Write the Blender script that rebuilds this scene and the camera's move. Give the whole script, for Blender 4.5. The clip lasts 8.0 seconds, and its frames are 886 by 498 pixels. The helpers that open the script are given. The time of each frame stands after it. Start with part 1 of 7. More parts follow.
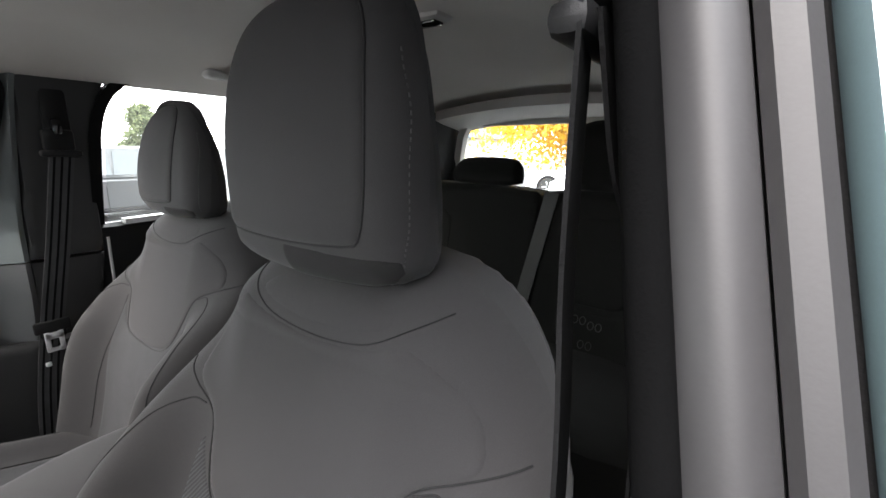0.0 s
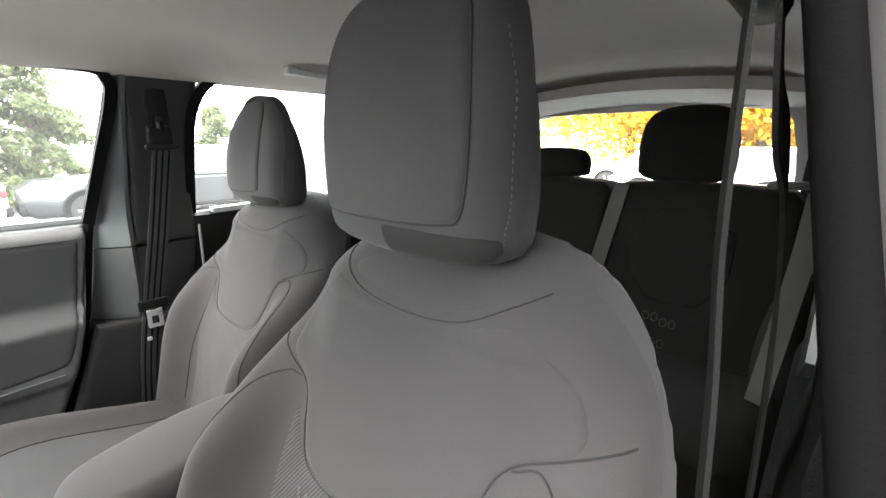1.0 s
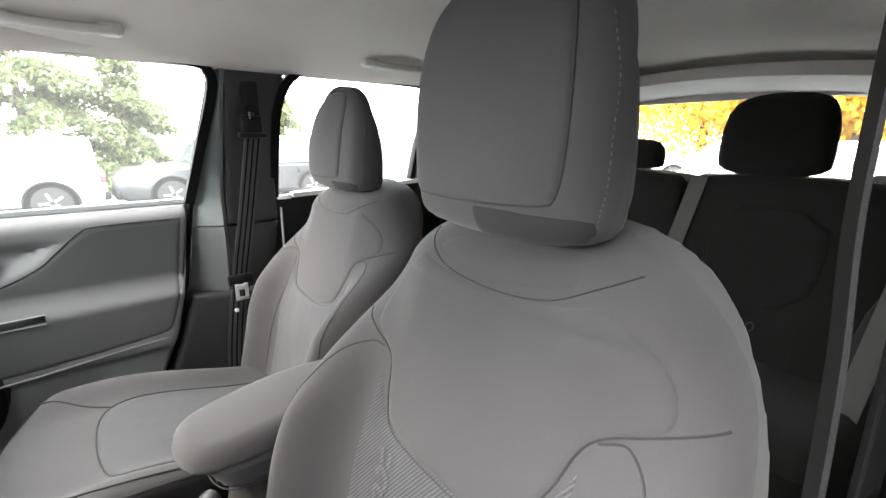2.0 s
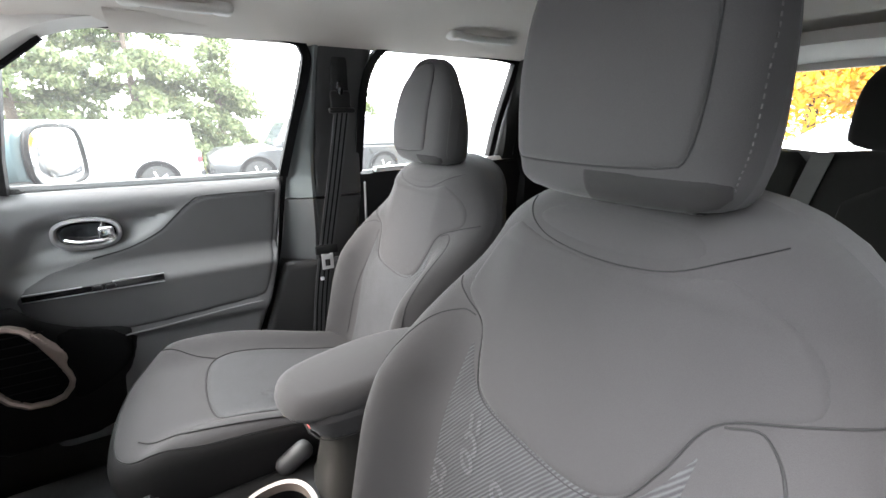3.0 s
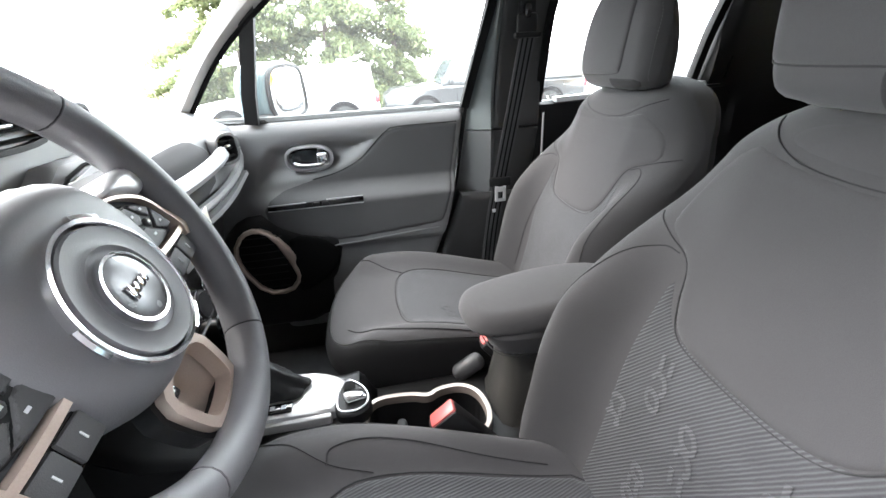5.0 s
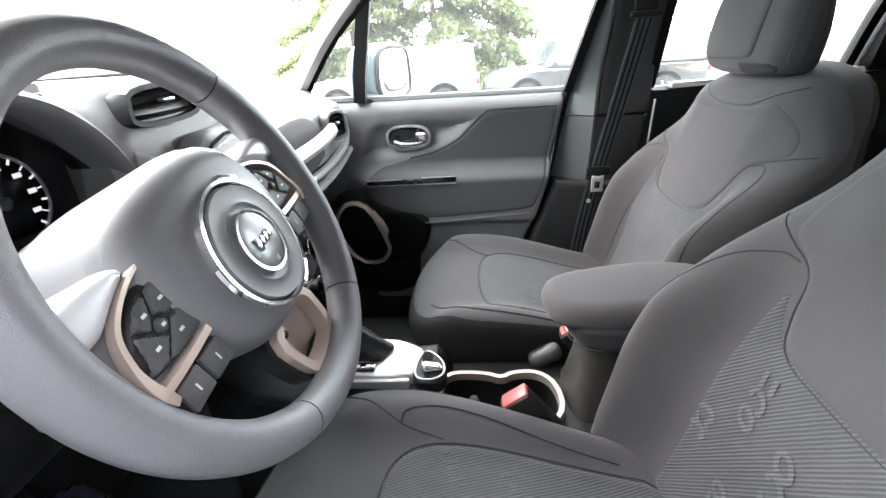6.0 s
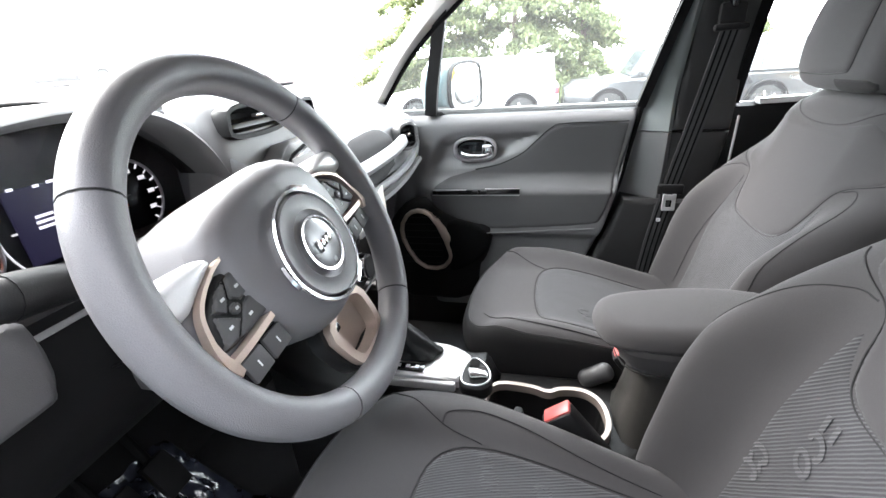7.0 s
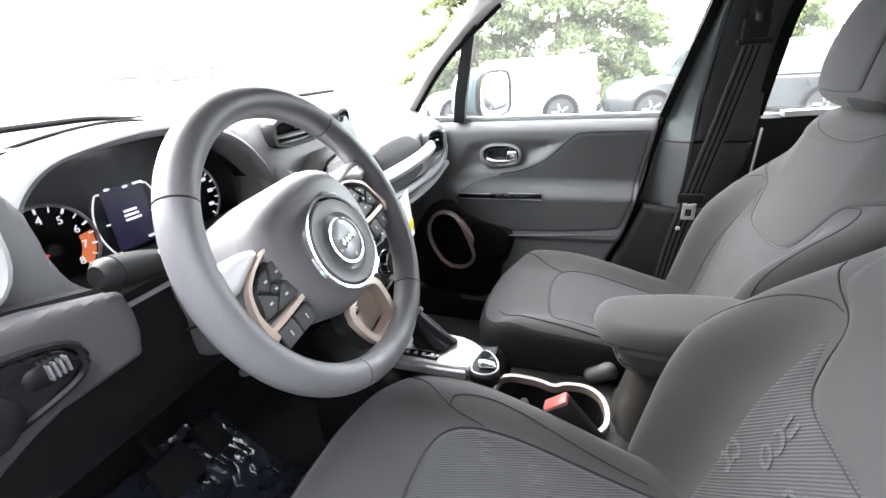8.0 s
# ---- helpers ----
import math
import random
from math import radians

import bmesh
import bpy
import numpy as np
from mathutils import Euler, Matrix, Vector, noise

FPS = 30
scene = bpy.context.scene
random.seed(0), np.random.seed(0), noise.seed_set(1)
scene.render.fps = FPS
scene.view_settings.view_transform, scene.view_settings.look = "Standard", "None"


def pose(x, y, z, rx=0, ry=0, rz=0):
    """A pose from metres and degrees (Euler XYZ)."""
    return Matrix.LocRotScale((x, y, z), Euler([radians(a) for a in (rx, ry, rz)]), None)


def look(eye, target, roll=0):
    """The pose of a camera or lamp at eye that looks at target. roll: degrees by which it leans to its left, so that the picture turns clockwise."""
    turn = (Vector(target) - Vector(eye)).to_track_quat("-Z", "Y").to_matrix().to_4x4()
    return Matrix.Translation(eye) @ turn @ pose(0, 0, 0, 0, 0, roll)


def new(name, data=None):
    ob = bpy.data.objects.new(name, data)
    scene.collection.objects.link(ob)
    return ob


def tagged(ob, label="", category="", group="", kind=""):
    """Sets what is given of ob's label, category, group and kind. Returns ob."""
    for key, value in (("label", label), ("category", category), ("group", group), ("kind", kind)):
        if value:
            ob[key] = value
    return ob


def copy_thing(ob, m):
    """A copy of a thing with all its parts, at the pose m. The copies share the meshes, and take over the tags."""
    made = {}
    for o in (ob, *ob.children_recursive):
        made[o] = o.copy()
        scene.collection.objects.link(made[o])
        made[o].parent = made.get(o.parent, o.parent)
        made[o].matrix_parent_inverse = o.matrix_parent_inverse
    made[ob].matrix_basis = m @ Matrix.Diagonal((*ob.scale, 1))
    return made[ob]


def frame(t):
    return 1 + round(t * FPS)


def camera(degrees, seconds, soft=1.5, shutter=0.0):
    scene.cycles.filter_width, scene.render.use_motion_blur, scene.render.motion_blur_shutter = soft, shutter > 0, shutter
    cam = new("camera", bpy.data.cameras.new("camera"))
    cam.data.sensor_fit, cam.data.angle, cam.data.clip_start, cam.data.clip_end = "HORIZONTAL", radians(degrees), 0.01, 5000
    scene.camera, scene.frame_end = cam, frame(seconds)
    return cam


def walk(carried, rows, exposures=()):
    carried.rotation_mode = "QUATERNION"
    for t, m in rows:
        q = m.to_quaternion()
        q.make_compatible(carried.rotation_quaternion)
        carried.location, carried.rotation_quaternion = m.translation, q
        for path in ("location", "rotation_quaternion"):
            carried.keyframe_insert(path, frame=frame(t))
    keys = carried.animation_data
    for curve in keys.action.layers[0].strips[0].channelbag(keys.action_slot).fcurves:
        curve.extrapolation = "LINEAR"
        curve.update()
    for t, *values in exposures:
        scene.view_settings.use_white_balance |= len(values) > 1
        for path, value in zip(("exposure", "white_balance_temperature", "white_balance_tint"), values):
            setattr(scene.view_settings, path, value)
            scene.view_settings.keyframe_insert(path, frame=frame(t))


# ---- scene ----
cam = camera(92.7, 8.0)
PATH = [
    (0, (-0.701, 0.263, 1.323), (0.443, -1.313, 0.868), 0.7),
    (0.5, (-0.689, 0.282, 1.311), (0.557, -1.214, 0.857), 0.2),
    (1, (-0.672, 0.297, 1.309), (0.652, -1.124, 0.832), -0.1),
    (1.5, (-0.67, 0.322, 1.308), (0.733, -1.014, 0.814), -0.0),
    (3, (-0.636, 0.377, 1.279), (1.008, -0.6, 0.693), -0.2),
    (3.5, (-0.624, 0.393, 1.271), (1.084, -0.42, 0.621), -1.1),
    (4, (-0.621, 0.413, 1.266), (1.133, -0.238, 0.559), -1.8),
    (4.5, (-0.623, 0.426, 1.259), (1.162, -0.045, 0.489), -3.0),
    (6, (-0.639, 0.438, 1.26), (1.16, 0.567, 0.396), -3.6),
    (6.5, (-0.652, 0.428, 1.265), (1.132, 0.742, 0.418), -3.8),
    (7, (-0.662, 0.408, 1.274), (1.111, 0.854, 0.464), -4.1),
    (7.5, (-0.691, 0.386, 1.29), (1.058, 0.937, 0.49), -4.1),
    (8, (-0.722, 0.354, 1.304), (1.008, 0.956, 0.502), -4.0),
]
walk(cam, [(t, look(eye, target, roll)) for t, eye, target, roll in PATH],
     exposures=[(0, 3.62, 6700, 14), (0.5, 4.12, 6800, 13), (1.0, 4.5, 6850, 13), (1.5, 4.75, 6850, 13), (3.0, 4.6, 6600, 13), (3.5, 4.5, 6550, 13), (4.5, 4.52, 6500, 13), (8.0, 4.6, 6500, 14)])

# ---- light and exposure ----
world = bpy.data.worlds.new("overcast_sky")
scene.world = world
world.use_nodes = True
wn, wl = world.node_tree.nodes, world.node_tree.links
wn.clear()
sky = wn.new("ShaderNodeTexSky")
sky.sky_type, sky.sun_disc = "NISHITA", False
sky.sun_elevation, sky.sun_rotation = radians(43), radians(17)
sky.dust_density, sky.air_density = 6.0, 1.0
scaled = wn.new("ShaderNodeMix")
scaled.data_type = "RGBA"
scaled.inputs[0].default_value = 0.88
scaled.inputs[7].default_value = (9.2, 9.6, 10.0, 1)
wl.new(sky.outputs[0], scaled.inputs[6])
back = wn.new("ShaderNodeBackground")
back.inputs["Strength"].default_value = 0.14
wout = wn.new("ShaderNodeOutputWorld")
wl.new(scaled.outputs[2], back.inputs["Color"])
wl.new(back.outputs[0], wout.inputs["Surface"])
sun = new("sun", bpy.data.lights.new("sun", "SUN"))
sun.data.energy, sun.data.angle, sun.data.color = 0.8, radians(50), (1.0, 0.97, 0.93)
sun.matrix_world = look((2.5, 8, 8), (0, 0, 0))


# ---- materials ----
def mat(name, base, rough=0.6, metal=0.0, var=0.25, size=8.0, grain=400.0, bump=0.15, sheen=0.0, coat=0.0, spec=0.5):
    """A plain surface: colour varied at two scales, with fine relief."""
    m = bpy.data.materials.new(name)
    m.use_nodes = True
    n, l = m.node_tree.nodes, m.node_tree.links
    b = n["Principled BSDF"]
    tc = n.new("ShaderNodeTexCoord")
    big, fine = n.new("ShaderNodeTexNoise"), n.new("ShaderNodeTexNoise")
    big.inputs["Scale"].default_value, big.inputs["Detail"].default_value = size, 4
    fine.inputs["Scale"].default_value, fine.inputs["Detail"].default_value = grain, 2
    l.new(tc.outputs["Object"], big.inputs["Vector"])
    l.new(tc.outputs["Object"], fine.inputs["Vector"])
    add = n.new("ShaderNodeMath")
    add.operation = "ADD"
    l.new(big.outputs["Fac"], add.inputs[0])
    l.new(fine.outputs["Fac"], add.inputs[1])
    ramp = n.new("ShaderNodeMapRange")
    ramp.inputs["From Min"].default_value, ramp.inputs["From Max"].default_value = 0.6, 1.4
    ramp.inputs["To Min"].default_value, ramp.inputs["To Max"].default_value = 1 - var, 1 + var
    l.new(add.outputs[0], ramp.inputs["Value"])
    mul = n.new("ShaderNodeVectorMath")
    mul.operation = "MULTIPLY"
    mul.inputs[0].default_value = base
    l.new(ramp.outputs["Result"], mul.inputs[1])
    l.new(mul.outputs["Vector"], b.inputs["Base Color"])
    rr = n.new("ShaderNodeMapRange")
    rr.inputs["To Min"].default_value, rr.inputs["To Max"].default_value = max(0.02, rough - 0.08), min(1, rough + 0.08)
    l.new(big.outputs["Fac"], rr.inputs["Value"])
    l.new(rr.outputs["Result"], b.inputs["Roughness"])
    b.inputs["Metallic"].default_value = metal
    b.inputs["Sheen Weight"].default_value = sheen
    b.inputs["Sheen Roughness"].default_value = 0.5
    b.inputs["Coat Weight"].default_value = coat
    b.inputs["Specular IOR Level"].default_value = spec
    if bump:
        bp = n.new("ShaderNodeBump")
        bp.inputs["Strength"].default_value, bp.inputs["Distance"].default_value = bump, 0.002
        l.new(fine.outputs["Fac"], bp.inputs["Height"])
        l.new(bp.outputs["Normal"], b.inputs["Normal"])
    return m


def cloth(name, dark, light, pitch, across, size=6.0):
    """Woven cloth with fine raised ribs, set out along the direction across."""
    m = mat(name, dark, rough=0.9, var=0.18, size=size, grain=900, bump=0.2, sheen=0.05, spec=0.12)
    n, l = m.node_tree.nodes, m.node_tree.links
    b = n["Principled BSDF"]
    old = b.inputs["Base Color"].links[0].from_socket
    tc = n.new("ShaderNodeTexCoord")
    dot = n.new("ShaderNodeVectorMath")
    dot.operation = "DOT_PRODUCT"
    dot.inputs[1].default_value = tuple(2 * math.pi * c / pitch for c in across)
    l.new(tc.outputs["Object"], dot.inputs[0])
    wob = n.new("ShaderNodeTexNoise")
    wob.inputs["Scale"].default_value = 90
    l.new(tc.outputs["Object"], wob.inputs["Vector"])
    shift = n.new("ShaderNodeMath")
    shift.operation, shift.inputs[1].default_value = "MULTIPLY_ADD", 1.6
    l.new(wob.outputs["Fac"], shift.inputs[0])
    l.new(dot.outputs["Value"], shift.inputs[2])
    sine = n.new("ShaderNodeMath")
    sine.operation = "SINE"
    l.new(shift.outputs[0], sine.inputs[0])
    rib = n.new("ShaderNodeMapRange")
    rib.inputs["From Min"].default_value, rib.inputs["From Max"].default_value = -0.8, 1.0
    l.new(sine.outputs[0], rib.inputs["Value"])
    fade = n.new("ShaderNodeTexNoise")
    fade.inputs["Scale"].default_value = 25
    l.new(tc.outputs["Object"], fade.inputs["Vector"])
    amt = n.new("ShaderNodeMath")
    amt.operation = "MULTIPLY"
    l.new(rib.outputs["Result"], amt.inputs[0])
    lift = n.new("ShaderNodeMapRange")
    lift.inputs["From Min"].default_value, lift.inputs["From Max"].default_value = 0.3, 0.7
    lift.inputs["To Min"].default_value, lift.inputs["To Max"].default_value = 0.6, 1.0
    l.new(fade.outputs["Fac"], lift.inputs["Value"])
    l.new(lift.outputs["Result"], amt.inputs[1])
    mix = n.new("ShaderNodeMix")
    mix.data_type = "RGBA"
    mix.inputs[7].default_value = (*light, 1)
    l.new(old, mix.inputs[6])
    l.new(amt.outputs[0], mix.inputs[0])
    l.new(mix.outputs[2], b.inputs["Base Color"])
    bp = n.new("ShaderNodeBump")
    bp.inputs["Strength"].default_value, bp.inputs["Distance"].default_value = 0.6, 0.0012
    l.new(rib.outputs["Result"], bp.inputs["Height"])
    l.new(bp.outputs["Normal"], b.inputs["Normal"])
    return m


def leafy(name, a, b_, rough=0.6):
    m = mat(name, a, rough=rough, var=0.45, size=2.0, grain=30, bump=0.0)
    n, l = m.node_tree.nodes, m.node_tree.links
    b = n["Principled BSDF"]
    old = b.inputs["Base Color"].links[0].from_socket
    g = n.new("ShaderNodeNewGeometry")
    mix = n.new("ShaderNodeMix")
    mix.data_type = "RGBA"
    mix.inputs[7].default_value = (*b_, 1)
    l.new(g.outputs["Random Per Island"], mix.inputs[0])
    l.new(old, mix.inputs[6])
    l.new(mix.outputs[2], b.inputs["Base Color"])
    # thin leaves let light through
    tr = n.new("ShaderNodeBsdfTranslucent")
    l.new(mix.outputs[2], tr.inputs["Color"])
    ms = n.new("ShaderNodeMixShader")
    ms.inputs[0].default_value = 0.5
    l.new(b.outputs[0], ms.inputs[1])
    l.new(tr.outputs[0], ms.inputs[2])
    l.new(ms.outputs[0], n["Material Output"].inputs["Surface"])
    return m


def glass(name, tint=(0.95, 0.98, 0.97), veil=0.0):
    """Clear glass; the last argument mixes in a pale haze that imitates window glare."""
    m = bpy.data.materials.new(name)
    m.use_nodes = True
    n, l = m.node_tree.nodes, m.node_tree.links
    n.clear()
    o = n.new("ShaderNodeOutputMaterial")
    t, g = n.new("ShaderNodeBsdfTransparent"), n.new("ShaderNodeBsdfGlossy")
    t.inputs["Color"].default_value = (*tint, 1)
    g.inputs["Roughness"].default_value = 0.02
    f = n.new("ShaderNodeLayerWeight")
    f.inputs["Blend"].default_value = 0.5
    pw = n.new("ShaderNodeMath")
    pw.operation, pw.inputs[1].default_value = "POWER", 5.0
    l.new(f.outputs["Facing"], pw.inputs[0])
    mr = n.new("ShaderNodeMapRange")
    mr.inputs["To Min"].default_value, mr.inputs["To Max"].default_value = 0.03, 0.55
    l.new(pw.outputs[0], mr.inputs["Value"])
    mx = n.new("ShaderNodeMixShader")
    l.new(mr.outputs["Result"], mx.inputs[0])
    l.new(t.outputs[0], mx.inputs[1])
    l.new(g.outputs[0], mx.inputs[2])
    if veil:
        d = n.new("ShaderNodeBsdfTranslucent")
        d.inputs["Color"].default_value = (0.9, 0.9, 0.9, 1)
        md = n.new("ShaderNodeMixShader")
        md.inputs[0].default_value = veil
        l.new(mx.outputs[0], md.inputs[1])
        l.new(d.outputs[0], md.inputs[2])
        mx = md
    l.new(mx.outputs[0], o.inputs["Surface"])
    return m


def glow(name, col, strength):
    m = bpy.data.materials.new(name)
    m.use_nodes = True
    b = m.node_tree.nodes["Principled BSDF"]
    b.inputs["Base Color"].default_value = (*[c * 0.5 for c in col], 1)
    b.inputs["Emission Color"].default_value = (*col, 1)
    b.inputs["Emission Strength"].default_value = strength
    return m


SEAT = mat("seat_cloth", (0.052, 0.050, 0.0515), 0.92, var=0.12, size=5, grain=1300, bump=0.2, sheen=0.10, spec=0.1)
SEAT_UP = SEAT
# seat cloth for the rear bench, with the shade at the back in its colour
SEAT_SHADED = mat("shaded_seat_cloth", (0.0085, 0.0085, 0.0079), 0.92, var=0.15, size=5, grain=900, bump=0.2, sheen=0.03, spec=0.08)
INSERT = cloth("seat_mesh_cloth", (0.043, 0.043, 0.045), (0.080, 0.080, 0.084), 0.0042, (0.80, 0, 0.60))
INSERT_FLAT = cloth("cushion_mesh_cloth", (0.050, 0.050, 0.052), (0.070, 0.070, 0.074), 0.0042, (0.93, 0.36, 0))
MARK = cloth("woven_mark", (0.050, 0.050, 0.052), (0.118, 0.118, 0.122), 0.0042, (0.80, 0, 0.60))
MARK_FLAT = cloth("cushion_woven_mark", (0.046, 0.046, 0.048), (0.084, 0.084, 0.088), 0.0042, (0.93, 0.36, 0))
MARK_REAR = mat("rear_woven_mark", (0.030, 0.030, 0.029), 0.9, var=0.35, size=60, grain=700, bump=0.3)
PATCH = mat("headrest_dark_strip", (0.028, 0.027, 0.0275), 0.92, var=0.12, size=5, grain=1300, bump=0.2, sheen=0.05, spec=0.1)
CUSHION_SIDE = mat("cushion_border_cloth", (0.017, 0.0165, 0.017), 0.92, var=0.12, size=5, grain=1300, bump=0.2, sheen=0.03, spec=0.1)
SEAM = mat("seam_thread", (0.016, 0.016, 0.0165), 0.9, var=0.1, bump=0)
STITCH = mat("stitch_thread", (0.070, 0.067, 0.068), 0.9, var=0.1, bump=0)
PLASTIC = mat("grained_plastic", (0.055, 0.055, 0.057), 0.5, var=0.12, size=3, grain=1400, bump=0.25, spec=0.4)
PLASTIC_BROWN = mat("post_plastic", (0.024, 0.023, 0.021), 0.42, var=0.15, size=4, grain=1200, bump=0.15, spec=0.4)
PLASTIC_SOFT = mat("soft_touch_plastic", (0.18, 0.18, 0.185), 0.42, var=0.1, size=3, grain=1600, bump=0.2)
PLASTIC_DARK = mat("black_plastic", (0.009, 0.009, 0.0095), 0.5, var=0.15, size=4, grain=1200, bump=0.15, spec=0.25)
DOOR_CLOTH = mat("door_insert_vinyl", (0.088, 0.088, 0.091), 0.7, var=0.12, size=4, grain=1500, bump=0.3, spec=0.25)
PILLAR_TRIM = mat("pillar_trim_plastic", (0.026, 0.026, 0.0265), 0.45, var=0.12, size=3, grain=1300, bump=0.2)
GLOSS = mat("gloss_black", (0.008, 0.008, 0.009), 0.12, var=0.1, size=6, grain=300, bump=0, coat=0.5)
SILVER = mat("satin_silver_trim", (0.52, 0.52, 0.53), 0.34, 0.85, var=0.08, size=6, grain=900, bump=0.04)
LIGHTSILVER = mat("pale_silver_paint", (0.40, 0.395, 0.39), 0.38, 0.4, var=0.06, size=6, grain=900, bump=0.04)
CHROME = mat("chrome", (0.8, 0.8, 0.81), 0.1, 1.0, var=0.04, size=10, grain=500, bump=0.0)
COPPER = mat("bronze_trim", (0.51, 0.415, 0.355), 0.32, 0.5, var=0.08, size=8, grain=900, bump=0.04)
LEATHER = mat("wheel_leather", (0.136, 0.134, 0.142), 0.42, var=0.12, size=10, grain=1100, bump=0.22)
HUB = mat("airbag_cover_plastic", (0.165, 0.162, 0.172), 0.42, var=0.1, size=6, grain=1500, bump=0.2)
HEADLINER = mat("headliner_cloth", (0.52, 0.48, 0.445), 0.95, var=0.1, size=3, grain=900, bump=0.2, sheen=0.2, spec=0.1)
LINER_TRIM = mat("pale_pillar_plastic", (0.55, 0.53, 0.51), 0.6, var=0.08, size=4, grain=1400, bump=0.15)
WEB = mat("belt_webbing", (0.008, 0.008, 0.0083), 0.85, var=0.25, size=40, grain=900, bump=0.3, spec=0.1)
# lighter copy of the black webbing, light on the passenger belt in its colour
WEB_LIT = mat("lit_belt_webbing", (0.06, 0.06, 0.062), 0.75, var=0.25, size=40, grain=900, bump=0.3, spec=0.3)
CARPET = mat("floor_carpet", (0.014, 0.014, 0.0147), 0.98, var=0.4, size=9, grain=500, bump=0.6, spec=0.05)
# paler than the floor carpet: lens haze over deep shade put into the colour
MATCARPET = mat("hazed_mat_carpet", (0.055, 0.055, 0.057), 0.97, var=0.35, size=12, grain=600, bump=0.6, spec=0.08)
RUBBER = mat("black_rubber", (0.006, 0.006, 0.0063), 0.75, var=0.2, size=8, grain=600, bump=0.2, spec=0.1)
# seal rubber darkened further, shade in the driver's doorway put into the colour
SEAL_SHADED = mat("shaded_seal_rubber", (0.0032, 0.0032, 0.0033), 0.85, var=0.2, size=8, grain=600, bump=0.2, spec=0.02)
FILM = mat("protective_film", (0.012, 0.014, 0.022), 0.16, var=0.2, size=20, grain=60, bump=0.9)
RED = mat("red_plastic", (0.46, 0.09, 0.085), 0.4, var=0.08, size=10, grain=900, bump=0.05)
BODY = mat("teal_body_paint", (0.12, 0.175, 0.19), 0.3, 0.2, var=0.05, size=3, grain=900, bump=0.02, coat=0.6)
JAMB = mat("grey_jamb_paint", (0.027, 0.026, 0.027), 0.5, 0.12, var=0.07, size=5, grain=500, bump=0.03, spec=0.4)
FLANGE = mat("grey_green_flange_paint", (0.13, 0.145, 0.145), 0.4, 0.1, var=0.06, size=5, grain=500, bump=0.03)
RINGSILVER = mat("bright_silver_paint", (0.62, 0.62, 0.63), 0.36, 0.3, var=0.05, size=6, grain=900, bump=0.03)
BAND_LIT = mat("lit_pillar_plastic", (0.10, 0.102, 0.104), 0.38, var=0.1, size=5, grain=1300, bump=0.15)
CUPRIM = mat("cup_rim_bronze", (0.30, 0.25, 0.22), 0.34, 0.5, var=0.08, size=8, grain=900, bump=0.04)
TRAY = mat("tray_plastic", (0.050, 0.050, 0.051), 0.85, var=0.12, size=3, grain=1400, bump=0.2, spec=0.1)
KNEE = mat("knee_panel_plastic", (0.095, 0.092, 0.095), 0.5, var=0.12, size=3, grain=1400, bump=0.25, spec=0.4)
GREYTRIM = mat("satin_grey_trim", (0.20, 0.20, 0.205), 0.4, 0.2, var=0.06, size=5, grain=900, bump=0.05)
ENAMEL = mat("badge_enamel", (0.16, 0.16, 0.165), 0.25, 0.5, var=0.1, size=60, grain=300, bump=0.02)
BLOCKER = mat("light_blocker_dark", (0.045, 0.045, 0.047), 0.9, var=0.3, size=1.5, grain=40, bump=0.3)
# both car panes carry a faint haze in place of glare
GLASS = glass("window_glass", (0.86, 0.89, 0.88), veil=0.007)
WINDSCREEN = glass("windscreen_glass", (0.78, 0.81, 0.80), veil=0.007)
LENS = glass("gauge_lens", (0.9, 0.9, 0.92))
MIRROR = mat("mirror_glass", (0.85, 0.87, 0.88), 0.02, 1.0, var=0.01, bump=0)
DIAL = mat("dial_face", (0.006, 0.006, 0.007), 0.45, var=0.1, bump=0)
DIALWHITE = glow("dial_print", (0.9, 0.9, 0.92), 0.05)
DIALRED = glow("needle_red", (0.8, 0.08, 0.06), 0.06)
DIALORANGE = glow("redline_orange", (0.75, 0.2, 0.07), 0.04)
SCREENBLUE = glow("screen_blue", (0.03, 0.027, 0.07), 0.025)
SCREENTEXT = glow("screen_text", (0.9, 0.9, 1.0), 0.08)
# pale colour and weak glow imitate a reflection on the centre display
LCD = glow("display_reflection", (0.5, 0.5, 0.5), 0.02)
ICON = mat("button_print", (0.55, 0.56, 0.58), 0.5, var=0.05, bump=0)
PAPER = mat("paper_tag", (0.78, 0.78, 0.74), 0.8, var=0.05, size=10, grain=300, bump=0.05)
YELLOW = mat("yellow_band", (0.75, 0.66, 0.03), 0.7, var=0.05, bump=0)
ASPHALT = mat("asphalt", (0.06, 0.06, 0.062), 0.9, var=0.3, size=0.6, grain=60, bump=0.4)
WHITEPAINT = mat("white_car_paint", (0.78, 0.79, 0.80), 0.25, var=0.03, size=2, grain=300, bump=0, coat=0.6)
GREYPAINT = mat("grey_car_paint", (0.040, 0.042, 0.044), 0.3, 0.3, var=0.04, size=2, grain=300, bump=0, coat=0.6)
DARKPAINT = mat("dark_car_paint", (0.06, 0.062, 0.066), 0.25, 0.3, var=0.05, size=2, grain=300, bump=0, coat=0.6)
REDLAMP = mat("red_tail_lamp", (0.6, 0.03, 0.04), 0.2, var=0.1, bump=0, coat=0.5)
CARGLASS = mat("tinted_car_glass", (0.05, 0.06, 0.065), 0.06, var=0.1, bump=0, coat=0.3)
TYRE = mat("tyre_rubber", (0.02, 0.02, 0.02), 0.85, var=0.2, size=12, grain=200, bump=0.2)
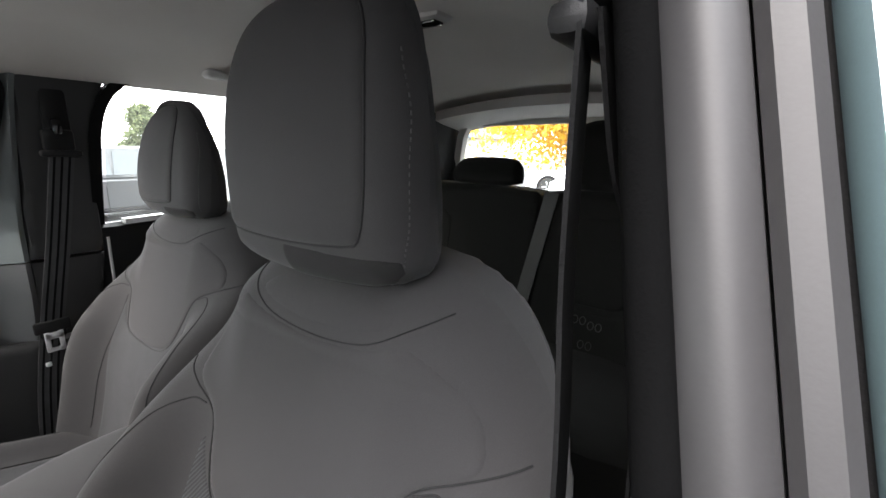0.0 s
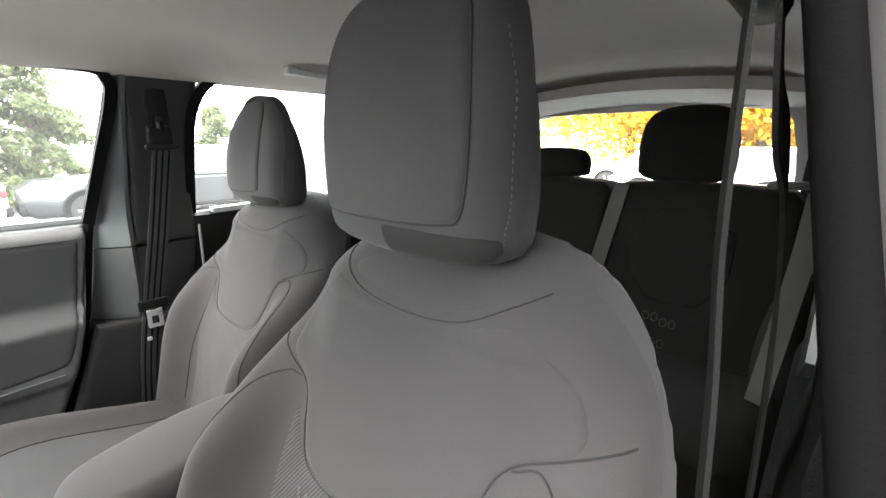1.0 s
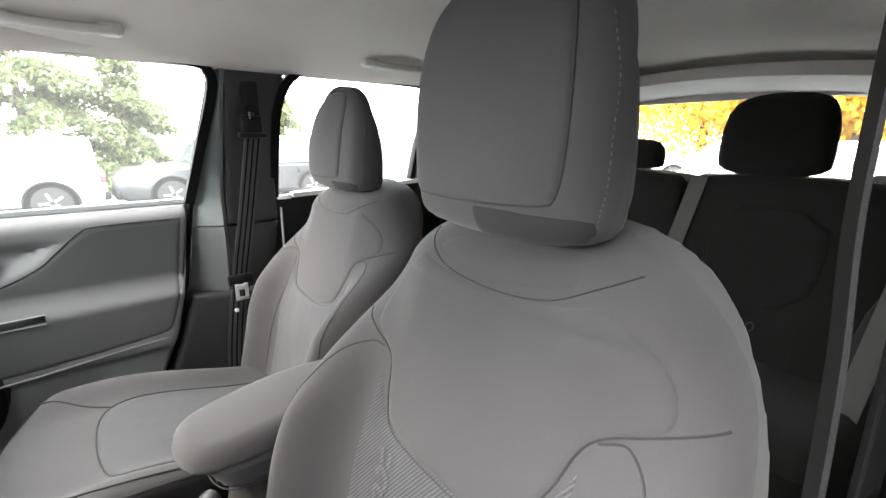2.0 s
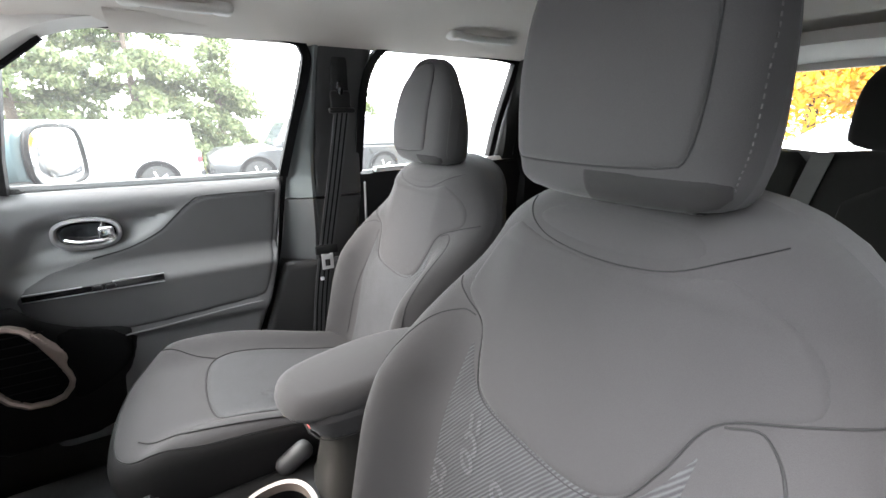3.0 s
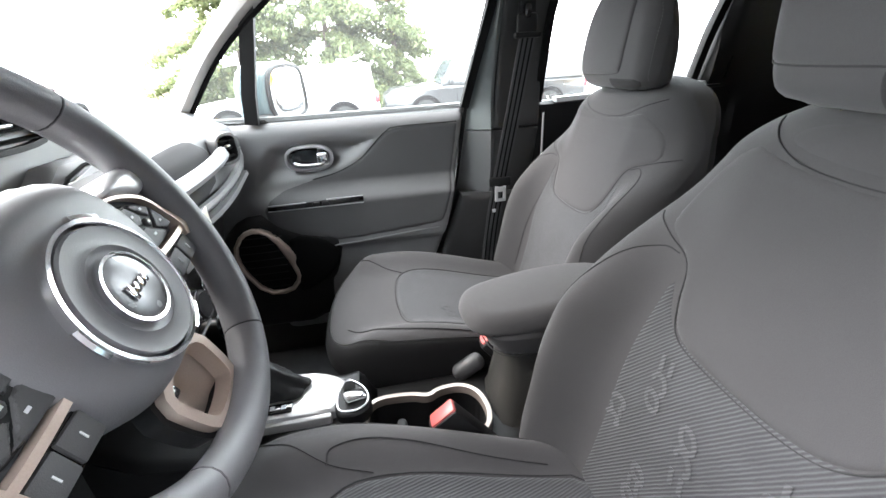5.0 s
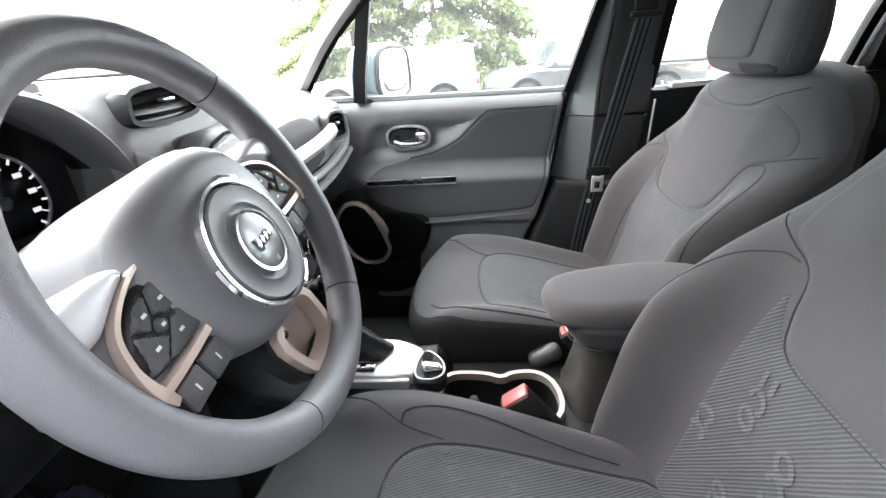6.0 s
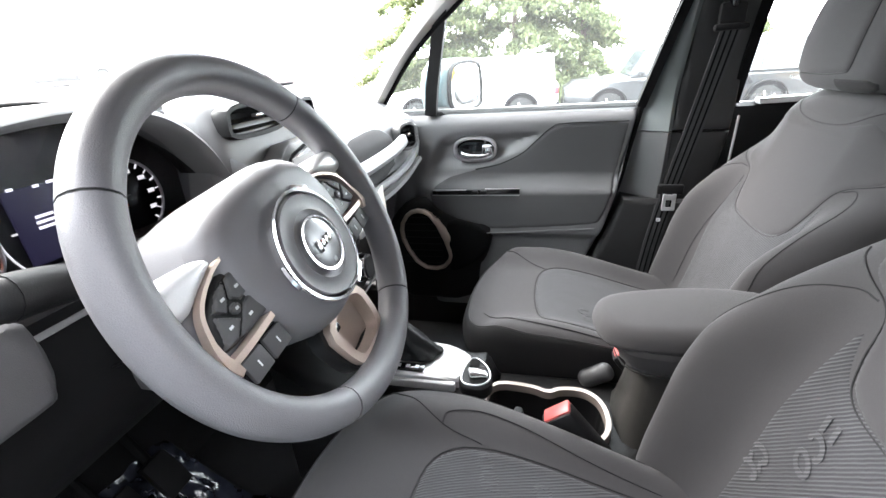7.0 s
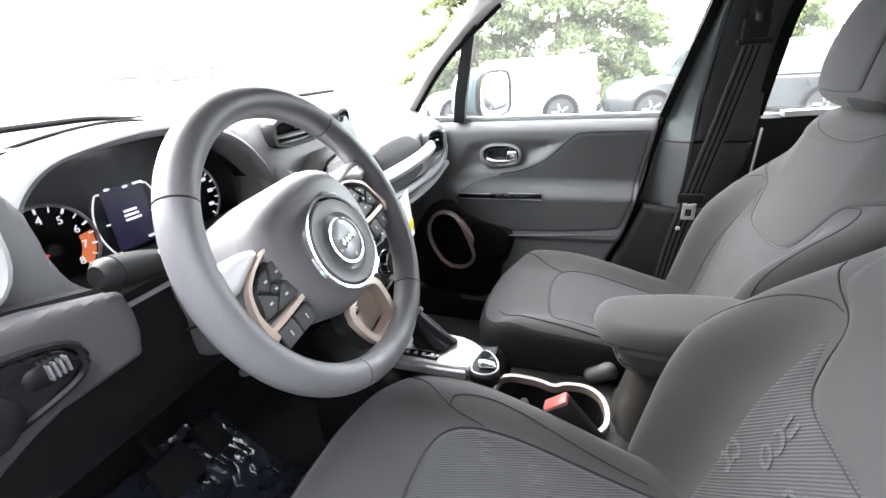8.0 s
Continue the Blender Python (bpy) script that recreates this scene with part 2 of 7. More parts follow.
ALLOY = mat("alloy_rim", (0.45, 0.46, 0.47), 0.3, 0.9, var=0.05, bump=0)
SPRUCE = leafy("spruce_needles", (0.070, 0.096, 0.042), (0.150, 0.170, 0.078))
GOLD = leafy("golden_leaves", (0.62, 0.36, 0.02), (0.80, 0.55, 0.05))
BARK = mat("bark", (0.09, 0.07, 0.055), 0.95, var=0.4, size=4, grain=60, bump=0.6)
EARTH = mat("brown_bank", (0.050, 0.024, 0.019), 0.95, var=0.35, size=0.8, grain=20, bump=0.5)
SIDING = mat("pale_siding", (0.62, 0.60, 0.56), 0.8, var=0.1, size=1, grain=40, bump=0.1)
BLUEROOF = mat("blue_grey_roof", (0.16, 0.22, 0.28), 0.6, var=0.15, size=2, grain=30, bump=0.2)


# ---- geometry helpers: a shape is (points, faces) in world metres ----
def smooth01(t):
    t = np.clip(t, 0, 1)
    return t * t * (3 - 2 * t)


def merge(*shapes):
    V, F, k = [], [], 0
    for v, f in shapes:
        V.append(np.asarray(v, float))
        F += [tuple(i + k for i in q) for q in f]
        k += len(v)
    return np.vstack(V), F


def moved(shape, m):
    v = np.asarray(shape[0], float)
    a = np.array(m)
    return v @ a[:3, :3].T + a[:3, 3], shape[1]


def rbox(c, s, r=0.008, seg=2, m=None):
    """A box of that centre and size with rounded edges."""
    bm = bmesh.new()
    bmesh.ops.create_cube(bm, size=1)
    for v in bm.verts:
        v.co = Vector((v.co.x * s[0], v.co.y * s[1], v.co.z * s[2]))
    r = min(r, 0.49 * min(s))
    if r > 0:
        bmesh.ops.bevel(bm, geom=list(bm.edges), offset=r, segments=seg, profile=0.5, affect="EDGES")
    bm.verts.ensure_lookup_table()
    bm.verts.index_update()
    v = np.array([tuple(x.co) for x in bm.verts])
    f = [tuple(x.index for x in p.verts) for p in bm.faces]
    bm.free()
    if m is not None:
        v, f = moved((v, f), m)
    return v + np.array(c), f


def loft(rings, cap=True, close=True):
    """Joins rings of equal count into a skin."""
    n, V, F = len(rings[0]), np.vstack([np.asarray(r, float) for r in rings]), []
    for i in range(len(rings) - 1):
        for j in range(n if close else n - 1):
            k = (j + 1) % n
            F.append((i * n + j, i * n + k, (i + 1) * n + k, (i + 1) * n + j))
    if cap:
        F.append(tuple(reversed(range(n))))
        F.append(tuple(range((len(rings) - 1) * n, len(rings) * n)))
    return V, F


def spline(pts, per=8, close=False):
    """A smooth line through the points."""
    P = [np.array(p, float) for p in pts]
    n, out = len(P), []
    for i in range(n if close else n - 1):
        a, b = P[i], P[(i + 1) % n]
        p0 = P[(i - 1) % n] if close or i > 0 else 2 * a - b
        p3 = P[(i + 2) % n] if close or i + 2 < n else 2 * b - a
        for k in range(per):
            t = k / per
            out.append(0.5 * (2 * a + (b - p0) * t + (2 * p0 - 5 * a + 4 * b - p3) * t ** 2 + (3 * a - p0 - 3 * b + p3) * t ** 3))
    if not close:
        out.append(P[-1])
    return np.array(out)


def sweep(path, prof, up=(0, 0, 1), close=False, cap=True, scale=None):
    """A profile (across, up) carried along a path."""
    P, up = np.asarray(path, float), np.array(up, float)
    rings, n = [], len(path)
    for i in range(n):
        a, b = (P[i - 1] if i or close else P[i]), (P[(i + 1) % n] if i + 1 < n or close else P[i])
        t = (b - a) / (np.linalg.norm(b - a) + 1e-9)
        s = np.cross(t, up)
        s /= np.linalg.norm(s) + 1e-9
        u = np.cross(s, t)
        k = 1 if scale is None else scale[i]
        rings.append([P[i] + k * (p[0] * s + p[1] * u) for p in prof])
    if close:
        rings.append(rings[0])
    return loft(rings, cap and not close)


def circle(r, n=10, e=1.0):
    return [(r * math.cos(2 * math.pi * i / n), r * e * math.sin(2 * math.pi * i / n)) for i in range(n)]


def tube(path, r, n=8, up=(0.13, 0.2, 0.97), close=False, scale=None):
    return sweep(path, circle(r, n), up, close, True, scale)


def chaikin(poly, n=2):
    P = np.array(poly, float)
    for _ in range(n):
        Q = np.roll(P, -1, axis=0)
        P = np.stack([0.75 * P + 0.25 * Q, 0.25 * P + 0.75 * Q], 1).reshape(-1, 2)
    return P


def inside(pts, poly):
    """Distance to the outline, positive within, and the nearest point on it."""
    A, B = poly, np.roll(poly, -1, axis=0)
    best, near, wind = np.full(len(pts), 1e9), np.zeros((len(pts), 2)), np.zeros(len(pts), bool)
    for a, b in zip(A, B):
        ab, ap = b - a, pts - a
        t = np.clip(ap @ ab / (ab @ ab + 1e-12), 0, 1)
        q = a + t[:, None] * ab
        d = np.linalg.norm(pts - q, axis=1)
        k = d < best
        best[k], near[k] = d[k], q[k]
        if a[1] != b[1]:
            c = ((a[1] > pts[:, 1]) != (b[1] > pts[:, 1])) & (pts[:, 0] < (b[0] - a[0]) * (pts[:, 1] - a[1]) / (b[1] - a[1]) + a[0])
            wind ^= c
    return np.where(wind, best, -best), near


def patch(F, poly, step, offset, flip=False, along=None):
    """A sheet over the outline poly on the surface F(a, b), raised by offset(distance from the edge)."""
    poly = np.asarray(poly, float)
    lo, hi = poly.min(0), poly.max(0)
    na, nb = (np.ceil((hi - lo) / step).astype(int) + 2)
    a, b = np.meshgrid(lo[0] + (np.arange(na) - 0.5) * step, lo[1] + (np.arange(nb) - 0.5) * step, indexing="ij")
    pts = np.stack([a.ravel(), b.ravel()], 1)
    d, near = inside(pts, poly)
    ins = (d > 0).reshape(na, nb)
    cell = ins[:-1, :-1] | ins[1:, :-1] | ins[:-1, 1:] | ins[1:, 1:]
    out = d <= 0
    pts[out] = near[out]
    d = np.maximum(d, 0)
    e = 1e-4
    p = F(pts[:, 0], pts[:, 1])
    n = np.cross(F(pts[:, 0] + e, pts[:, 1]) - p, F(pts[:, 0], pts[:, 1] + e) - p)
    n /= np.linalg.norm(n, axis=1)[:, None] + 1e-12
    if flip:
        n = -n
    if along is not None:
        n = np.array(along, float)[None, :] + 0 * n
    p = p + n * offset(d)[:, None]
    idx = np.arange(na * nb).reshape(na, nb)
    i, j = np.nonzero(cell)
    q = np.stack([idx[i, j], idx[i + 1, j], idx[i + 1, j + 1], idx[i, j + 1]], 1)
    if flip:
        q = q[:, ::-1]
    used = np.unique(q)
    remap = np.zeros(na * nb, int)
    remap[used] = np.arange(len(used))
    return p[used], [tuple(r) for r in remap[q].tolist()]


def panel(F, poly, step, lift=0.004, sink=0.002, edge=0.01, flip=False):
    """A padded panel lying on a surface, its edge tucked under."""
    return patch(F, poly, step, lambda d: -sink + (lift + sink) * np.sqrt(1 - (1 - np.clip(d / edge, 0, 1)) ** 2), flip)


def pillow(F, poly, step, thick, edge, flip=False):
    """A closed padded body about the surface F."""
    h = thick / 2
    prof = lambda d: h * np.sqrt(np.clip(1 - (1 - np.clip(d / edge, 0, 1)) ** 2, 0, 1))
    return merge(patch(F, poly, step, prof, flip), patch(F, poly, step, prof, not flip))


def shell(front, rear, poly, step, along, r_front, r_rear=None, flip=False):
    """A closed cushion between two surfaces, rounded at the rim; along points from the rear to the front."""
    r_rear = r_front if r_rear is None else r_rear
    r_front, r_rear = max(r_front, 1e-6), max(r_rear, 1e-6)
    along = np.array(along, float)
    poly = np.asarray(poly, float)
    roll = lambda r: (lambda d: -r * (1 - np.sqrt(np.clip(1 - (1 - np.clip(d / r, 0, 1)) ** 2, 0, 1))))
    a = patch(front, poly, step, roll(r_front), flip, along)
    b = patch(rear, poly, step * 1.6, roll(r_rear), not flip, -along)
    rim = loft([on(front, poly) - r_front * along, on(rear, poly) + r_rear * along], cap=False)
    return merge(a, b, rim)


def rolled(F, poly, radius, along):
    """The surface F with its rim rolled back along a direction."""
    along = np.array(along, float)
    poly = np.asarray(poly, float)

    def G(a, b):
        d = np.maximum(inside(np.stack([a, b], 1), poly)[0], 0)
        r = radius(b) if callable(radius) else radius
        return F(a, b) - (r * (1 - np.sqrt(np.clip(1 - (1 - np.clip(d / r, 0, 1)) ** 2, 0, 1))))[:, None] * along
    return G


def on(F, line):
    L = np.asarray(line, float)
    return F(L[:, 0], L[:, 1])


ORIGIN = {}


def thing(name, base, label, category, group="", kind=""):
    ob = new(name)
    ob.empty_display_size = 0.05
    ob.location = base
    ORIGIN[ob.name] = np.array(base, float)
    return tagged(ob, label, category, group, kind)


def part(name, shape, material, parent=None, label="", flat=False):
    """One mesh from a shape in world metres, under a thing or a part."""
    v, f = shape
    o = ORIGIN.get(parent.name, np.zeros(3)) if parent else np.zeros(3)
    me = bpy.data.meshes.new(name)
    me.from_pydata((np.asarray(v) - o).tolist(), [], f)
    me.update()
    if not flat:
        me.polygons.foreach_set("use_smooth", [True] * len(me.polygons))
        me.set_sharp_from_angle(angle=radians(42))
    me.materials.append(material)
    ob = new(name, me)
    if parent:
        ob.parent = parent
        ORIGIN[ob.name] = o
    if label:
        ob["label"] = label
    return ob


def solo(name, shape, material, label, category, group="", kind="", base=None, flat=False):
    """A thing of one mesh."""
    v, f = shape
    v = np.asarray(v, float)
    c = np.array([*(v.min(0)[:2] + v.max(0)[:2]) / 2, v.min(0)[2]]) if base is None else np.array(base, float)
    ob = part(name, (v - c, f), material, None, "", flat)
    ob.location = c
    ORIGIN[ob.name] = c
    return tagged(ob, label, category, group, kind)


def text(name, s, size, m, material, parent, depth=0.0004):
    cu = bpy.data.curves.new(name, "FONT")
    cu.body, cu.size, cu.align_x, cu.align_y, cu.extrude = s, size, "CENTER", "CENTER", depth
    tmp = bpy.data.objects.new(name, cu)
    scene.collection.objects.link(tmp)
    me = bpy.data.meshes.new_from_object(tmp.evaluated_get(bpy.context.evaluated_depsgraph_get()))
    bpy.data.objects.remove(tmp)
    v = np.array([tuple(x.co) for x in me.vertices])
    f = [tuple(p.vertices) for p in me.polygons]
    bpy.data.meshes.remove(me)
    return part(name, moved((v, f), m), material, parent, "", True)


# ---- the cabin shell ----
def flat_x(x):
    return lambda a, b: np.stack([x + 0 * a, a, b], 1)


def flat_y(y):
    return lambda a, b: np.stack([a, y + 0 * a, b], 1)


def flat_z(z):
    return lambda a, b: np.stack([a, b, z + 0 * a], 1)


def side_x(z):
    """The cabin side leans in above the window sill."""
    return 0.70 - 0.075 * np.clip((np.asarray(z) - 1.13) / 0.36, 0, 1.4)


def side_F(inset=0.0):
    return lambda a, b: np.stack([side_x(b) - inset, a, b], 1)


def liner_F(x, y):
    z = 1.565 - 0.16 * x ** 2 - 0.03 * np.clip((np.abs(x) - 0.45) / 0.15, 0, 1) ** 2 - 0.05 * np.clip((y - 0.55) / 0.35, 0, 1) ** 2
    return np.stack([x, y, z], 1)


cabin_roof = [(-0.64, -1.68), (0.64, -1.68), (0.64, 0.60), (0.56, 0.86), (-0.56, 0.86), (-0.64, 0.60)]
solo("ceiling", shell(lambda x, y: liner_F(x, y) + np.array([0, 0, 0.06]), liner_F, cabin_roof, 0.03, (0, 0, 1), 0.012), HEADLINER,
     "pale grey-beige cloth headliner over the car's cabin", "headliner", kind="structure")
solo("floor", rbox((0, -0.12, 0.33), (1.5, 3.2, 0.06), 0.01), CARPET, "black carpeted car floor", "floor", kind="structure")
for sx, nm in ((1, "sill_right"), (-1, "sill_left")):
    solo(nm, rbox((sx * 0.72, 0.1, 0.40), (0.12, 2.4, 0.12), 0.02) if sx < 0 else rbox((0.724, 0.1, 0.42), (0.138, 2.4, 0.19), 0.03, 3), PLASTIC_DARK if sx < 0 else PLASTIC_BROWN, "black plastic door sill of the car", "door sill", kind="structure")

# unseen dark wall, added to hold back light from the driver's side
solo("light_block_west", rbox((-2.85, -1.0, 1.85), (0.25, 14.0, 4.2), 0.02), BLOCKER, "unseen dark wall added to block light beside the parked car", "wall", kind="structure")

# roof rails over the doors, pale cloth rolling down to the windows
for sx, nm in ((1, "roof_rail_right"), (-1, "roof_rail_left")):
    path = spline([(sx * 0.603, -1.42, 1.50), (sx * 0.606, -0.5, 1.513), (sx * 0.605, 0.2, 1.513), (sx * 0.602, 0.48, 1.495)], 10)
    solo(nm, sweep(path, [(-0.05, 0.03), (0.05, 0.03), (0.045, -0.012), (0.01, -0.032), (-0.025, -0.022), (-0.05, 0.0)]), HEADLINER,
         "pale cloth edge of the headliner above the side windows", "roof rail", kind="structure")


def pillar_a(sx):
    path = spline([(sx * 0.600, 0.44, 1.510), (sx * 0.622, 0.62, 1.465), (sx * 0.655, 0.80, 1.325), (sx * 0.685, 0.935, 1.165), (sx * 0.70, 0.99, 1.09), (sx * 0.712, 1.04, 1.0)], 10)
    return sweep(path, [(-0.022, 0.022), (0.022, 0.022), (0.028, 0.0), (0.020, -0.020), (-0.020, -0.020), (-0.028, 0.0)], up=(sx * 0.4, 0.6, 0.7))


solo("pillar_front_right", pillar_a(1), LINER_TRIM, "pale grey plastic windscreen pillar trim", "windscreen pillar", kind="structure")
solo("pillar_front_left", pillar_a(-1), LINER_TRIM, "pale grey plastic windscreen pillar trim", "windscreen pillar", kind="structure")
seal_path = spline([(0.622, 0.62, 1.465), (0.655, 0.80, 1.325), (0.685, 0.935, 1.165), (0.70, 0.99, 1.09)], 10) + np.array([0.004, -0.019, -0.019])
solo("pillar_seal", tube(seal_path, 0.007, 8), RUBBER, "black rubber seal along the windscreen pillar", "door seal", kind="structure")
path = spline([(-0.60, 0.83, 1.50), (0, 0.88, 1.535), (0.60, 0.83, 1.50)], 10)
solo("windscreen_header", sweep(path, [(-0.05, 0.02), (0.05, 0.02), (0.05, -0.01), (-0.05, -0.01)]), HEADLINER, "pale cloth edge above the windscreen", "roof header", kind="structure")


def windscreen_F(a, b):
    return np.stack([a, 1.42 - 0.62 * b - 0.10 * (a / 0.6) ** 2 + 0.05, 1.215 + 0.33 * b], 1)


wing = solo("windscreen", pillow(windscreen_F, [(-0.69, 0), (0.69, 0), (0.60, 0.97), (-0.60, 0.97)], 0.05, 0.006, 0.003), WINDSCREEN,
            "clear curved car windscreen", "windscreen", kind="structure")
wing.visible_shadow = False


# centre pillars with their belts
def pillar_b(sx, name):
    p = thing(name, (sx * 0.68, 0.0, 0.42), "dark plastic centre pillar trim between the side doors", "door pillar", kind="structure")
    F = lambda a, b: np.stack([sx * (side_x(b) - 0.002 - 0.026 * smooth01((1.25 - b) / 0.2)), a, b], 1)
    R = lambda a, b: np.stack([sx * (side_x(b) + 0.045), a, b], 1)
    if sx > 0:
        up = [(0.022, 1.52), (-0.150, 1.52), (-0.124, 1.435), (-0.110, 1.295), (-0.098, 1.12), (-0.094, 1.05), (0.057, 1.05), (0.054, 1.10), (0.042, 1.24), (0.033, 1.41)]
        mid = [(0.0575, 1.0485), (-0.094, 1.0485), (-0.060, 0.84), (0.066, 0.84)]
        lo = [(0.168, 0.862), (0.060, 0.854), (-0.05, 0.852), (-0.02, 0.45), (0.36, 0.45), (0.30, 0.56), (0.245, 0.65), (0.205, 0.76)]
        part("upper_trim", shell(F, R, up, 0.010, (-1, 0, 0), 0.010, flip=True), PILLAR_TRIM, p)
        part("middle_trim", shell(F, R, mid, 0.010, (-1, 0, 0), 0.008, flip=True), PILLAR_TRIM, p)
        part("lower_trim", shell(lambda a, b: F(a, b) - np.array([0.022, 0, 0]), R, lo, 0.010, (-1, 0, 0), 0.016, flip=True), PILLAR_TRIM, p, "proud lower pillar cover")
        # the face turned to the windscreen, with the light on it put into paler colours
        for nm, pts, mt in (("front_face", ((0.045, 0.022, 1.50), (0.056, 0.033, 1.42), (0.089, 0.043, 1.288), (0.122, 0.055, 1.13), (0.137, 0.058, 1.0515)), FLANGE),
                            ("lower_front_face", ((0.1375, 0.058, 1.048), (0.150, 0.059, 0.96), (0.166, 0.063, 0.89), (0.172, 0.066, 0.852)), BAND_LIT)):
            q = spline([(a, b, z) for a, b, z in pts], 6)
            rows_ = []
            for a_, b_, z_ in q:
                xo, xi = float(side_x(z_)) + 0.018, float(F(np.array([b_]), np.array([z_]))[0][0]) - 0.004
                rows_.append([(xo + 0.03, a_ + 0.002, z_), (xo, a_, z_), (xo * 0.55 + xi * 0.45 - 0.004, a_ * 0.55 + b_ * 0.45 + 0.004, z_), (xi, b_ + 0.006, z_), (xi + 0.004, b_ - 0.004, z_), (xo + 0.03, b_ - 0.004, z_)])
            part(nm, loft(rows_), mt, p, "face along the door opening, paled for window light")
    else:
        up = [(0.020, 1.52), (-0.20, 1.52), (-0.165, 1.41), (-0.142, 1.25), (-0.130, 1.05), (0.140, 1.05), (0.120, 1.13), (0.068, 1.31), (0.032, 1.44)]
        lo = [(0.143, 1.0505), (-0.082, 1.0505), (-0.045, 0.90), (-0.02, 0.45), (0.36, 0.45), (0.285, 0.66), (0.225, 0.80), (0.185, 0.92)]
        # left trims take the rubber black: doorway shade put into their colour
        part("upper_trim", shell(F, R, up, 0.012, (1, 0, 0), 0.014), RUBBER, p)
        part("lower_trim", shell(lambda a, b: F(a, b) + np.array([0.006, 0, 0]), R, lo, 0.012, (1, 0, 0), 0.014), RUBBER, p)
    # the paler flange along the door opening
    line = np.array([(sx * (side_x(z) + 0.028), y + (0.014 if sx < 0 else 0), z) for y, z in spline([(0.030, 1.52), (0.050, 1.43), (0.082, 1.31), (0.135, 1.125), (0.168, 1.0), (0.20, 0.92), (0.24, 0.80), (0.30, 0.66), (0.36, 0.50)], 6)])
    if sx < 0:
        part("door_flange", sweep(line, [(-0.012, 0.0135), (0.008, 0.0130), (0.013, 0.007), (0.014, 0.0), (0.013, -0.007), (0.008, -0.0130), (-0.012, -0.0135)], up=(sx, 0, 0.2)), JAMB, p, "pale painted metal flange")
    if sx > 0:
        edge_line = [(0.048, 1.50), (0.060, 1.42), (0.093, 1.288), (0.128, 1.13), (0.143, 1.05), (0.172, 0.89), (0.205, 0.77), (0.250, 0.65), (0.34, 0.49)]
        part("door_seal", tube(np.array([(float(side_x(z)) + 0.012, y + 0.004, z) for y, z in spline(edge_line, 6)]), 0.009, 8), RUBBER, p, "black rubber door seal")
    else:
        part("door_seal", tube(line + np.array([0.0195, 0.002, 0]), 0.0095, 12), SEAL_SHADED, p, "black rubber door seal")
        part("jamb", sweep(line + np.array([-0.0225, 0.004, 0]), [(-0.012, 0.0085), (0.006, 0.0080), (0.010, 0.004), (0.010, -0.004), (0.006, -0.0080), (-0.012, -0.0085)], up=(-1, 0, 0.2)), JAMB, p, "grey painted door jamb")
        part("jamb_gap", sweep(line + np.array([-0.022, -0.010, 0]), [(-0.006, 0.02), (0.006, 0.02), (0.006, -0.02), (-0.006, -0.02)], up=(-1, 0, 0.2)), RUBBER, p, "dark recess between the jamb pressings")
        part("outer_panel", rbox((-0.784, -0.035, 1.10), (0.06, 0.22, 1.30), 0.02, 3), BODY, p, "teal painted edge of the rear door")
        part("outer_skin", sweep(line + np.array([-0.034, 0.0, 0]), [(-0.06, 0.0), (0.004, 0.0), (0.012, 0.006), (0.014, 0.03), (0.004, 0.11), (-0.06, 0.11)], up=(-1, 0, 0.2)), BODY, p, "teal painted outer body")
    if sx > 0:
        part("belt_slot_cover", rbox((sx * (side_x(1.385) - 0.006), -0.035, 1.385), (0.02, 0.05, 0.14), 0.008), PLASTIC_DARK, p)
    return p


pillar_b(1, "pillar_centre_right")
pillar_b(-1, "pillar_centre_left")


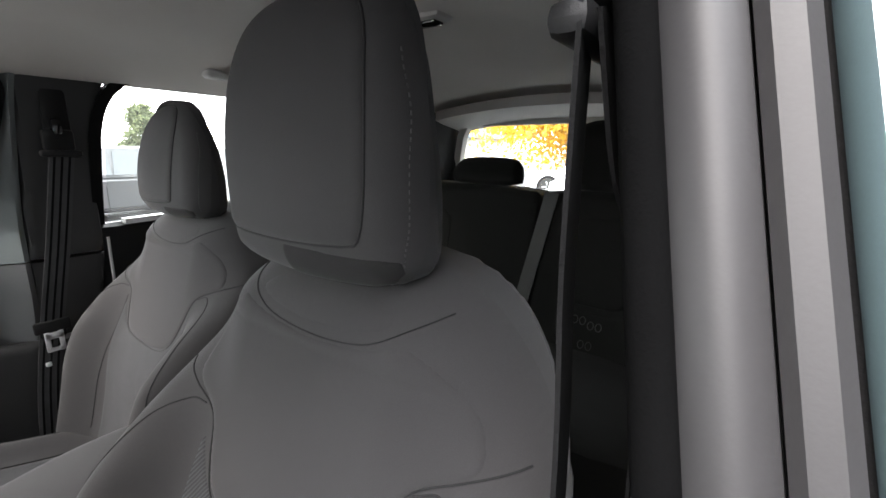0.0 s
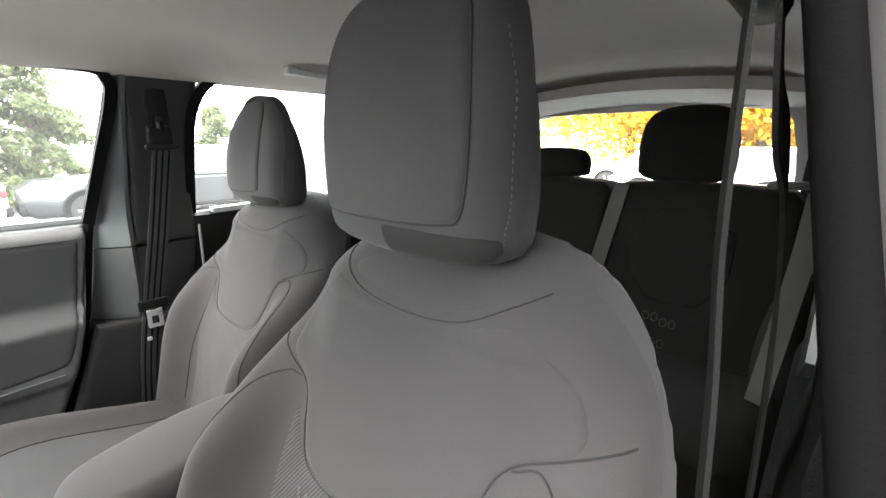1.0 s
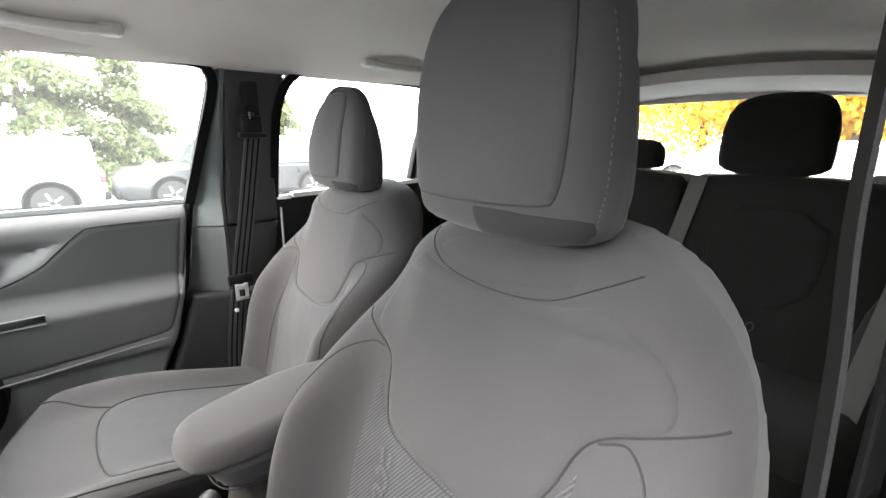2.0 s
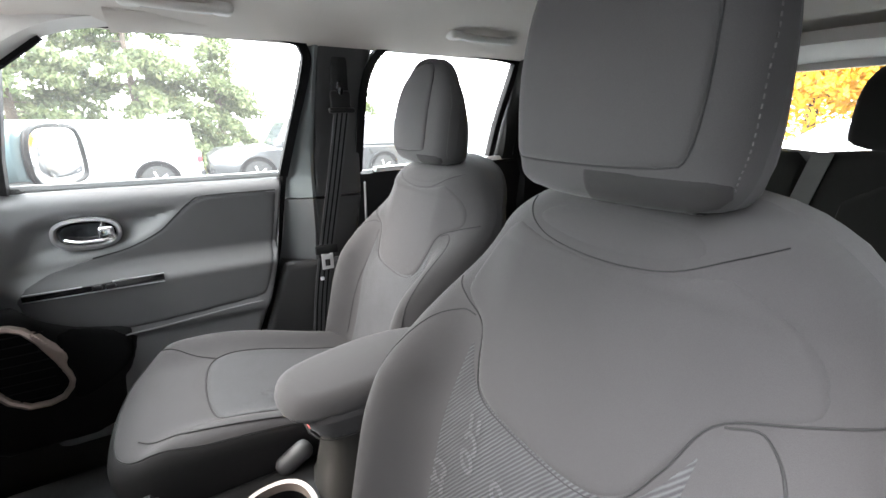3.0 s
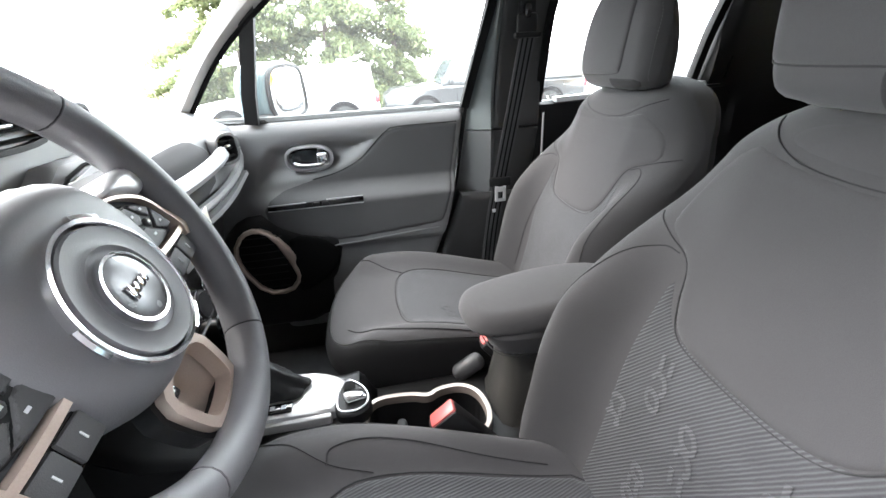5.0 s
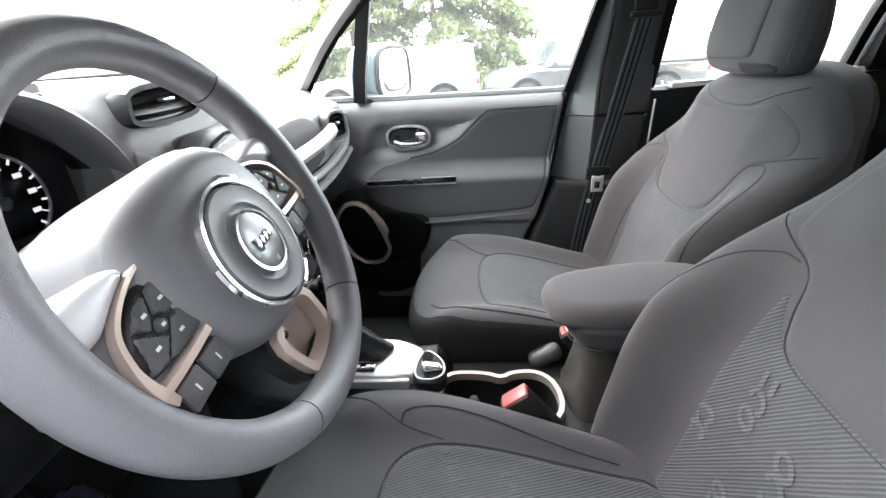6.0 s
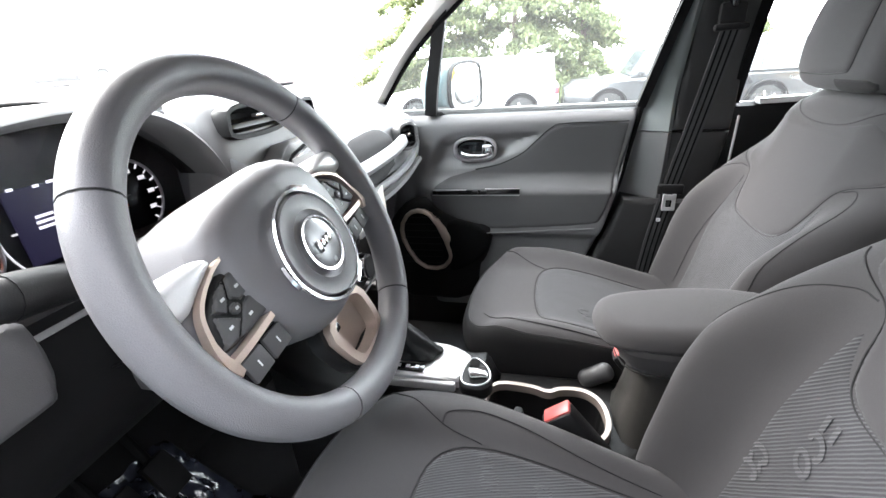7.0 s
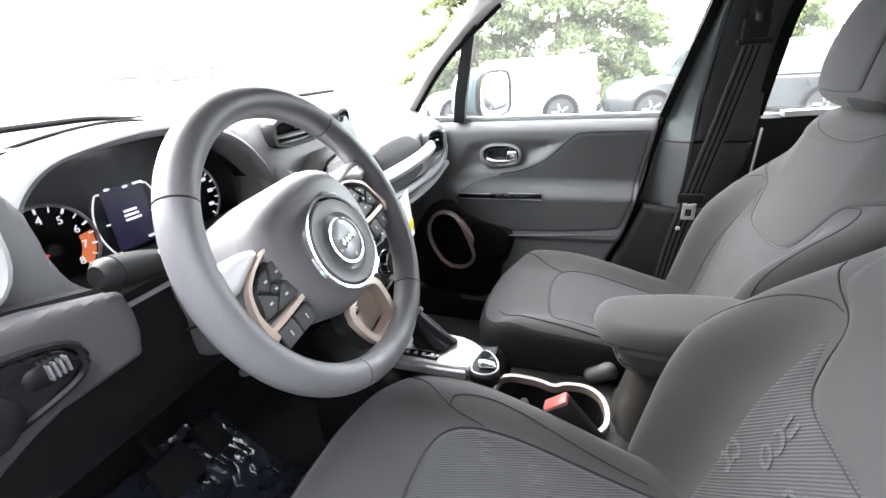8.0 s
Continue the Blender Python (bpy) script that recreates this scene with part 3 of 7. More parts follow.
def front_belt(sx):
    b = thing("seat_belt", (sx * 0.64, -0.02, 0.5), "black seat belt hanging from the centre pillar, silver tongue", "seat belt", "front seat belts")
    x = sx * 0.628
    dz = 0.0 if sx > 0 else 0.045
    gy = -0.03 if sx > 0 else 0.050
    if sx < 0:
        x, dz = -0.640, 0.070
    part("guide_ring", merge(rbox((x, gy, 1.335 + dz), (0.02, 0.06, 0.05), 0.009), rbox((x - sx * 0.008, gy, 1.305 + dz), (0.02, 0.078, 0.016), 0.007)), PLASTIC_DARK, b, "black plastic belt guide")
    part("guide_bolt", rbox((x - sx * 0.004, gy, 1.365 + dz), (0.024, 0.022, 0.04), 0.01), GLOSS, b)
    w = [(-0.023, 0.0011), (0.023, 0.0011), (0.023, -0.0011), (-0.023, -0.0011)]
    if sx > 0:
        run = spline([(x - 0.010, -0.03, 1.30), (x + 0.010, 0.004, 1.09), (x + 0.012, 0.042, 0.90), (x + 0.006, 0.075, 0.72), (x, 0.10, 0.5)], 8)
        part("webbing", sweep(run, w, up=(1, 0, 0.1)), WEB_LIT, b)
        for off in (-0.014, 0.0, 0.014):
            part("webbing_rib", sweep(run + np.array([-0.0016, off, 0]), [(-0.0022, 0.0007), (0.0022, 0.0007), (0.0022, -0.0007), (-0.0022, -0.0007)], up=(1, 0, 0.1)), WEB, b)
        part("tongue_plate", merge(rbox((x + 0.006, 0.045, 0.893), (0.012, 0.07, 0.03), 0.005), rbox((x + 0.004, 0.046, 0.875), (0.008, 0.05, 0.02), 0.004)), PLASTIC_DARK, b)
        ring = merge(rbox((x - 0.004, 0.034, 0.858), (0.004, 0.010, 0.048), 0.001), rbox((x - 0.004, 0.060, 0.858), (0.004, 0.010, 0.048), 0.001),
                     rbox((x - 0.004, 0.047, 0.837), (0.004, 0.034, 0.010), 0.001), rbox((x - 0.004, 0.047, 0.872), (0.004, 0.034, 0.016), 0.001))
        part("tongue", ring, RINGSILVER, b, "bright metal belt tongue")
        part("stop_button", rbox((x + 0.004, 0.066, 0.80), (0.006, 0.012, 0.012), 0.003), ICON, b)
    else:
        run = spline([(-0.632, 0.064, 1.385), (-0.634, 0.069, 1.32), (-0.637, 0.075, 1.26), (-0.645, 0.088, 1.19), (-0.652, 0.105, 1.08), (-0.659, 0.14, 0.90), (-0.664, 0.19, 0.70), (-0.665, 0.24, 0.55)], 8)
        part("webbing", sweep(run, w, up=(1, 0.22, 0.0)), WEB, b)
        run = spline([(-0.640, 0.058, 1.385), (-0.645, 0.040, 1.33), (-0.652, 0.010, 1.28), (-0.659, -0.02, 1.15), (-0.664, -0.03, 0.90), (-0.664, -0.03, 0.70)], 8)
        part("webbing_return", sweep(run, w, up=(1, 0.1, 0.0)), WEB, b)
    return b


front_belt(1)
front_belt(-1)


# ---- passenger door ----
hand_poly = chaikin([(0.80, 0.93), (0.755, 1.03), (0.72, 1.064), (0.60, 1.070), (0.385, 1.066), (0.43, 1.03), (0.47, 0.995), (0.54, 0.962), (0.62, 0.945), (0.74, 0.93)], 2)


def door_F(y, z):
    y, z = np.asarray(y, float), np.asarray(z, float)
    scoop = 0.026 * smooth01(inside(np.stack([y.ravel(), z.ravel()], 1), hand_poly)[0] / 0.045).reshape(y.shape)
    arm = 0.052 * smooth01((0.935 - z) / 0.06) * smooth01((0.84 - y) / 0.10)
    low = 0.016 * smooth01((0.745 - z) / 0.02) * smooth01((0.62 - y) / 0.05)
    cap = -0.034 * np.clip((z - 1.078) / 0.052, 0, 1) ** 2
    return np.stack([0.692 - arm + low - cap + scoop, y, z], 1)


pdoor = thing("passenger_door", (0.72, 0.5, 0.45), "closed front door, dark grey plastic trim with bronze speaker ring", "car door")
outline = [(0.985, 1.10), (0.93, 1.135), (0.72, 1.128), (0.140, 1.128), (0.152, 1.06), (0.182, 0.90), (0.216, 0.77), (0.264, 0.65), (0.36, 0.46), (1.05, 0.46), (1.05, 0.95)]
part("trim_panel", shell(door_F, flat_x(0.73), outline, 0.008, (-1, 0, 0), 0.012, flip=True), PLASTIC_SOFT, pdoor)
up_poly = np.array([(0.385, 1.069), (0.345, 1.080), (0.30, 1.081), (0.168, 1.081), (0.164, 1.072), (0.194, 0.90), (0.226, 0.790), (0.250, 0.778), (0.45, 0.762), (0.60, 0.758), (0.72, 0.800), (0.78, 0.860), (0.74, 0.915), (0.62, 0.945), (0.54, 0.962), (0.47, 0.995), (0.43, 1.03)])
part("upper_insert", panel(door_F, chaikin(up_poly, 1), 0.006, 0.003, 0.002, 0.010, flip=True), DOOR_CLOTH, pdoor, "dark vinyl inset panel")
edge = spline([(0.166, 1.082), (0.345, 1.081), (0.385, 1.069), (0.43, 1.030), (0.47, 0.995), (0.54, 0.962), (0.62, 0.945)], 6)
part("insert_seam", tube(on(door_F, edge) - np.array([0.0005, 0, 0]), 0.0022, 6), SEAM, pdoor)


def oval(cy, cz, ry, rz, n=40, e=2.6):
    t = np.arange(n) * 2 * math.pi / n
    return np.stack([cy + ry * np.sign(np.cos(t)) * np.abs(np.cos(t)) ** (2 / e), cz + rz * np.sign(np.sin(t)) * np.abs(np.sin(t)) ** (2 / e)], 1)


ring = np.array([(0.698, y, z) for y, z in oval(0.620, 1.009, 0.066, 0.036)])
bezel = part("handle_bezel", sweep(ring, [(-0.004, 0.006), (0.003, 0.007), (0.006, 0.003), (0.007, -0.004), (-0.005, -0.004)], up=(-1, 0, 0), close=True), SILVER, pdoor, "satin silver handle ring")
part("handle_cup", panel(flat_x(0.701), oval(0.620, 1.009, 0.061, 0.031), 0.005, -0.004, 0.002, 0.02, flip=True), GLOSS, pdoor, "dark handle recess")
lever = spline([(0.694, 0.664, 0.997), (0.686, 0.640, 0.9905), (0.683, 0.605, 0.9895), (0.684, 0.580, 0.994), (0.688, 0.568, 1.004)], 8)
part("handle_lever", merge(sweep(lever, circle(0.0065, 10, 0.9), up=(-1, 0, 0)), rbox((0.687, 0.580, 1.007), (0.016, 0.034, 0.036), 0.008, 3)), CHROME, pdoor, "chrome door lever")
strip = np.array(door_F(np.linspace(0.755, 0.475, 15), np.linspace(0.880, 0.886, 15))) - np.array([0.002, 0, 0])
part("switch_strip", sweep(strip, [(-0.0075, 0.005), (0.0075, 0.005), (0.0075, -0.004), (-0.0075, -0.004)], up=(-1, 0, 0)), GLOSS, pdoor, "gloss black switch strip")
for y, z, ln in ((0.70, 0.8895, 0.11), (0.53, 0.8925, 0.11), (0.615, 0.8745, 0.28)):
    q = door_F(np.array([y]), np.array([z]))[0]
    part("strip_trim", rbox((q[0] - 0.005, y, z), (0.004, ln, 0.0022), 0.001), SILVER, pdoor)
for y in (0.615, 0.588):
    q = door_F(np.array([y]), np.array([0.883]))[0]
    part("window_switch", rbox((q[0] - 0.009, y, 0.884), (0.010, 0.020, 0.012), 0.003), PLASTIC_DARK, pdoor)
line = np.linspace(0.60, 0.245, 14)
part("pocket_edge", tube(on(door_F, np.stack([line, 0.744 + 0.02 * smooth01((0.6 - line) / 0.37)], 1)) - np.array([0.003, 0, 0]), 0.0025, 6), GREYTRIM, pdoor, "thin pale line above the pocket")
pocket = chaikin([(0.555, 0.752), (0.575, 0.67), (0.60, 0.61), (0.60, 0.475), (0.96, 0.475), (0.96, 0.70), (0.905, 0.80), (0.845, 0.857), (0.77, 0.863), (0.69, 0.812), (0.62, 0.795), (0.57, 0.785)], 1)
part("speaker_housing", panel(lambda a, b: np.stack([np.minimum(door_F(a, b)[:, 0] - 0.004, 0.641), a, b], 1), pocket, 0.008, 0.002, 0.02, 0.03, flip=True), PLASTIC_DARK, pdoor, "black speaker and bottle pocket")
hexa = chaikin([(0.802, 0.827), (0.757, 0.804), (0.708, 0.692), (0.703, 0.648), (0.738, 0.607), (0.816, 0.612), (0.870, 0.700), (0.877, 0.767), (0.847, 0.814)], 1)
hexpath = np.array([(0.628, y, z) for y, z in hexa])
part("speaker_ring", sweep(hexpath, [(-0.004, 0.005), (0.003, 0.008), (0.008, 0.004), (0.009, -0.010), (-0.005, -0.010)], up=(-1, 0, 0), close=True), COPPER, pdoor, "bronze speaker trim ring")
part("speaker_grille", panel(flat_x(0.634), hexa, 0.006, 0.004, 0.002, 0.06, flip=True), RUBBER, pdoor, "black speaker mesh")
tabp = chaikin([(0.770, 0.806), (0.745, 0.800), (0.728, 0.772), (0.706, 0.748), (0.700, 0.722), (0.708, 0.706), (0.704, 0.665), (0.712, 0.655), (0.735, 0.735)], 1)
part("ring_tab", panel(flat_x(0.624), tabp, 0.005, 0.004, 0.012, 0.006, flip=True), COPPER, pdoor)
for k in range(8):
    z = 0.63 + 0.024 * k
    part("grille_bar", rbox((0.631, 0.80, z), (0.004, 0.13, 0.003), 0.001), PLASTIC_DARK, pdoor)
# no real hollow here: a black panel paints the pocket's inner shade
bottle = chaikin([(0.71, 0.797), (0.614, 0.778), (0.572, 0.740), (0.572, 0.690), (0.60, 0.650), (0.657, 0.610), (0.72, 0.590), (0.71, 0.66), (0.725, 0.745)], 1)
part("bottle_pocket_shade", panel(flat_x(0.629), bottle, 0.006, 0.002, 0.012, 0.012, flip=True), RUBBER, pdoor, "black panel painting the shaded hollow of the bottle pocket")
part("tweeter_bezel", rbox((0.655, 0.93, 1.02), (0.01, 0.03, 0.05), 0.004), PLASTIC_DARK, pdoor)
# window frame, glass, divider and mirror
frame_line = [(0.955, 1.14), (0.80, 1.325), (0.685, 1.44), (0.60, 1.478), (0.40, 1.487), (0.115, 1.487), (0.06, 1.46), (0.062, 1.40), (0.095, 1.28), (0.138, 1.12)]
fp = np.array([(side_x(z) + 0.004, y, z) for y, z in spline(frame_line, 6)])
part("window_frame", sweep(fp, [(-0.012, 0.012), (0.012, 0.012), (0.012, -0.012), (-0.012, -0.012)], up=(1, 0, 0.1)), RUBBER, pdoor, "black window frame and seal")
dv = np.array([(side_x(z) + 0.002, y, z) for y, z in ((0.758, 1.12), (0.745, 1.20), (0.715, 1.32), (0.685, 1.445))])
part("window_divider", sweep(dv, [(-0.018, 0.012), (0.018, 0.012), (0.018, -0.012), (-0.018, -0.012)], up=(1, 0, 0)), PLASTIC_DARK, pdoor, "black upright glass divider")
pane = pillow(side_F(-0.006), [(0.745, 1.11), (0.13, 1.11), (0.06, 1.42), (0.075, 1.47), (0.12, 1.49), (0.60, 1.485), (0.695, 1.44)], 0.03, 0.005, 0.002)
gp = part("window_pane", pane, GLASS, pdoor, "clear side window")
gp.visible_shadow = False
qp = part("quarter_pane", pillow(side_F(-0.006), [(0.95, 1.14), (0.755, 1.12), (0.70, 1.43), (0.80, 1.32)], 0.03, 0.005, 0.002), GLASS, pdoor)
qp.visible_shadow = False
part("sill_cap", sweep(np.array([(0.724, y, 1.128 + 0.004 * smooth01((y - 0.6) / 0.3)) for y in np.linspace(0.985, 0.135, 22)]), [(-0.010, 0.004), (0.010, 0.004), (0.012, -0.008), (-0.012, -0.008)]), PLASTIC_SOFT, pdoor, "grey lip along the window sill")
mirror_face = lambda a, b: np.stack([a, 0.712 - 0.40 * (a - 0.81), b], 1)
mirror_line = chaikin([(0.805, 1.105), (0.985, 1.112), (1.0, 1.15), (0.992, 1.25), (0.96, 1.268), (0.83, 1.268), (0.80, 1.22)], 2)
mir = part("mirror_housing", shell(lambda a, b: mirror_face(a, b) + np.array([0, 0.006, 0]), lambda a, b: np.stack([a, 0.84 - 0.30 * (a - 0.81) - 3.0 * (a - 0.90) ** 2 - 2.5 * (b - 1.18) ** 2, b], 1),
           chaikin([(0.79, 1.09), (1.0, 1.098), (1.016, 1.15), (1.006, 1.26), (0.97, 1.282), (0.82, 1.282), (0.785, 1.22)], 2), 0.012, (0, -1, 0), 0.012, flip=False), BODY, pdoor, "teal door mirror housing")
part("mirror_rim", sweep(on(mirror_face, mirror_line), circle(0.008, 6), up=(0, -1, 0), close=True), PLASTIC_DARK, mir)
part("mirror_glass", panel(lambda a, b: mirror_face(a, b) - np.array([0, 0.003, 0]), mirror_line, 0.02, 0.002, 0.002, 0.02, flip=False), MIRROR, mir, "silvered mirror glass")
part("mirror_foot", rbox((0.76, 0.74, 1.11), (0.10, 0.06, 0.05), 0.015), PLASTIC_DARK, pdoor)


# the driver's door stands open, outside the view
ddoor = thing("driver_door", (-0.80, 1.0, 0.45), "open front door with dark trim and teal outside", "car door")
dm = pose(-0.80, 1.02, 0, 0, 0, 180 + 18)
part("inner_trim", moved(rbox((0.50, -0.03, 0.79), (1.0, 0.06, 0.70), 0.03), dm), PLASTIC, ddoor)
part("outer_skin", moved(rbox((0.50, 0.035, 0.76), (1.04, 0.05, 0.78), 0.02), dm), BODY, ddoor)
part("window_frame", moved(merge(rbox((0.04, 0.0, 1.25), (0.04, 0.03, 0.28), 0.01, m=pose(0, 0, 0, 0, 30, 0)), rbox((0.58, 0.0, 1.49), (0.80, 0.03, 0.04), 0.01), rbox((1.0, 0.0, 1.32), (0.04, 0.03, 0.40), 0.01)), dm), RUBBER, ddoor)


# ---- rear doors and rear quarter ----
def rear_door(sx, name):
    d = thing(name, (sx * 0.72, -0.4, 0.45), "closed rear side door with dark plastic trim", "car door", "rear doors")
    F = lambda a, b: np.stack([sx * (0.69 - 0.03 * smooth01((0.95 - b) / 0.08)), a, b], 1)
    o = [(-0.085, 1.118), (-0.70, 1.140), (-0.86, 1.135), (-0.86, 0.75), (-0.60, 0.46), (-0.04, 0.46), (-0.06, 0.8)]
    part("trim_panel", shell(F, lambda a, b: np.stack([sx * 0.74 + 0 * a, a, b], 1), o, 0.02, (-sx, 0, 0), 0.015, flip=sx > 0), PLASTIC_DARK, d)
    part("sill_cap", sweep(np.array([(sx * 0.69, y, 1.124 - 0.032 * (y + 0.1)) for y in np.linspace(-0.15, -0.72, 12)]), [(-0.015, 0.004), (0.015, 0.004), (0.019, -0.010), (-0.019, -0.010)]), LIGHTSILVER if sx > 0 else PLASTIC_DARK, d, "pale sill lip" if sx > 0 else "dark sill lip")
    ln = [(-0.096, 1.12), (-0.104, 1.30), (-0.112, 1.376), (-0.129, 1.430), (-0.158, 1.470), (-0.21, 1.492), (-0.45, 1.490), (-0.66, 1.478), (-0.675, 1.45), (-0.64, 1.28), (-0.625, 1.14)]
    fp = np.array([(sx * (side_x(z) + 0.004), y, z) for y, z in spline(ln, 6)])
    part("window_frame", sweep(fp, [(-0.012, 0.013), (0.012, 0.013), (0.012, -0.013), (-0.012, -0.013)], up=(sx, 0, 0.1)), RUBBER, d)
    P = lambda a, b: np.stack([sx * (side_x(b) + 0.006), a, b], 1)
    g = part("window_pane", pillow(P, [(-0.12, 1.10), (-0.63, 1.12), (-0.67, 1.48), (-0.2, 1.49), (-0.13, 1.35)], 0.04, 0.005, 0.002), GLASS, d)
    g.visible_shadow = False
    if sx > 0:
        part("edge_line", tube(np.array([(sx * 0.655, -0.10, 1.09), (sx * 0.65, -0.095, 0.9), (sx * 0.65, -0.085, 0.7)]), 0.0035, 6), LIGHTSILVER, d)
    return d


rear_door(1, "rear_door_right")
rear_door(-1, "rear_door_left")
for sx, nm in ((1, "pillar_rear_right"), (-1, "pillar_rear_left")):
    F = lambda a, b, sx=sx: np.stack([sx * (side_x(b) - 0.03 - 0.05 * smooth01((-1.0 - a) / 0.5)), a, b], 1)
    R = lambda a, b, sx=sx: np.stack([sx * (side_x(b) + 0.05), a, b], 1)
    poly = [(-0.645, 1.12), (-0.69, 1.50), (-1.62, 1.50), (-1.66, 1.15), (-1.70, 0.40), (-0.50, 0.40), (-0.74, 0.75), (-0.78, 1.12)]
    solo(nm, shell(F, R, poly, 0.03, (-sx, 0, 0), 0.02, flip=sx > 0), PLASTIC_DARK, "black plastic rear pillar and side trim of the car", "rear pillar", kind="structure")
    solo("coat_seam", tube(np.array([(sx * 0.64, -0.76, 1.46), (sx * 0.66, -0.71, 1.15)]), 0.004, 6), RUBBER, "dark joint line on the rear pillar trim", "trim joint", kind="structure")

# tailgate with its window
tail = thing("tailgate", (0, -1.65, 0.5), "closed tailgate with a wide rear window", "tailgate")
win = chaikin([(-0.555, 1.14), (0.555, 1.14), (0.565, 1.25), (0.52, 1.435), (0.44, 1.45), (-0.44, 1.45), (-0.52, 1.435), (-0.565, 1.25)], 1)
tf = lambda a, b: np.stack([a, -1.60 - 0.12 * (1.46 - b), b], 1)
rim = np.array(on(tf, win))
part("window_surround", sweep(rim, [(-0.03, 0.02), (0.008, 0.02), (0.008, -0.02), (-0.03, -0.02)], up=(0, 1, 0), close=True), LINER_TRIM, tail, "pale plastic around the rear window")
part("lower_panel", shell(lambda a, b: np.stack([a, -1.60 + 0 * a, b], 1), lambda a, b: np.stack([a, -1.68 + 0 * a, b], 1), [(-0.68, 0.4), (0.68, 0.4), (0.66, 1.135), (-0.66, 1.135)], 0.05, (0, 1, 0), 0.02, flip=True), PLASTIC_DARK, tail)
for sx in (1, -1):
    part("side_panel", rbox((sx * 0.625, -1.63, 1.32), (0.10, 0.06, 0.40), 0.015), PLASTIC_DARK, tail)
rg = part("window_pane", pillow(lambda a, b: tf(a, b) - np.array([0, 0.012, 0]), win, 0.05, 0.005, 0.003), GLASS, tail)
rg.visible_shadow = False
path = np.array([(x, -1.52 - 0.03 * abs(x), 1.522 - 0.14 * x * x) for x in np.linspace(-0.62, 0.62, 24)])
solo("roof_header_rear", sweep(path, [(-0.14, 0.02), (0.10, 0.035), (0.13, -0.03), (0.10, -0.062), (-0.08, -0.035), (-0.14, -0.02)], up=(0, 0, 1)), LINER_TRIM,
     "pale rolled trim between headliner and rear window", "roof header", kind="structure")


# ---- seats ----
SX = -0.345
HX = -0.328


def back_front(a, z, slim=False):
    """The front of a seat back; slim gives the shallower bolster on the door side."""
    door = slim & (a > 0)
    y = np.where(z < 1.12, 0.012 + 0.33 * (1.12 - z), 0.012 - 9.0 * (z - 1.12) ** 2)
    y = y + 0.012 * np.exp(-((z - 0.86) / 0.09) ** 2)
    amp = np.where(door, 0.075, 0.095) * smooth01((1.075 - z) / 0.17)
    y = y + amp * np.exp(-((np.abs(a) - np.where(door, 0.215, 0.23)) / np.where(door, 0.045, 0.05)) ** 2)
    y = y - 0.035 * smooth01((np.abs(a) - 0.11) / 0.13) * smooth01((z - 0.98) / 0.12)
    return np.stack([SX + a, y, z], 1)


def back_rear(a, z):
    return np.stack([SX + a, -0.115 + 0.30 * (1.12 - z) - 0.3 * np.clip(z - 1.1, 0, 1) , z], 1)


def cush_top(a, y):
    z = 0.640 + 0.082 * smooth01((y - 0.14) / 0.42) - 4.2 * np.clip(y - 0.63, 0, 1) ** 2
    z = z + 0.032 * np.exp(-((np.abs(a) - 0.20) / 0.045) ** 2) * smooth01((0.70 - y) / 0.1)
    return np.stack([SX + a, y, z], 1)


def cush_long(a, y):
    q = cush_top(a, y)
    q[:, 2] += 4.2 * np.clip(y - 0.63, 0, 1) ** 2 - 2.2 * np.clip(y - 0.66, 0, 1) ** 2
    return q


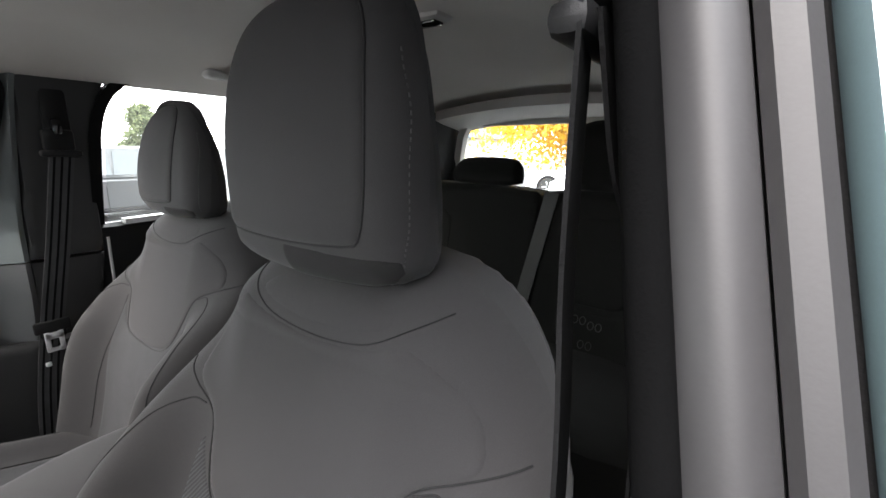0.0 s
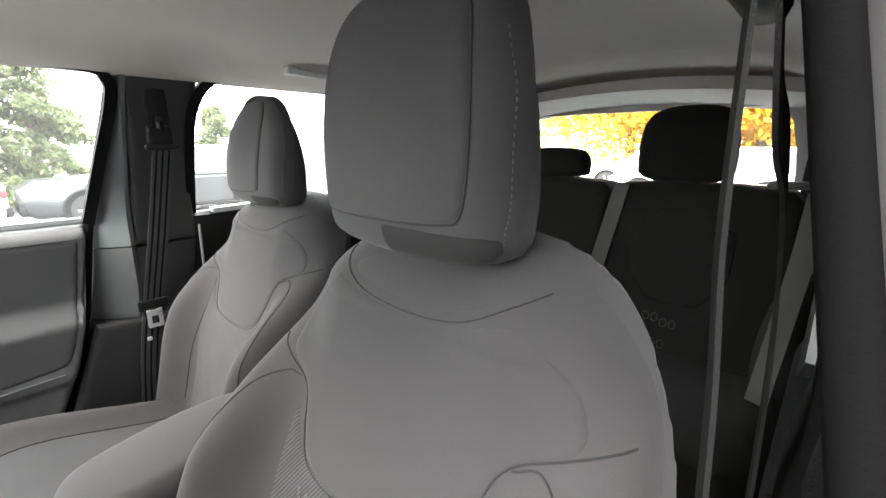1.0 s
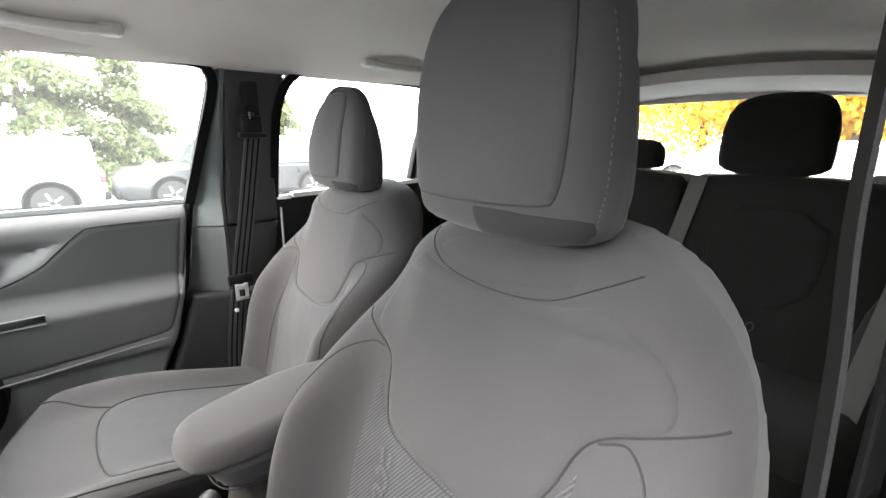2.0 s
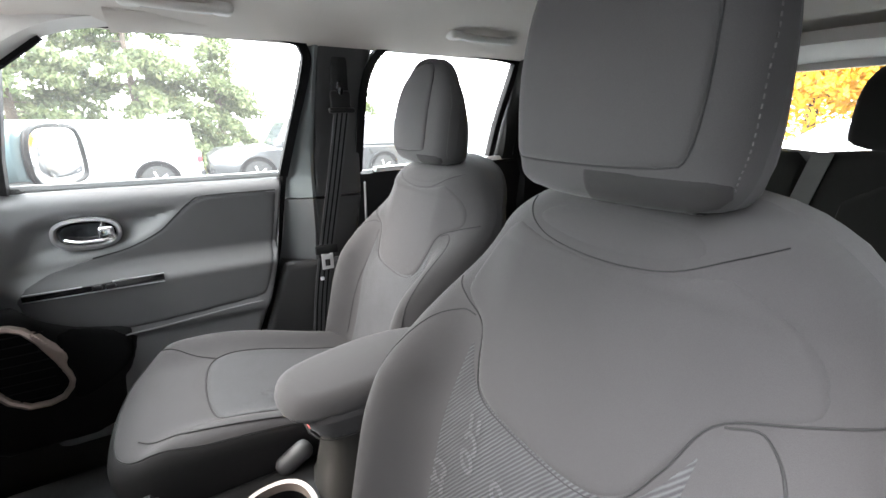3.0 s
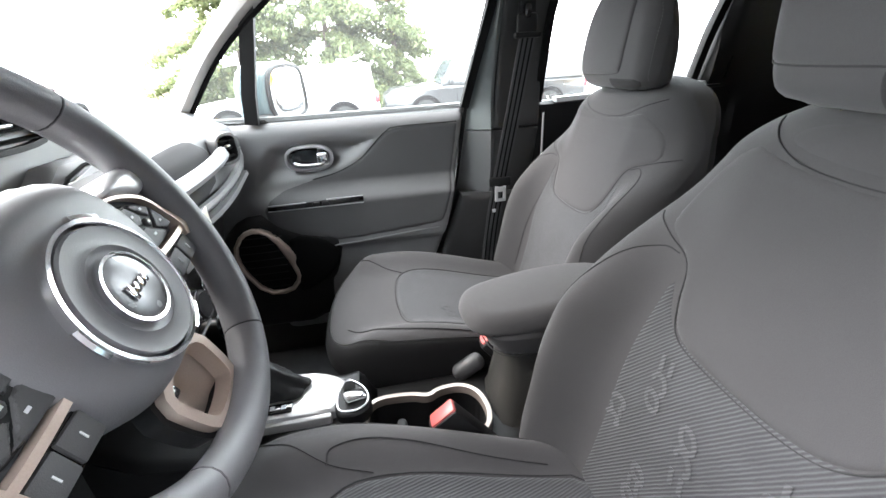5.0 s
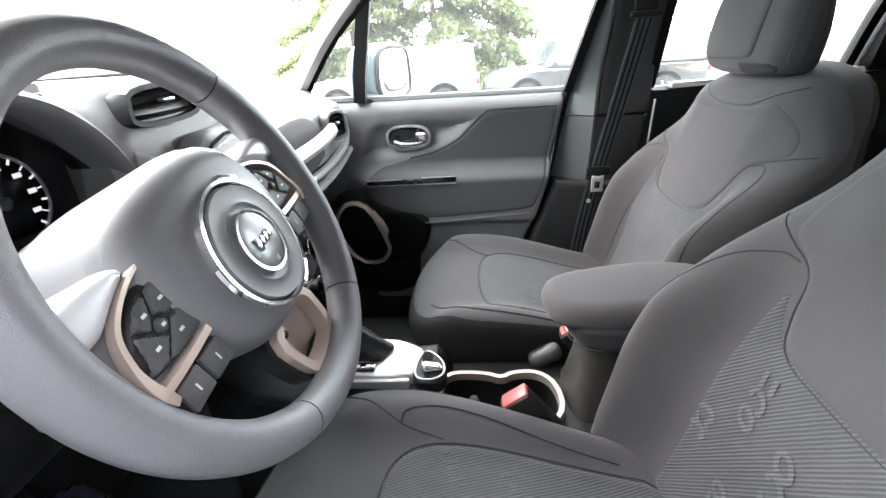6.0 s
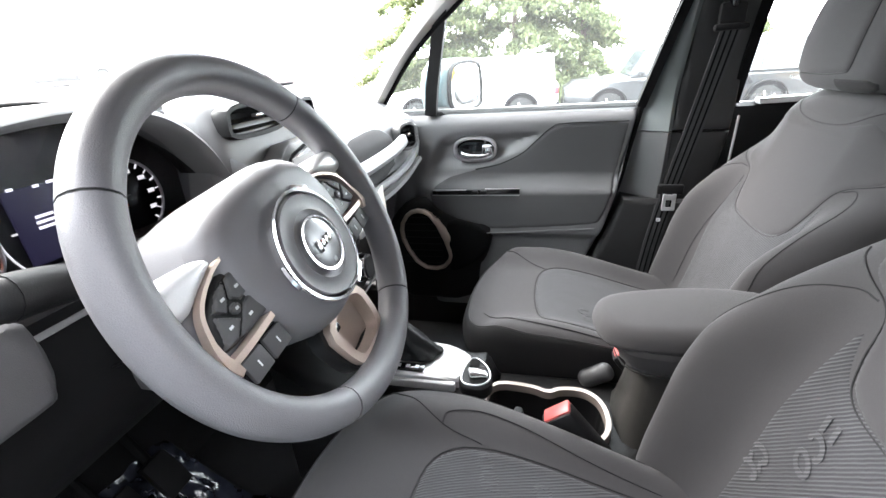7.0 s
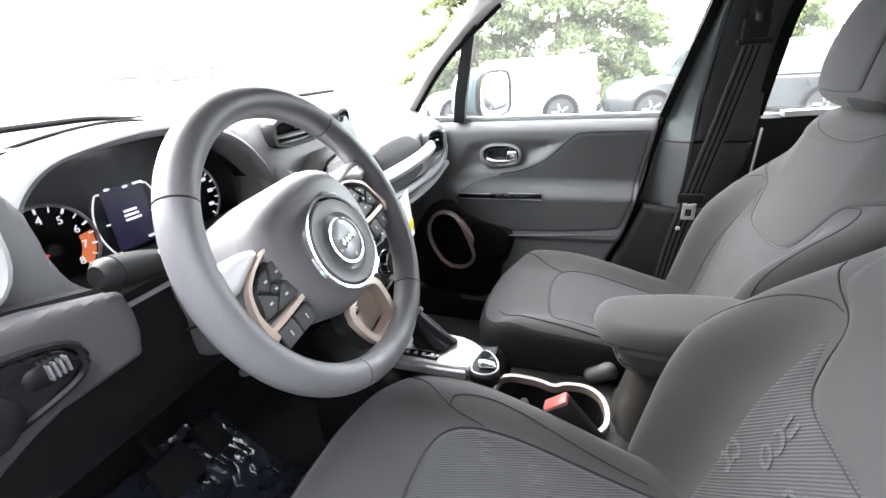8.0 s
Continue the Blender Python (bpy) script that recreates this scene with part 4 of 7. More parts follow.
def front_seat(label, arch=False):
    """A front seat; arch gives the lower, rounder headrest."""
    bend, start = (1.35, 1.24) if arch else (1.4, 1.30)

    def head_front(a, z):
        return np.stack([HX + a, 0.022 - 0.9 * a ** 2 - bend * np.clip(z - start, 0, 1) ** 2, z], 1)

    def head_rear(a, z):
        y = 1.15 * np.clip(z - 1.255, 0, 1) ** 2 if arch else 0.12 * np.clip(z - 1.22, 0, 1) + 0.5 * np.clip(z - 1.36, 0, 1) ** 2
        return np.stack([HX + a, -0.094 + 1.2 * a ** 2 + y, z], 1)

    s = thing("front_seat", (SX, 0.35, 0.36), label, "car seat", "front seats")
    back_poly = chaikin([(0.235, 0.60), (0.272, 0.72), (0.29, 0.86), (0.29, 0.97), (0.278, 1.04), (0.255, 1.10), (0.215, 1.155), (0.15, 1.195), (0.06, 1.212), (-0.06, 1.212), (-0.15, 1.195), (-0.215, 1.155), (-0.255, 1.10), (-0.278, 1.04), (-0.29, 0.97), (-0.29, 0.86), (-0.272, 0.72), (-0.235, 0.60)], 3)
    back_poly[:, 0] *= 0.955
    bf = rolled(lambda a, z: back_front(a, z, arch), back_poly, 0.05, (0, 1, 0))
    back = part("backrest", shell(bf, back_rear, back_poly, 0.006, (0, 1, 0), 0, 0.03, flip=True), SEAT, s)
    up_poly = chaikin([(0.145, 1.006), (0.128, 0.955), (0.110, 0.925), (0.06, 0.914), (-0.06, 0.914), (-0.110, 0.935), (-0.135, 0.985), (-0.155, 1.040), (-0.20, 1.058), (-0.212, 1.066), (-0.210, 1.085), (-0.196, 1.11), (-0.165, 1.135), (-0.135, 1.150), (-0.125, 1.15), (-0.075, 1.137), (0.0, 1.130), (0.075, 1.137), (0.125, 1.15), (0.135, 1.150), (0.165, 1.130), (0.196, 1.10), (0.212, 1.065), (0.205, 1.036), (0.19, 1.027)], 2)
    part("shoulder_panel", panel(bf, up_poly, 0.004, 0.0022, 0.0015, 0.012, flip=True), SEAT_UP, back, "smooth grey upper panel")
    vee = spline([(0.238, 1.040), (0.19, 1.024), (0.145, 1.002), (0.127, 0.955), (0.105, 0.924), (0.055, 0.914), (-0.055, 0.914), (-0.105, 0.934), (-0.134, 0.985), (-0.155, 1.036), (-0.20, 1.058), (-0.243, 1.072)], 6)
    part("panel_seam", tube(on(bf, vee) + np.array([0, 0.0004, 0]), 0.0012, 6), SEAM, back)
    part("neck_seam", tube(on(bf, spline([(0.150, 1.176), (0.125, 1.164), (0.075, 1.1415), (0.0, 1.134), (-0.075, 1.1415), (-0.125, 1.164), (-0.150, 1.176)], 6)) + np.array([0, 0.0008, 0]), 0.0009, 6), SEAM, back)
    yoke = chaikin([(0.115, 1.163), (0.08, 1.148), (0.0, 1.140), (-0.08, 1.148), (-0.115, 1.163), (-0.08, 1.185), (0.08, 1.185)], 2)
    part("neck_panel", panel(bf, yoke, 0.004, 0.0018, 0.0015, 0.03, flip=True), SEAT_UP, back)
    ins = chaikin([(0.152, 1.004), (0.134, 0.958), (0.114, 0.930), (0.06, 0.920), (-0.06, 0.920), (-0.113, 0.941), (-0.140, 0.988), (-0.161, 1.040), (-0.158, 0.95), (-0.154, 0.85), (-0.150, 0.72), (-0.146, 0.61), (0.146, 0.61), (0.150, 0.72), (0.154, 0.85), (0.156, 0.95)], 2)
    part("mesh_insert", panel(bf, ins, 0.004, 0.0015, 0.005, 0.012, flip=True), INSERT, back, "pale ribbed mesh insert")
    for sg in (1, -1):
        ln = spline([(sg * 0.162, 1.024 - 0.015 * sg), (sg * 0.190, 1.027 - 0.017 * sg), (sg * 0.225, 0.995 - 0.010 * sg), (sg * 0.246, 0.90), (sg * 0.250, 0.78), (sg * 0.235, 0.68)], 8)
        p = on(bf, ln)
        part("bolster_seam", tube(p, 0.0013, 6), SEAM, back)
        if arch:
            part("insert_seam", tube(on(bf, spline([(sg * 0.150, 0.990), (sg * 0.150, 0.92), (sg * 0.158, 0.85), (sg * 0.164, 0.775), (sg * 0.162, 0.68)], 8)), 0.0012, 6), SEAM, back)
    # paler woven marks scattered on the mesh
    ribbon = [(-0.0034, 0.0003), (0.0034, 0.0003), (0.0034, -0.0003), (-0.0034, -0.0003)]
    rng = random.Random(5)
    for k, (a, z, h) in enumerate(((0.085, 0.865, 0.060), (0.128, 0.785, 0.036), (0.015, 0.815, 0.066), (-0.085, 0.860, 0.055), (0.060, 0.725, 0.046), (-0.045, 0.745, 0.058), (-0.120, 0.78, 0.04), (-0.11, 0.68, 0.05))):
        if arch:
            break
        sh = []
        for j in range(3):
            c = (a + rng.uniform(-0.006, 0.006), z + (j - 1) * h * 0.40)
            if (j + k) % 3 < 2:
                loop = oval(c[0], c[1], 0.011, h * 0.17, 18, 2.2)
                loop[:, 0] += 0.45 * (loop[:, 1] - c[1])
                loop = loop[:14] if (j + k) % 2 else loop
                sh.append(sweep(on(bf, loop) + np.array([0, 0.0026, 0.0008]), ribbon, up=(0, 0.95, 0.3), close=(j + k) % 2 == 0))
            else:
                for q in (-0.008, 0.008):
                    sh.append(sweep(on(bf, [(c[0] + q, c[1] - h * 0.15), (c[0] + q + 0.005, c[1] + h * 0.15)]) + np.array([0, 0.0026, 0.0008]), ribbon, up=(0, 0.95, 0.3)))
        part("woven_mark", merge(*sh), MARK, back, "paler woven mark in the mesh")
    head_poly = chaikin([(0.105, 1.184), (0.136, 1.200), (0.145, 1.27), (0.142, 1.34), (0.134, 1.41), (0.108, 1.455), (0.05, 1.472), (-0.05, 1.472), (-0.108, 1.455), (-0.134, 1.41), (-0.142, 1.34), (-0.145, 1.27), (-0.136, 1.200), (-0.105, 1.184)], 2)
    if arch:
        half = [(0.105, 1.190), (0.136, 1.204), (0.146, 1.260), (0.143, 1.320), (0.131, 1.372), (0.100, 1.414), (0.052, 1.438), (0.014, 1.444)]
        head_poly = chaikin(half + [(-a, z) for a, z in half[::-1]], 2)
    hf = rolled(head_front, head_poly, lambda z: 0.036 - 0.010 * smooth01((z - 1.33) / 0.12), (0, 1, 0))
    head = part("headrest", shell(hf, head_rear, head_poly, 0.0055, (0, 1, 0), 0, 0.020, flip=True), SEAT, s, "padded cloth headrest")
    face = chaikin([(0.132, 1.232), (0.118, 1.224), (-0.090, 1.226), (-0.103, 1.240), (-0.109, 1.30), (-0.107, 1.36), (-0.096, 1.425), (-0.06, 1.466), (0.06, 1.468), (0.114, 1.435), (0.131, 1.37), (0.138, 1.30)], 2)
    if arch:
        face = chaikin([(0.132, 1.228), (0.118, 1.221), (-0.060, 1.224), (-0.072, 1.236), (-0.078, 1.30), (-0.074, 1.355), (-0.064, 1.408), (-0.030, 1.433), (0.040, 1.432), (0.086, 1.412), (0.118, 1.370), (0.134, 1.315), (0.138, 1.26)], 2)
    part("face_panel", panel(hf, face, 0.004, 0.003, 0.002, 0.014, flip=True), SEAT_UP, head)
    part("face_seam", tube(on(hf, face) + np.array([0, 0.0004, 0]), 0.0011, 6, close=True), SEAM, head)
    low = [(-0.035, 1.192), (-0.100, 1.194), (-0.118, 1.200), (-0.122, 1.210), (-0.110, 1.216), (-0.035, 1.217)] if arch else [(0.002, 1.187), (-0.100, 1.188), (-0.122, 1.196), (-0.130, 1.206), (-0.131, 1.2165), (-0.118, 1.2205), (0.002, 1.2215)]
    part("lower_patch", panel(hf, low, 0.004, 0.0016, 0.0005, 0.002, flip=True), PATCH, head, "darker lower strip")
    for sg in (1, -1):
        rise = [(0.138, 1.29), (0.134, 1.335), (0.120, 1.375)] if arch else [(0.138, 1.30), (0.136, 1.35), (0.126, 1.40)]
        st = on(hf, spline([(sg * 0.131, 1.212), (sg * 0.137, 1.25)] + [(sg * a, z) for a, z in rise], 14))
        for k in range(0, len(st) - 1, 2):
            part("stitch", tube(st[k:k + 2], 0.0009, 5), STITCH, head)
        part("post", tube(np.array([(HX + sg * 0.075, -0.05, 1.15), (HX + sg * 0.075, -0.045, 1.21)]), 0.006, 10), CHROME, head)
        part("post_collar", rbox((HX + sg * 0.075, -0.045, 1.197), (0.05, 0.032, 0.014), 0.006), PLASTIC_DARK, back)
    if arch:
        half = [(0.195, 0.08), (0.215, 0.25), (0.236, 0.40), (0.243, 0.52), (0.239, 0.60), (0.215, 0.665), (0.155, 0.722), (0.06, 0.748)]
        top, edge = cush_top, 0.022
    else:
        half = [(0.19, 0.08), (0.220, 0.25), (0.260, 0.40), (0.282, 0.52), (0.286, 0.60), (0.270, 0.672), (0.215, 0.738), (0.11, 0.770), (0.03, 0.774)]
        top, edge = cush_long, 0.042
    cpoly = chaikin(half + [(-a, y) for a, y in half[::-1]], 3)
    cb = lambda a, y: np.stack([SX + a, y, 0.53 + 0.09 * smooth01((y - 0.45) / 0.28)], 1)
    ct = rolled(top, cpoly, edge, (0, 0, 1))
    cushion = part("seat_cushion", shell(ct, cb, cpoly, 0.007, (0, 0, 1), 0, 0.02), SEAT, s)
    ring = lambda k: (cpoly - [0, 0.4]) * k + [0, 0.4]
    up = np.array([0, 0, 1])
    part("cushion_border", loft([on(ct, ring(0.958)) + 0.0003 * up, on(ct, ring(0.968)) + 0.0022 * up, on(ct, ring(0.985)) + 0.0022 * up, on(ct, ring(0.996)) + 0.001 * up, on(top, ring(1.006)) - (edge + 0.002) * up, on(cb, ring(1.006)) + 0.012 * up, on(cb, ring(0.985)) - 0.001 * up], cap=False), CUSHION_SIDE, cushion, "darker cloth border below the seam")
    part("border_seam", tube(on(ct, ring(0.954)) + 0.0008 * up, 0.0012, 6, close=True), SEAM, cushion)
    cin = chaikin([(0.140, 0.12), (0.150, 0.30), (0.154, 0.46), (0.140, 0.545), (0.085, 0.575), (-0.085, 0.575), (-0.140, 0.545), (-0.154, 0.46), (-0.150, 0.30), (-0.140, 0.12)], 2)
    if arch:
        cin = chaikin([(0.135, 0.12), (0.140, 0.30), (0.142, 0.46), (0.128, 0.525), (0.085, 0.552), (0.0, 0.560), (-0.085, 0.556), (-0.150, 0.540), (-0.186, 0.50), (-0.188, 0.30), (-0.175, 0.12)], 2)
    part("cushion_insert", panel(ct, cin, 0.006, 0.004, 0.006, 0.012), INSERT_FLAT, cushion, "ribbed mesh cushion insert")
    part("insert_seam", tube(on(ct, cin) + np.array([0, 0, 0.0005]), 0.0015, 6, close=True), SEAM, cushion)
    for sg in (1, -1):
        fwd = [(sg * 0.154, 0.487), (sg * 0.169, 0.548), (sg * 0.205, 0.605), (sg * 0.238, 0.652), (sg * 0.256, 0.680)]
        if arch:
            fwd = [(0.118, 0.528), (0.138, 0.562), (0.165, 0.60), (0.198, 0.645)] if sg > 0 else [(-0.212, 0.40), (-0.211, 0.48), (-0.205, 0.55), (-0.188, 0.615), (-0.150, 0.655), (-0.118, 0.678)]
        part("cushion_seam", tube(on(ct, spline(fwd, 6)) + np.array([0, 0, 0.001]), 0.0016 if arch else 0.0012, 6), SEAM, cushion)
        if not arch:
            part("thigh_seam", tube(on(ct, spline([(sg * 0.168, 0.552), (sg * 0.188, 0.545), (sg * 0.198, 0.495), (sg * 0.192, 0.43), (sg * 0.175, 0.333), (sg * 0.160, 0.22)], 8)) + np.array([0, 0, 0.001]), 0.0012, 6), SEAM, cushion)
    for a, y in ((-0.10, 0.43), (-0.06, 0.36)) if arch else ((0.105, 0.470), (0.085, 0.385), (0.0, 0.42), (-0.085, 0.47), (-0.08, 0.36)):
        sh = [sweep(on(ct, oval(a + q, y + 0.4 * q, 0.009, 0.011, 16, 2.2)) + np.array([0, 0, 0.0046]), ribbon, up=(0, 0, 1), close=True) for q in (0.0, 0.024)]
        sh += [sweep(on(ct, [(a - 0.016, y - 0.016), (a - 0.013, y + 0.010)]) + np.array([0, 0, 0.0046]), ribbon, up=(0, 0, 1))]
        part("woven_mark", merge(*sh), MARK_FLAT, cushion, "paler woven mark in the mesh")
    part("side_skirt", shell(lambda a, y: np.stack([SX + a, y, 0.575 + 0.03 * smooth01((y - 0.45) / 0.2)], 1), lambda a, y: np.stack([SX + a, y, 0.44 + 0 * a], 1), chaikin([(0.20, 0.08), (0.25, 0.40), (0.25, 0.58), (0.20, 0.67), (-0.20, 0.67), (-0.25, 0.58), (-0.25, 0.40), (-0.20, 0.08)], 1), 0.03, (0, 0, 1), 0.02), PLASTIC_DARK, s, "black plastic seat base")
    part("recline_cover", rbox((SX + 0.262, 0.115, 0.70), (0.025, 0.10, 0.10), 0.02), PLASTIC_DARK, s)
    part("recline_cover", rbox((SX - 0.262, 0.115, 0.70), (0.025, 0.10, 0.10), 0.02), PLASTIC_DARK, s)
    if arch:
        part("recline_knob", rbox((SX - 0.258, 0.425, 0.668), (0.036, 0.075, 0.040), 0.017, 3, m=pose(0, 0, 0, -32, 0, 0)), PLASTIC, s, "dark plastic recline knob")
    part("height_lever", rbox((SX - 0.275, 0.28, 0.60), (0.02, 0.16, 0.035), 0.012), PLASTIC_DARK, s)
    for sg in (1, -1):
        part("rail", rbox((SX + sg * 0.18, 0.35, 0.41), (0.04, 0.6, 0.09), 0.008), PLASTIC_DARK, s)
    return s


driver_seat = front_seat("dark grey cloth front seat behind the steering wheel")
passenger_seat = front_seat("dark grey cloth front seat beside the closed door", True)
passenger_seat.location = (SX + 0.693, 0.35 - 0.14, 0.36 - 0.02)
for piece in driver_seat.children:
    if piece.name.startswith("headrest"):
        piece.location.z = 0.008

# rear bench
bench = thing("rear_bench", (0, -1.0, 0.36), "cloth rear bench seat with raised headrests, darkened for shade", "rear seat")


def bench_front(a, z):
    return np.stack([a, -1.10 + 0.30 * (1.15 - z) + 0.02 * np.exp(-((np.abs(a) - 0.5) / 0.06) ** 2) * smooth01((1.05 - z) / 0.1), z], 1)


for x0, x1 in ((-0.63, -0.135), (-0.130, 0.63)):
    part("backrest", shell(bench_front, lambda a, z: np.stack([a, -1.24 + 0.2 * (1.15 - z), z], 1), chaikin([(x0, 0.62), (x1, 0.62), (x1, 1.16), (x1 - 0.01, 1.198), (x0 + 0.05, 1.198), (x0, 1.15)], 1), 0.014, (0, 1, 0), 0.025, flip=True), SEAT_SHADED, bench)
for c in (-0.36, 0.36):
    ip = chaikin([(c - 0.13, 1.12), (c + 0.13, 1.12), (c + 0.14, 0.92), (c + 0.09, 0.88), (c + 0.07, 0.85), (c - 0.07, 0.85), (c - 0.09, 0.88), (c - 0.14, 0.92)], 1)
    part("upper_panel", panel(bench_front, ip, 0.01, 0.006, 0.004, 0.012, flip=True), SEAT_SHADED, bench)
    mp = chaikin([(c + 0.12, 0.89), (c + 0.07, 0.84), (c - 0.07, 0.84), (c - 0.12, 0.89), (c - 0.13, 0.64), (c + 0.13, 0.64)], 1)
    part("mesh_insert", panel(bench_front, mp, 0.008, 0.003, 0.003, 0.01, flip=True), SEAT_SHADED, bench)
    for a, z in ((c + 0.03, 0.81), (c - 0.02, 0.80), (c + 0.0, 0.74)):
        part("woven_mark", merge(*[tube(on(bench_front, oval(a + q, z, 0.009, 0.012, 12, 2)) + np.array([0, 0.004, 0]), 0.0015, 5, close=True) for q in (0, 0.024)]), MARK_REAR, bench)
part("seat_cushion", shell(lambda a, y: np.stack([a, y, 0.72 + 0.03 * smooth01((y + 0.9) / 0.3)], 1), lambda a, y: np.stack([a, y, 0.5 + 0 * a], 1), chaikin([(-0.66, -1.0), (-0.60, -1.04), (0.60, -1.04), (0.66, -1.0), (0.66, -0.60), (0.55, -0.52), (-0.55, -0.52), (-0.66, -0.60)], 2), 0.03, (0, 0, 1), 0.05), SEAT_SHADED, bench)
for sg in (1, -1):
    part("side_bolster", shell(lambda a, z: np.stack([a, -0.93 + 0.0 * a, z], 1), lambda a, z: np.stack([a, -1.10 + 0 * a, z], 1), chaikin([(sg * 0.57, 0.62), (sg * 0.70, 0.62), (sg * 0.70, 1.0), (sg * 0.64, 1.0), (sg * 0.58, 0.9)], 2), 0.015, (0, 1, 0), 0.05, flip=True), CUSHION_SIDE, bench)


def rear_head(cx, z0, z1, hw):
    h = z1 - z0
    f = lambda a, z: np.stack([a, -1.125 - 0.5 * (a - cx) ** 2 - 0.6 * np.clip(z - z1 + 0.06, 0, 1), z], 1)
    r = lambda a, z: np.stack([a, -1.215 + 0 * a, z], 1)
    p = chaikin([(cx - hw * 0.95, z0), (cx - hw, z0 + 0.3 * h), (cx - hw * 0.97, z0 + 0.72 * h), (cx - hw * 0.72, z1), (cx + hw * 0.72, z1), (cx + hw * 0.97, z0 + 0.72 * h), (cx + hw, z0 + 0.3 * h), (cx + hw * 0.95, z0)], 2)
    return part("headrest", shell(f, r, p, 0.010, (0, 1, 0), 0.03, flip=True), SEAT_SHADED, bench)


rear_head(-0.315, 1.195, 1.425, 0.135)
rear_head(0.135, 1.195, 1.300, 0.150)
part("release_knob", rbox((-0.575, -1.14, 1.205), (0.09, 0.05, 0.02), 0.008), PLASTIC, bench, "grey seatback release")
w46 = [(-0.024, 0.0012), (0.024, 0.0012), (0.024, -0.0012), (-0.024, -0.0012)]
cb = thing("rear_centre_belt", (-0.12, -1.1, 0.7), "grey webbing belt down the middle of the rear bench", "seat belt")
run = on(bench_front, spline([(-0.158, 1.19), (-0.148, 1.10), (-0.130, 0.95), (-0.112, 0.80), (-0.10, 0.72)], 6)) + np.array([0, 0.006, 0])
part("webbing", sweep(run, w46, up=(0, 1, 0.3)), mat("grey_webbing", (0.040, 0.040, 0.038), 0.85, var=0.15, size=20, grain=800, bump=0.2), cb)
sb = thing("rear_side_belt", (-0.58, -0.95, 0.7), "grey webbing belt with a bright tongue beside the rear bench", "seat belt")
run = spline([(-0.645, -0.98, 1.20), (-0.638, -0.95, 1.05), (-0.626, -0.90, 0.90), (-0.612, -0.84, 0.74), (-0.605, -0.80, 0.64)], 8)
part("webbing", sweep(run, w46, up=(0.4, 1, 0.3)), bpy.data.materials["grey_webbing"], sb)
part("tongue", merge(rbox((-0.605, -0.825, 0.655), (0.06, 0.012, 0.02), 0.004), rbox((-0.593, -0.82, 0.63), (0.008, 0.006, 0.04), 0.002), rbox((-0.617, -0.82, 0.63), (0.008, 0.006, 0.04), 0.002)), CHROME, sb)


# ---- dashboard ----
dash = thing("dashboard", (0, 1.0, 0.8), "dark grey moulded dashboard with vents, dials and a grab bar", "dashboard")


def dash_ring(x, below=False):
    t = smooth01((x + 0.18) / 0.12)
    well = float(smooth01((x + 0.497) / 0.02) * smooth01((-0.118 - x) / 0.02))
    top = 1.195 * (1 - t) + 1.140 * t
    if -0.2 < x < 0.25:
        top += 0.012 * float(smooth01(1 - abs(x - 0.02) / 0.2))
    fy = 0.812 if x < -0.12 else 0.835 - 0.03 * smooth01((abs(x) - 0.5) / 0.15) - 0.023 * smooth01((0.0 - x) / 0.12)
    if x < -0.12:
        low = [(fy - 0.004, 1.06), (fy - 0.004, 1.035), (fy + 0.01, 0.96), (0.90, 0.88)]
    else:
        low = [(fy - 0.005, 1.04), (fy + 0.005, 0.985), (fy + 0.045, 0.955), (0.93, 0.86)]
    rise = 0.055 * (1 - t) + 0.098 * t
    dip = lambda z, to: z * (1 - well) + to * well
    pts = [(1.40, top + rise - 0.02), (1.20, top + rise), (1.02, top + rise * 0.75), (0.975, dip(top + rise * 0.6, 1.09)), (fy + 0.05, dip(top - 0.004, 1.092)), (fy + 0.02, dip(top - 0.018, 1.088)), (fy + 0.01, dip(top - 0.04, 1.078)), *low, (1.0, 0.80), (1.40, 0.80)]
    skin = pts[:-4] + [(fy + 0.10, 1.03)]
    under = [low[1], low[1], low[2], low[3], (1.0, 0.80), (1.40, 0.80), (1.40, 1.08)]
    if x < -0.12:
        edge = dip(top - 0.04, 1.078)
        skin = pts[:7] + [(fy + 0.03, edge - 0.008), (fy + 0.06, edge - 0.008), (fy + 0.10, edge - 0.008)]
        under = [(fy + 0.014, edge), low[1], low[2], low[3], (1.0, 0.80), (1.40, 0.80), (1.40, 1.08)]
    return [(x, float(y), float(z)) for y, z in (under if below else skin)]


part("pad", loft([dash_ring(x) for x in sorted([*np.linspace(-0.69, 0.69, 47), -0.497, -0.492, -0.487, -0.482, -0.477, -0.140, -0.134, -0.128, -0.122, -0.118])]), PLASTIC_SOFT, dash, "soft grey dashboard pad")
part("underside", loft([dash_ring(x, True) for x in sorted([*np.linspace(-0.69, 0.69, 31), -0.497, -0.487, -0.477, -0.121, -0.119])]), PLASTIC_DARK, dash, "black lower dashboard")
# driver's binnacle
hood_line = spline([(-0.452, 1.095), (-0.474, 1.125), (-0.488, 1.158), (-0.480, 1.200), (-0.446, 1.230), (-0.40, 1.241), (-0.322, 1.246), (-0.258, 1.240), (-0.205, 1.221), (-0.160, 1.180), (-0.130, 1.122), (-0.122, 1.09)], 5)
hl = np.array(hood_line)
rings = []
c0 = np.array([-0.30, 1.14])
for grow, y in ((-0.002, 0.925), (-0.003, 0.868), (0.0, 0.859), (0.006, 0.855), (0.012, 0.860), (0.016, 0.880), (0.014, 0.95), (-0.015, 1.06)):
    d = hl - c0
    L = np.linalg.norm(d, axis=1)[:, None]
    q = c0 + d * (1 + grow / L)
    rings.append([(a, y + 0.02 * (1.2 - b) * 0, b) for a, b in q])
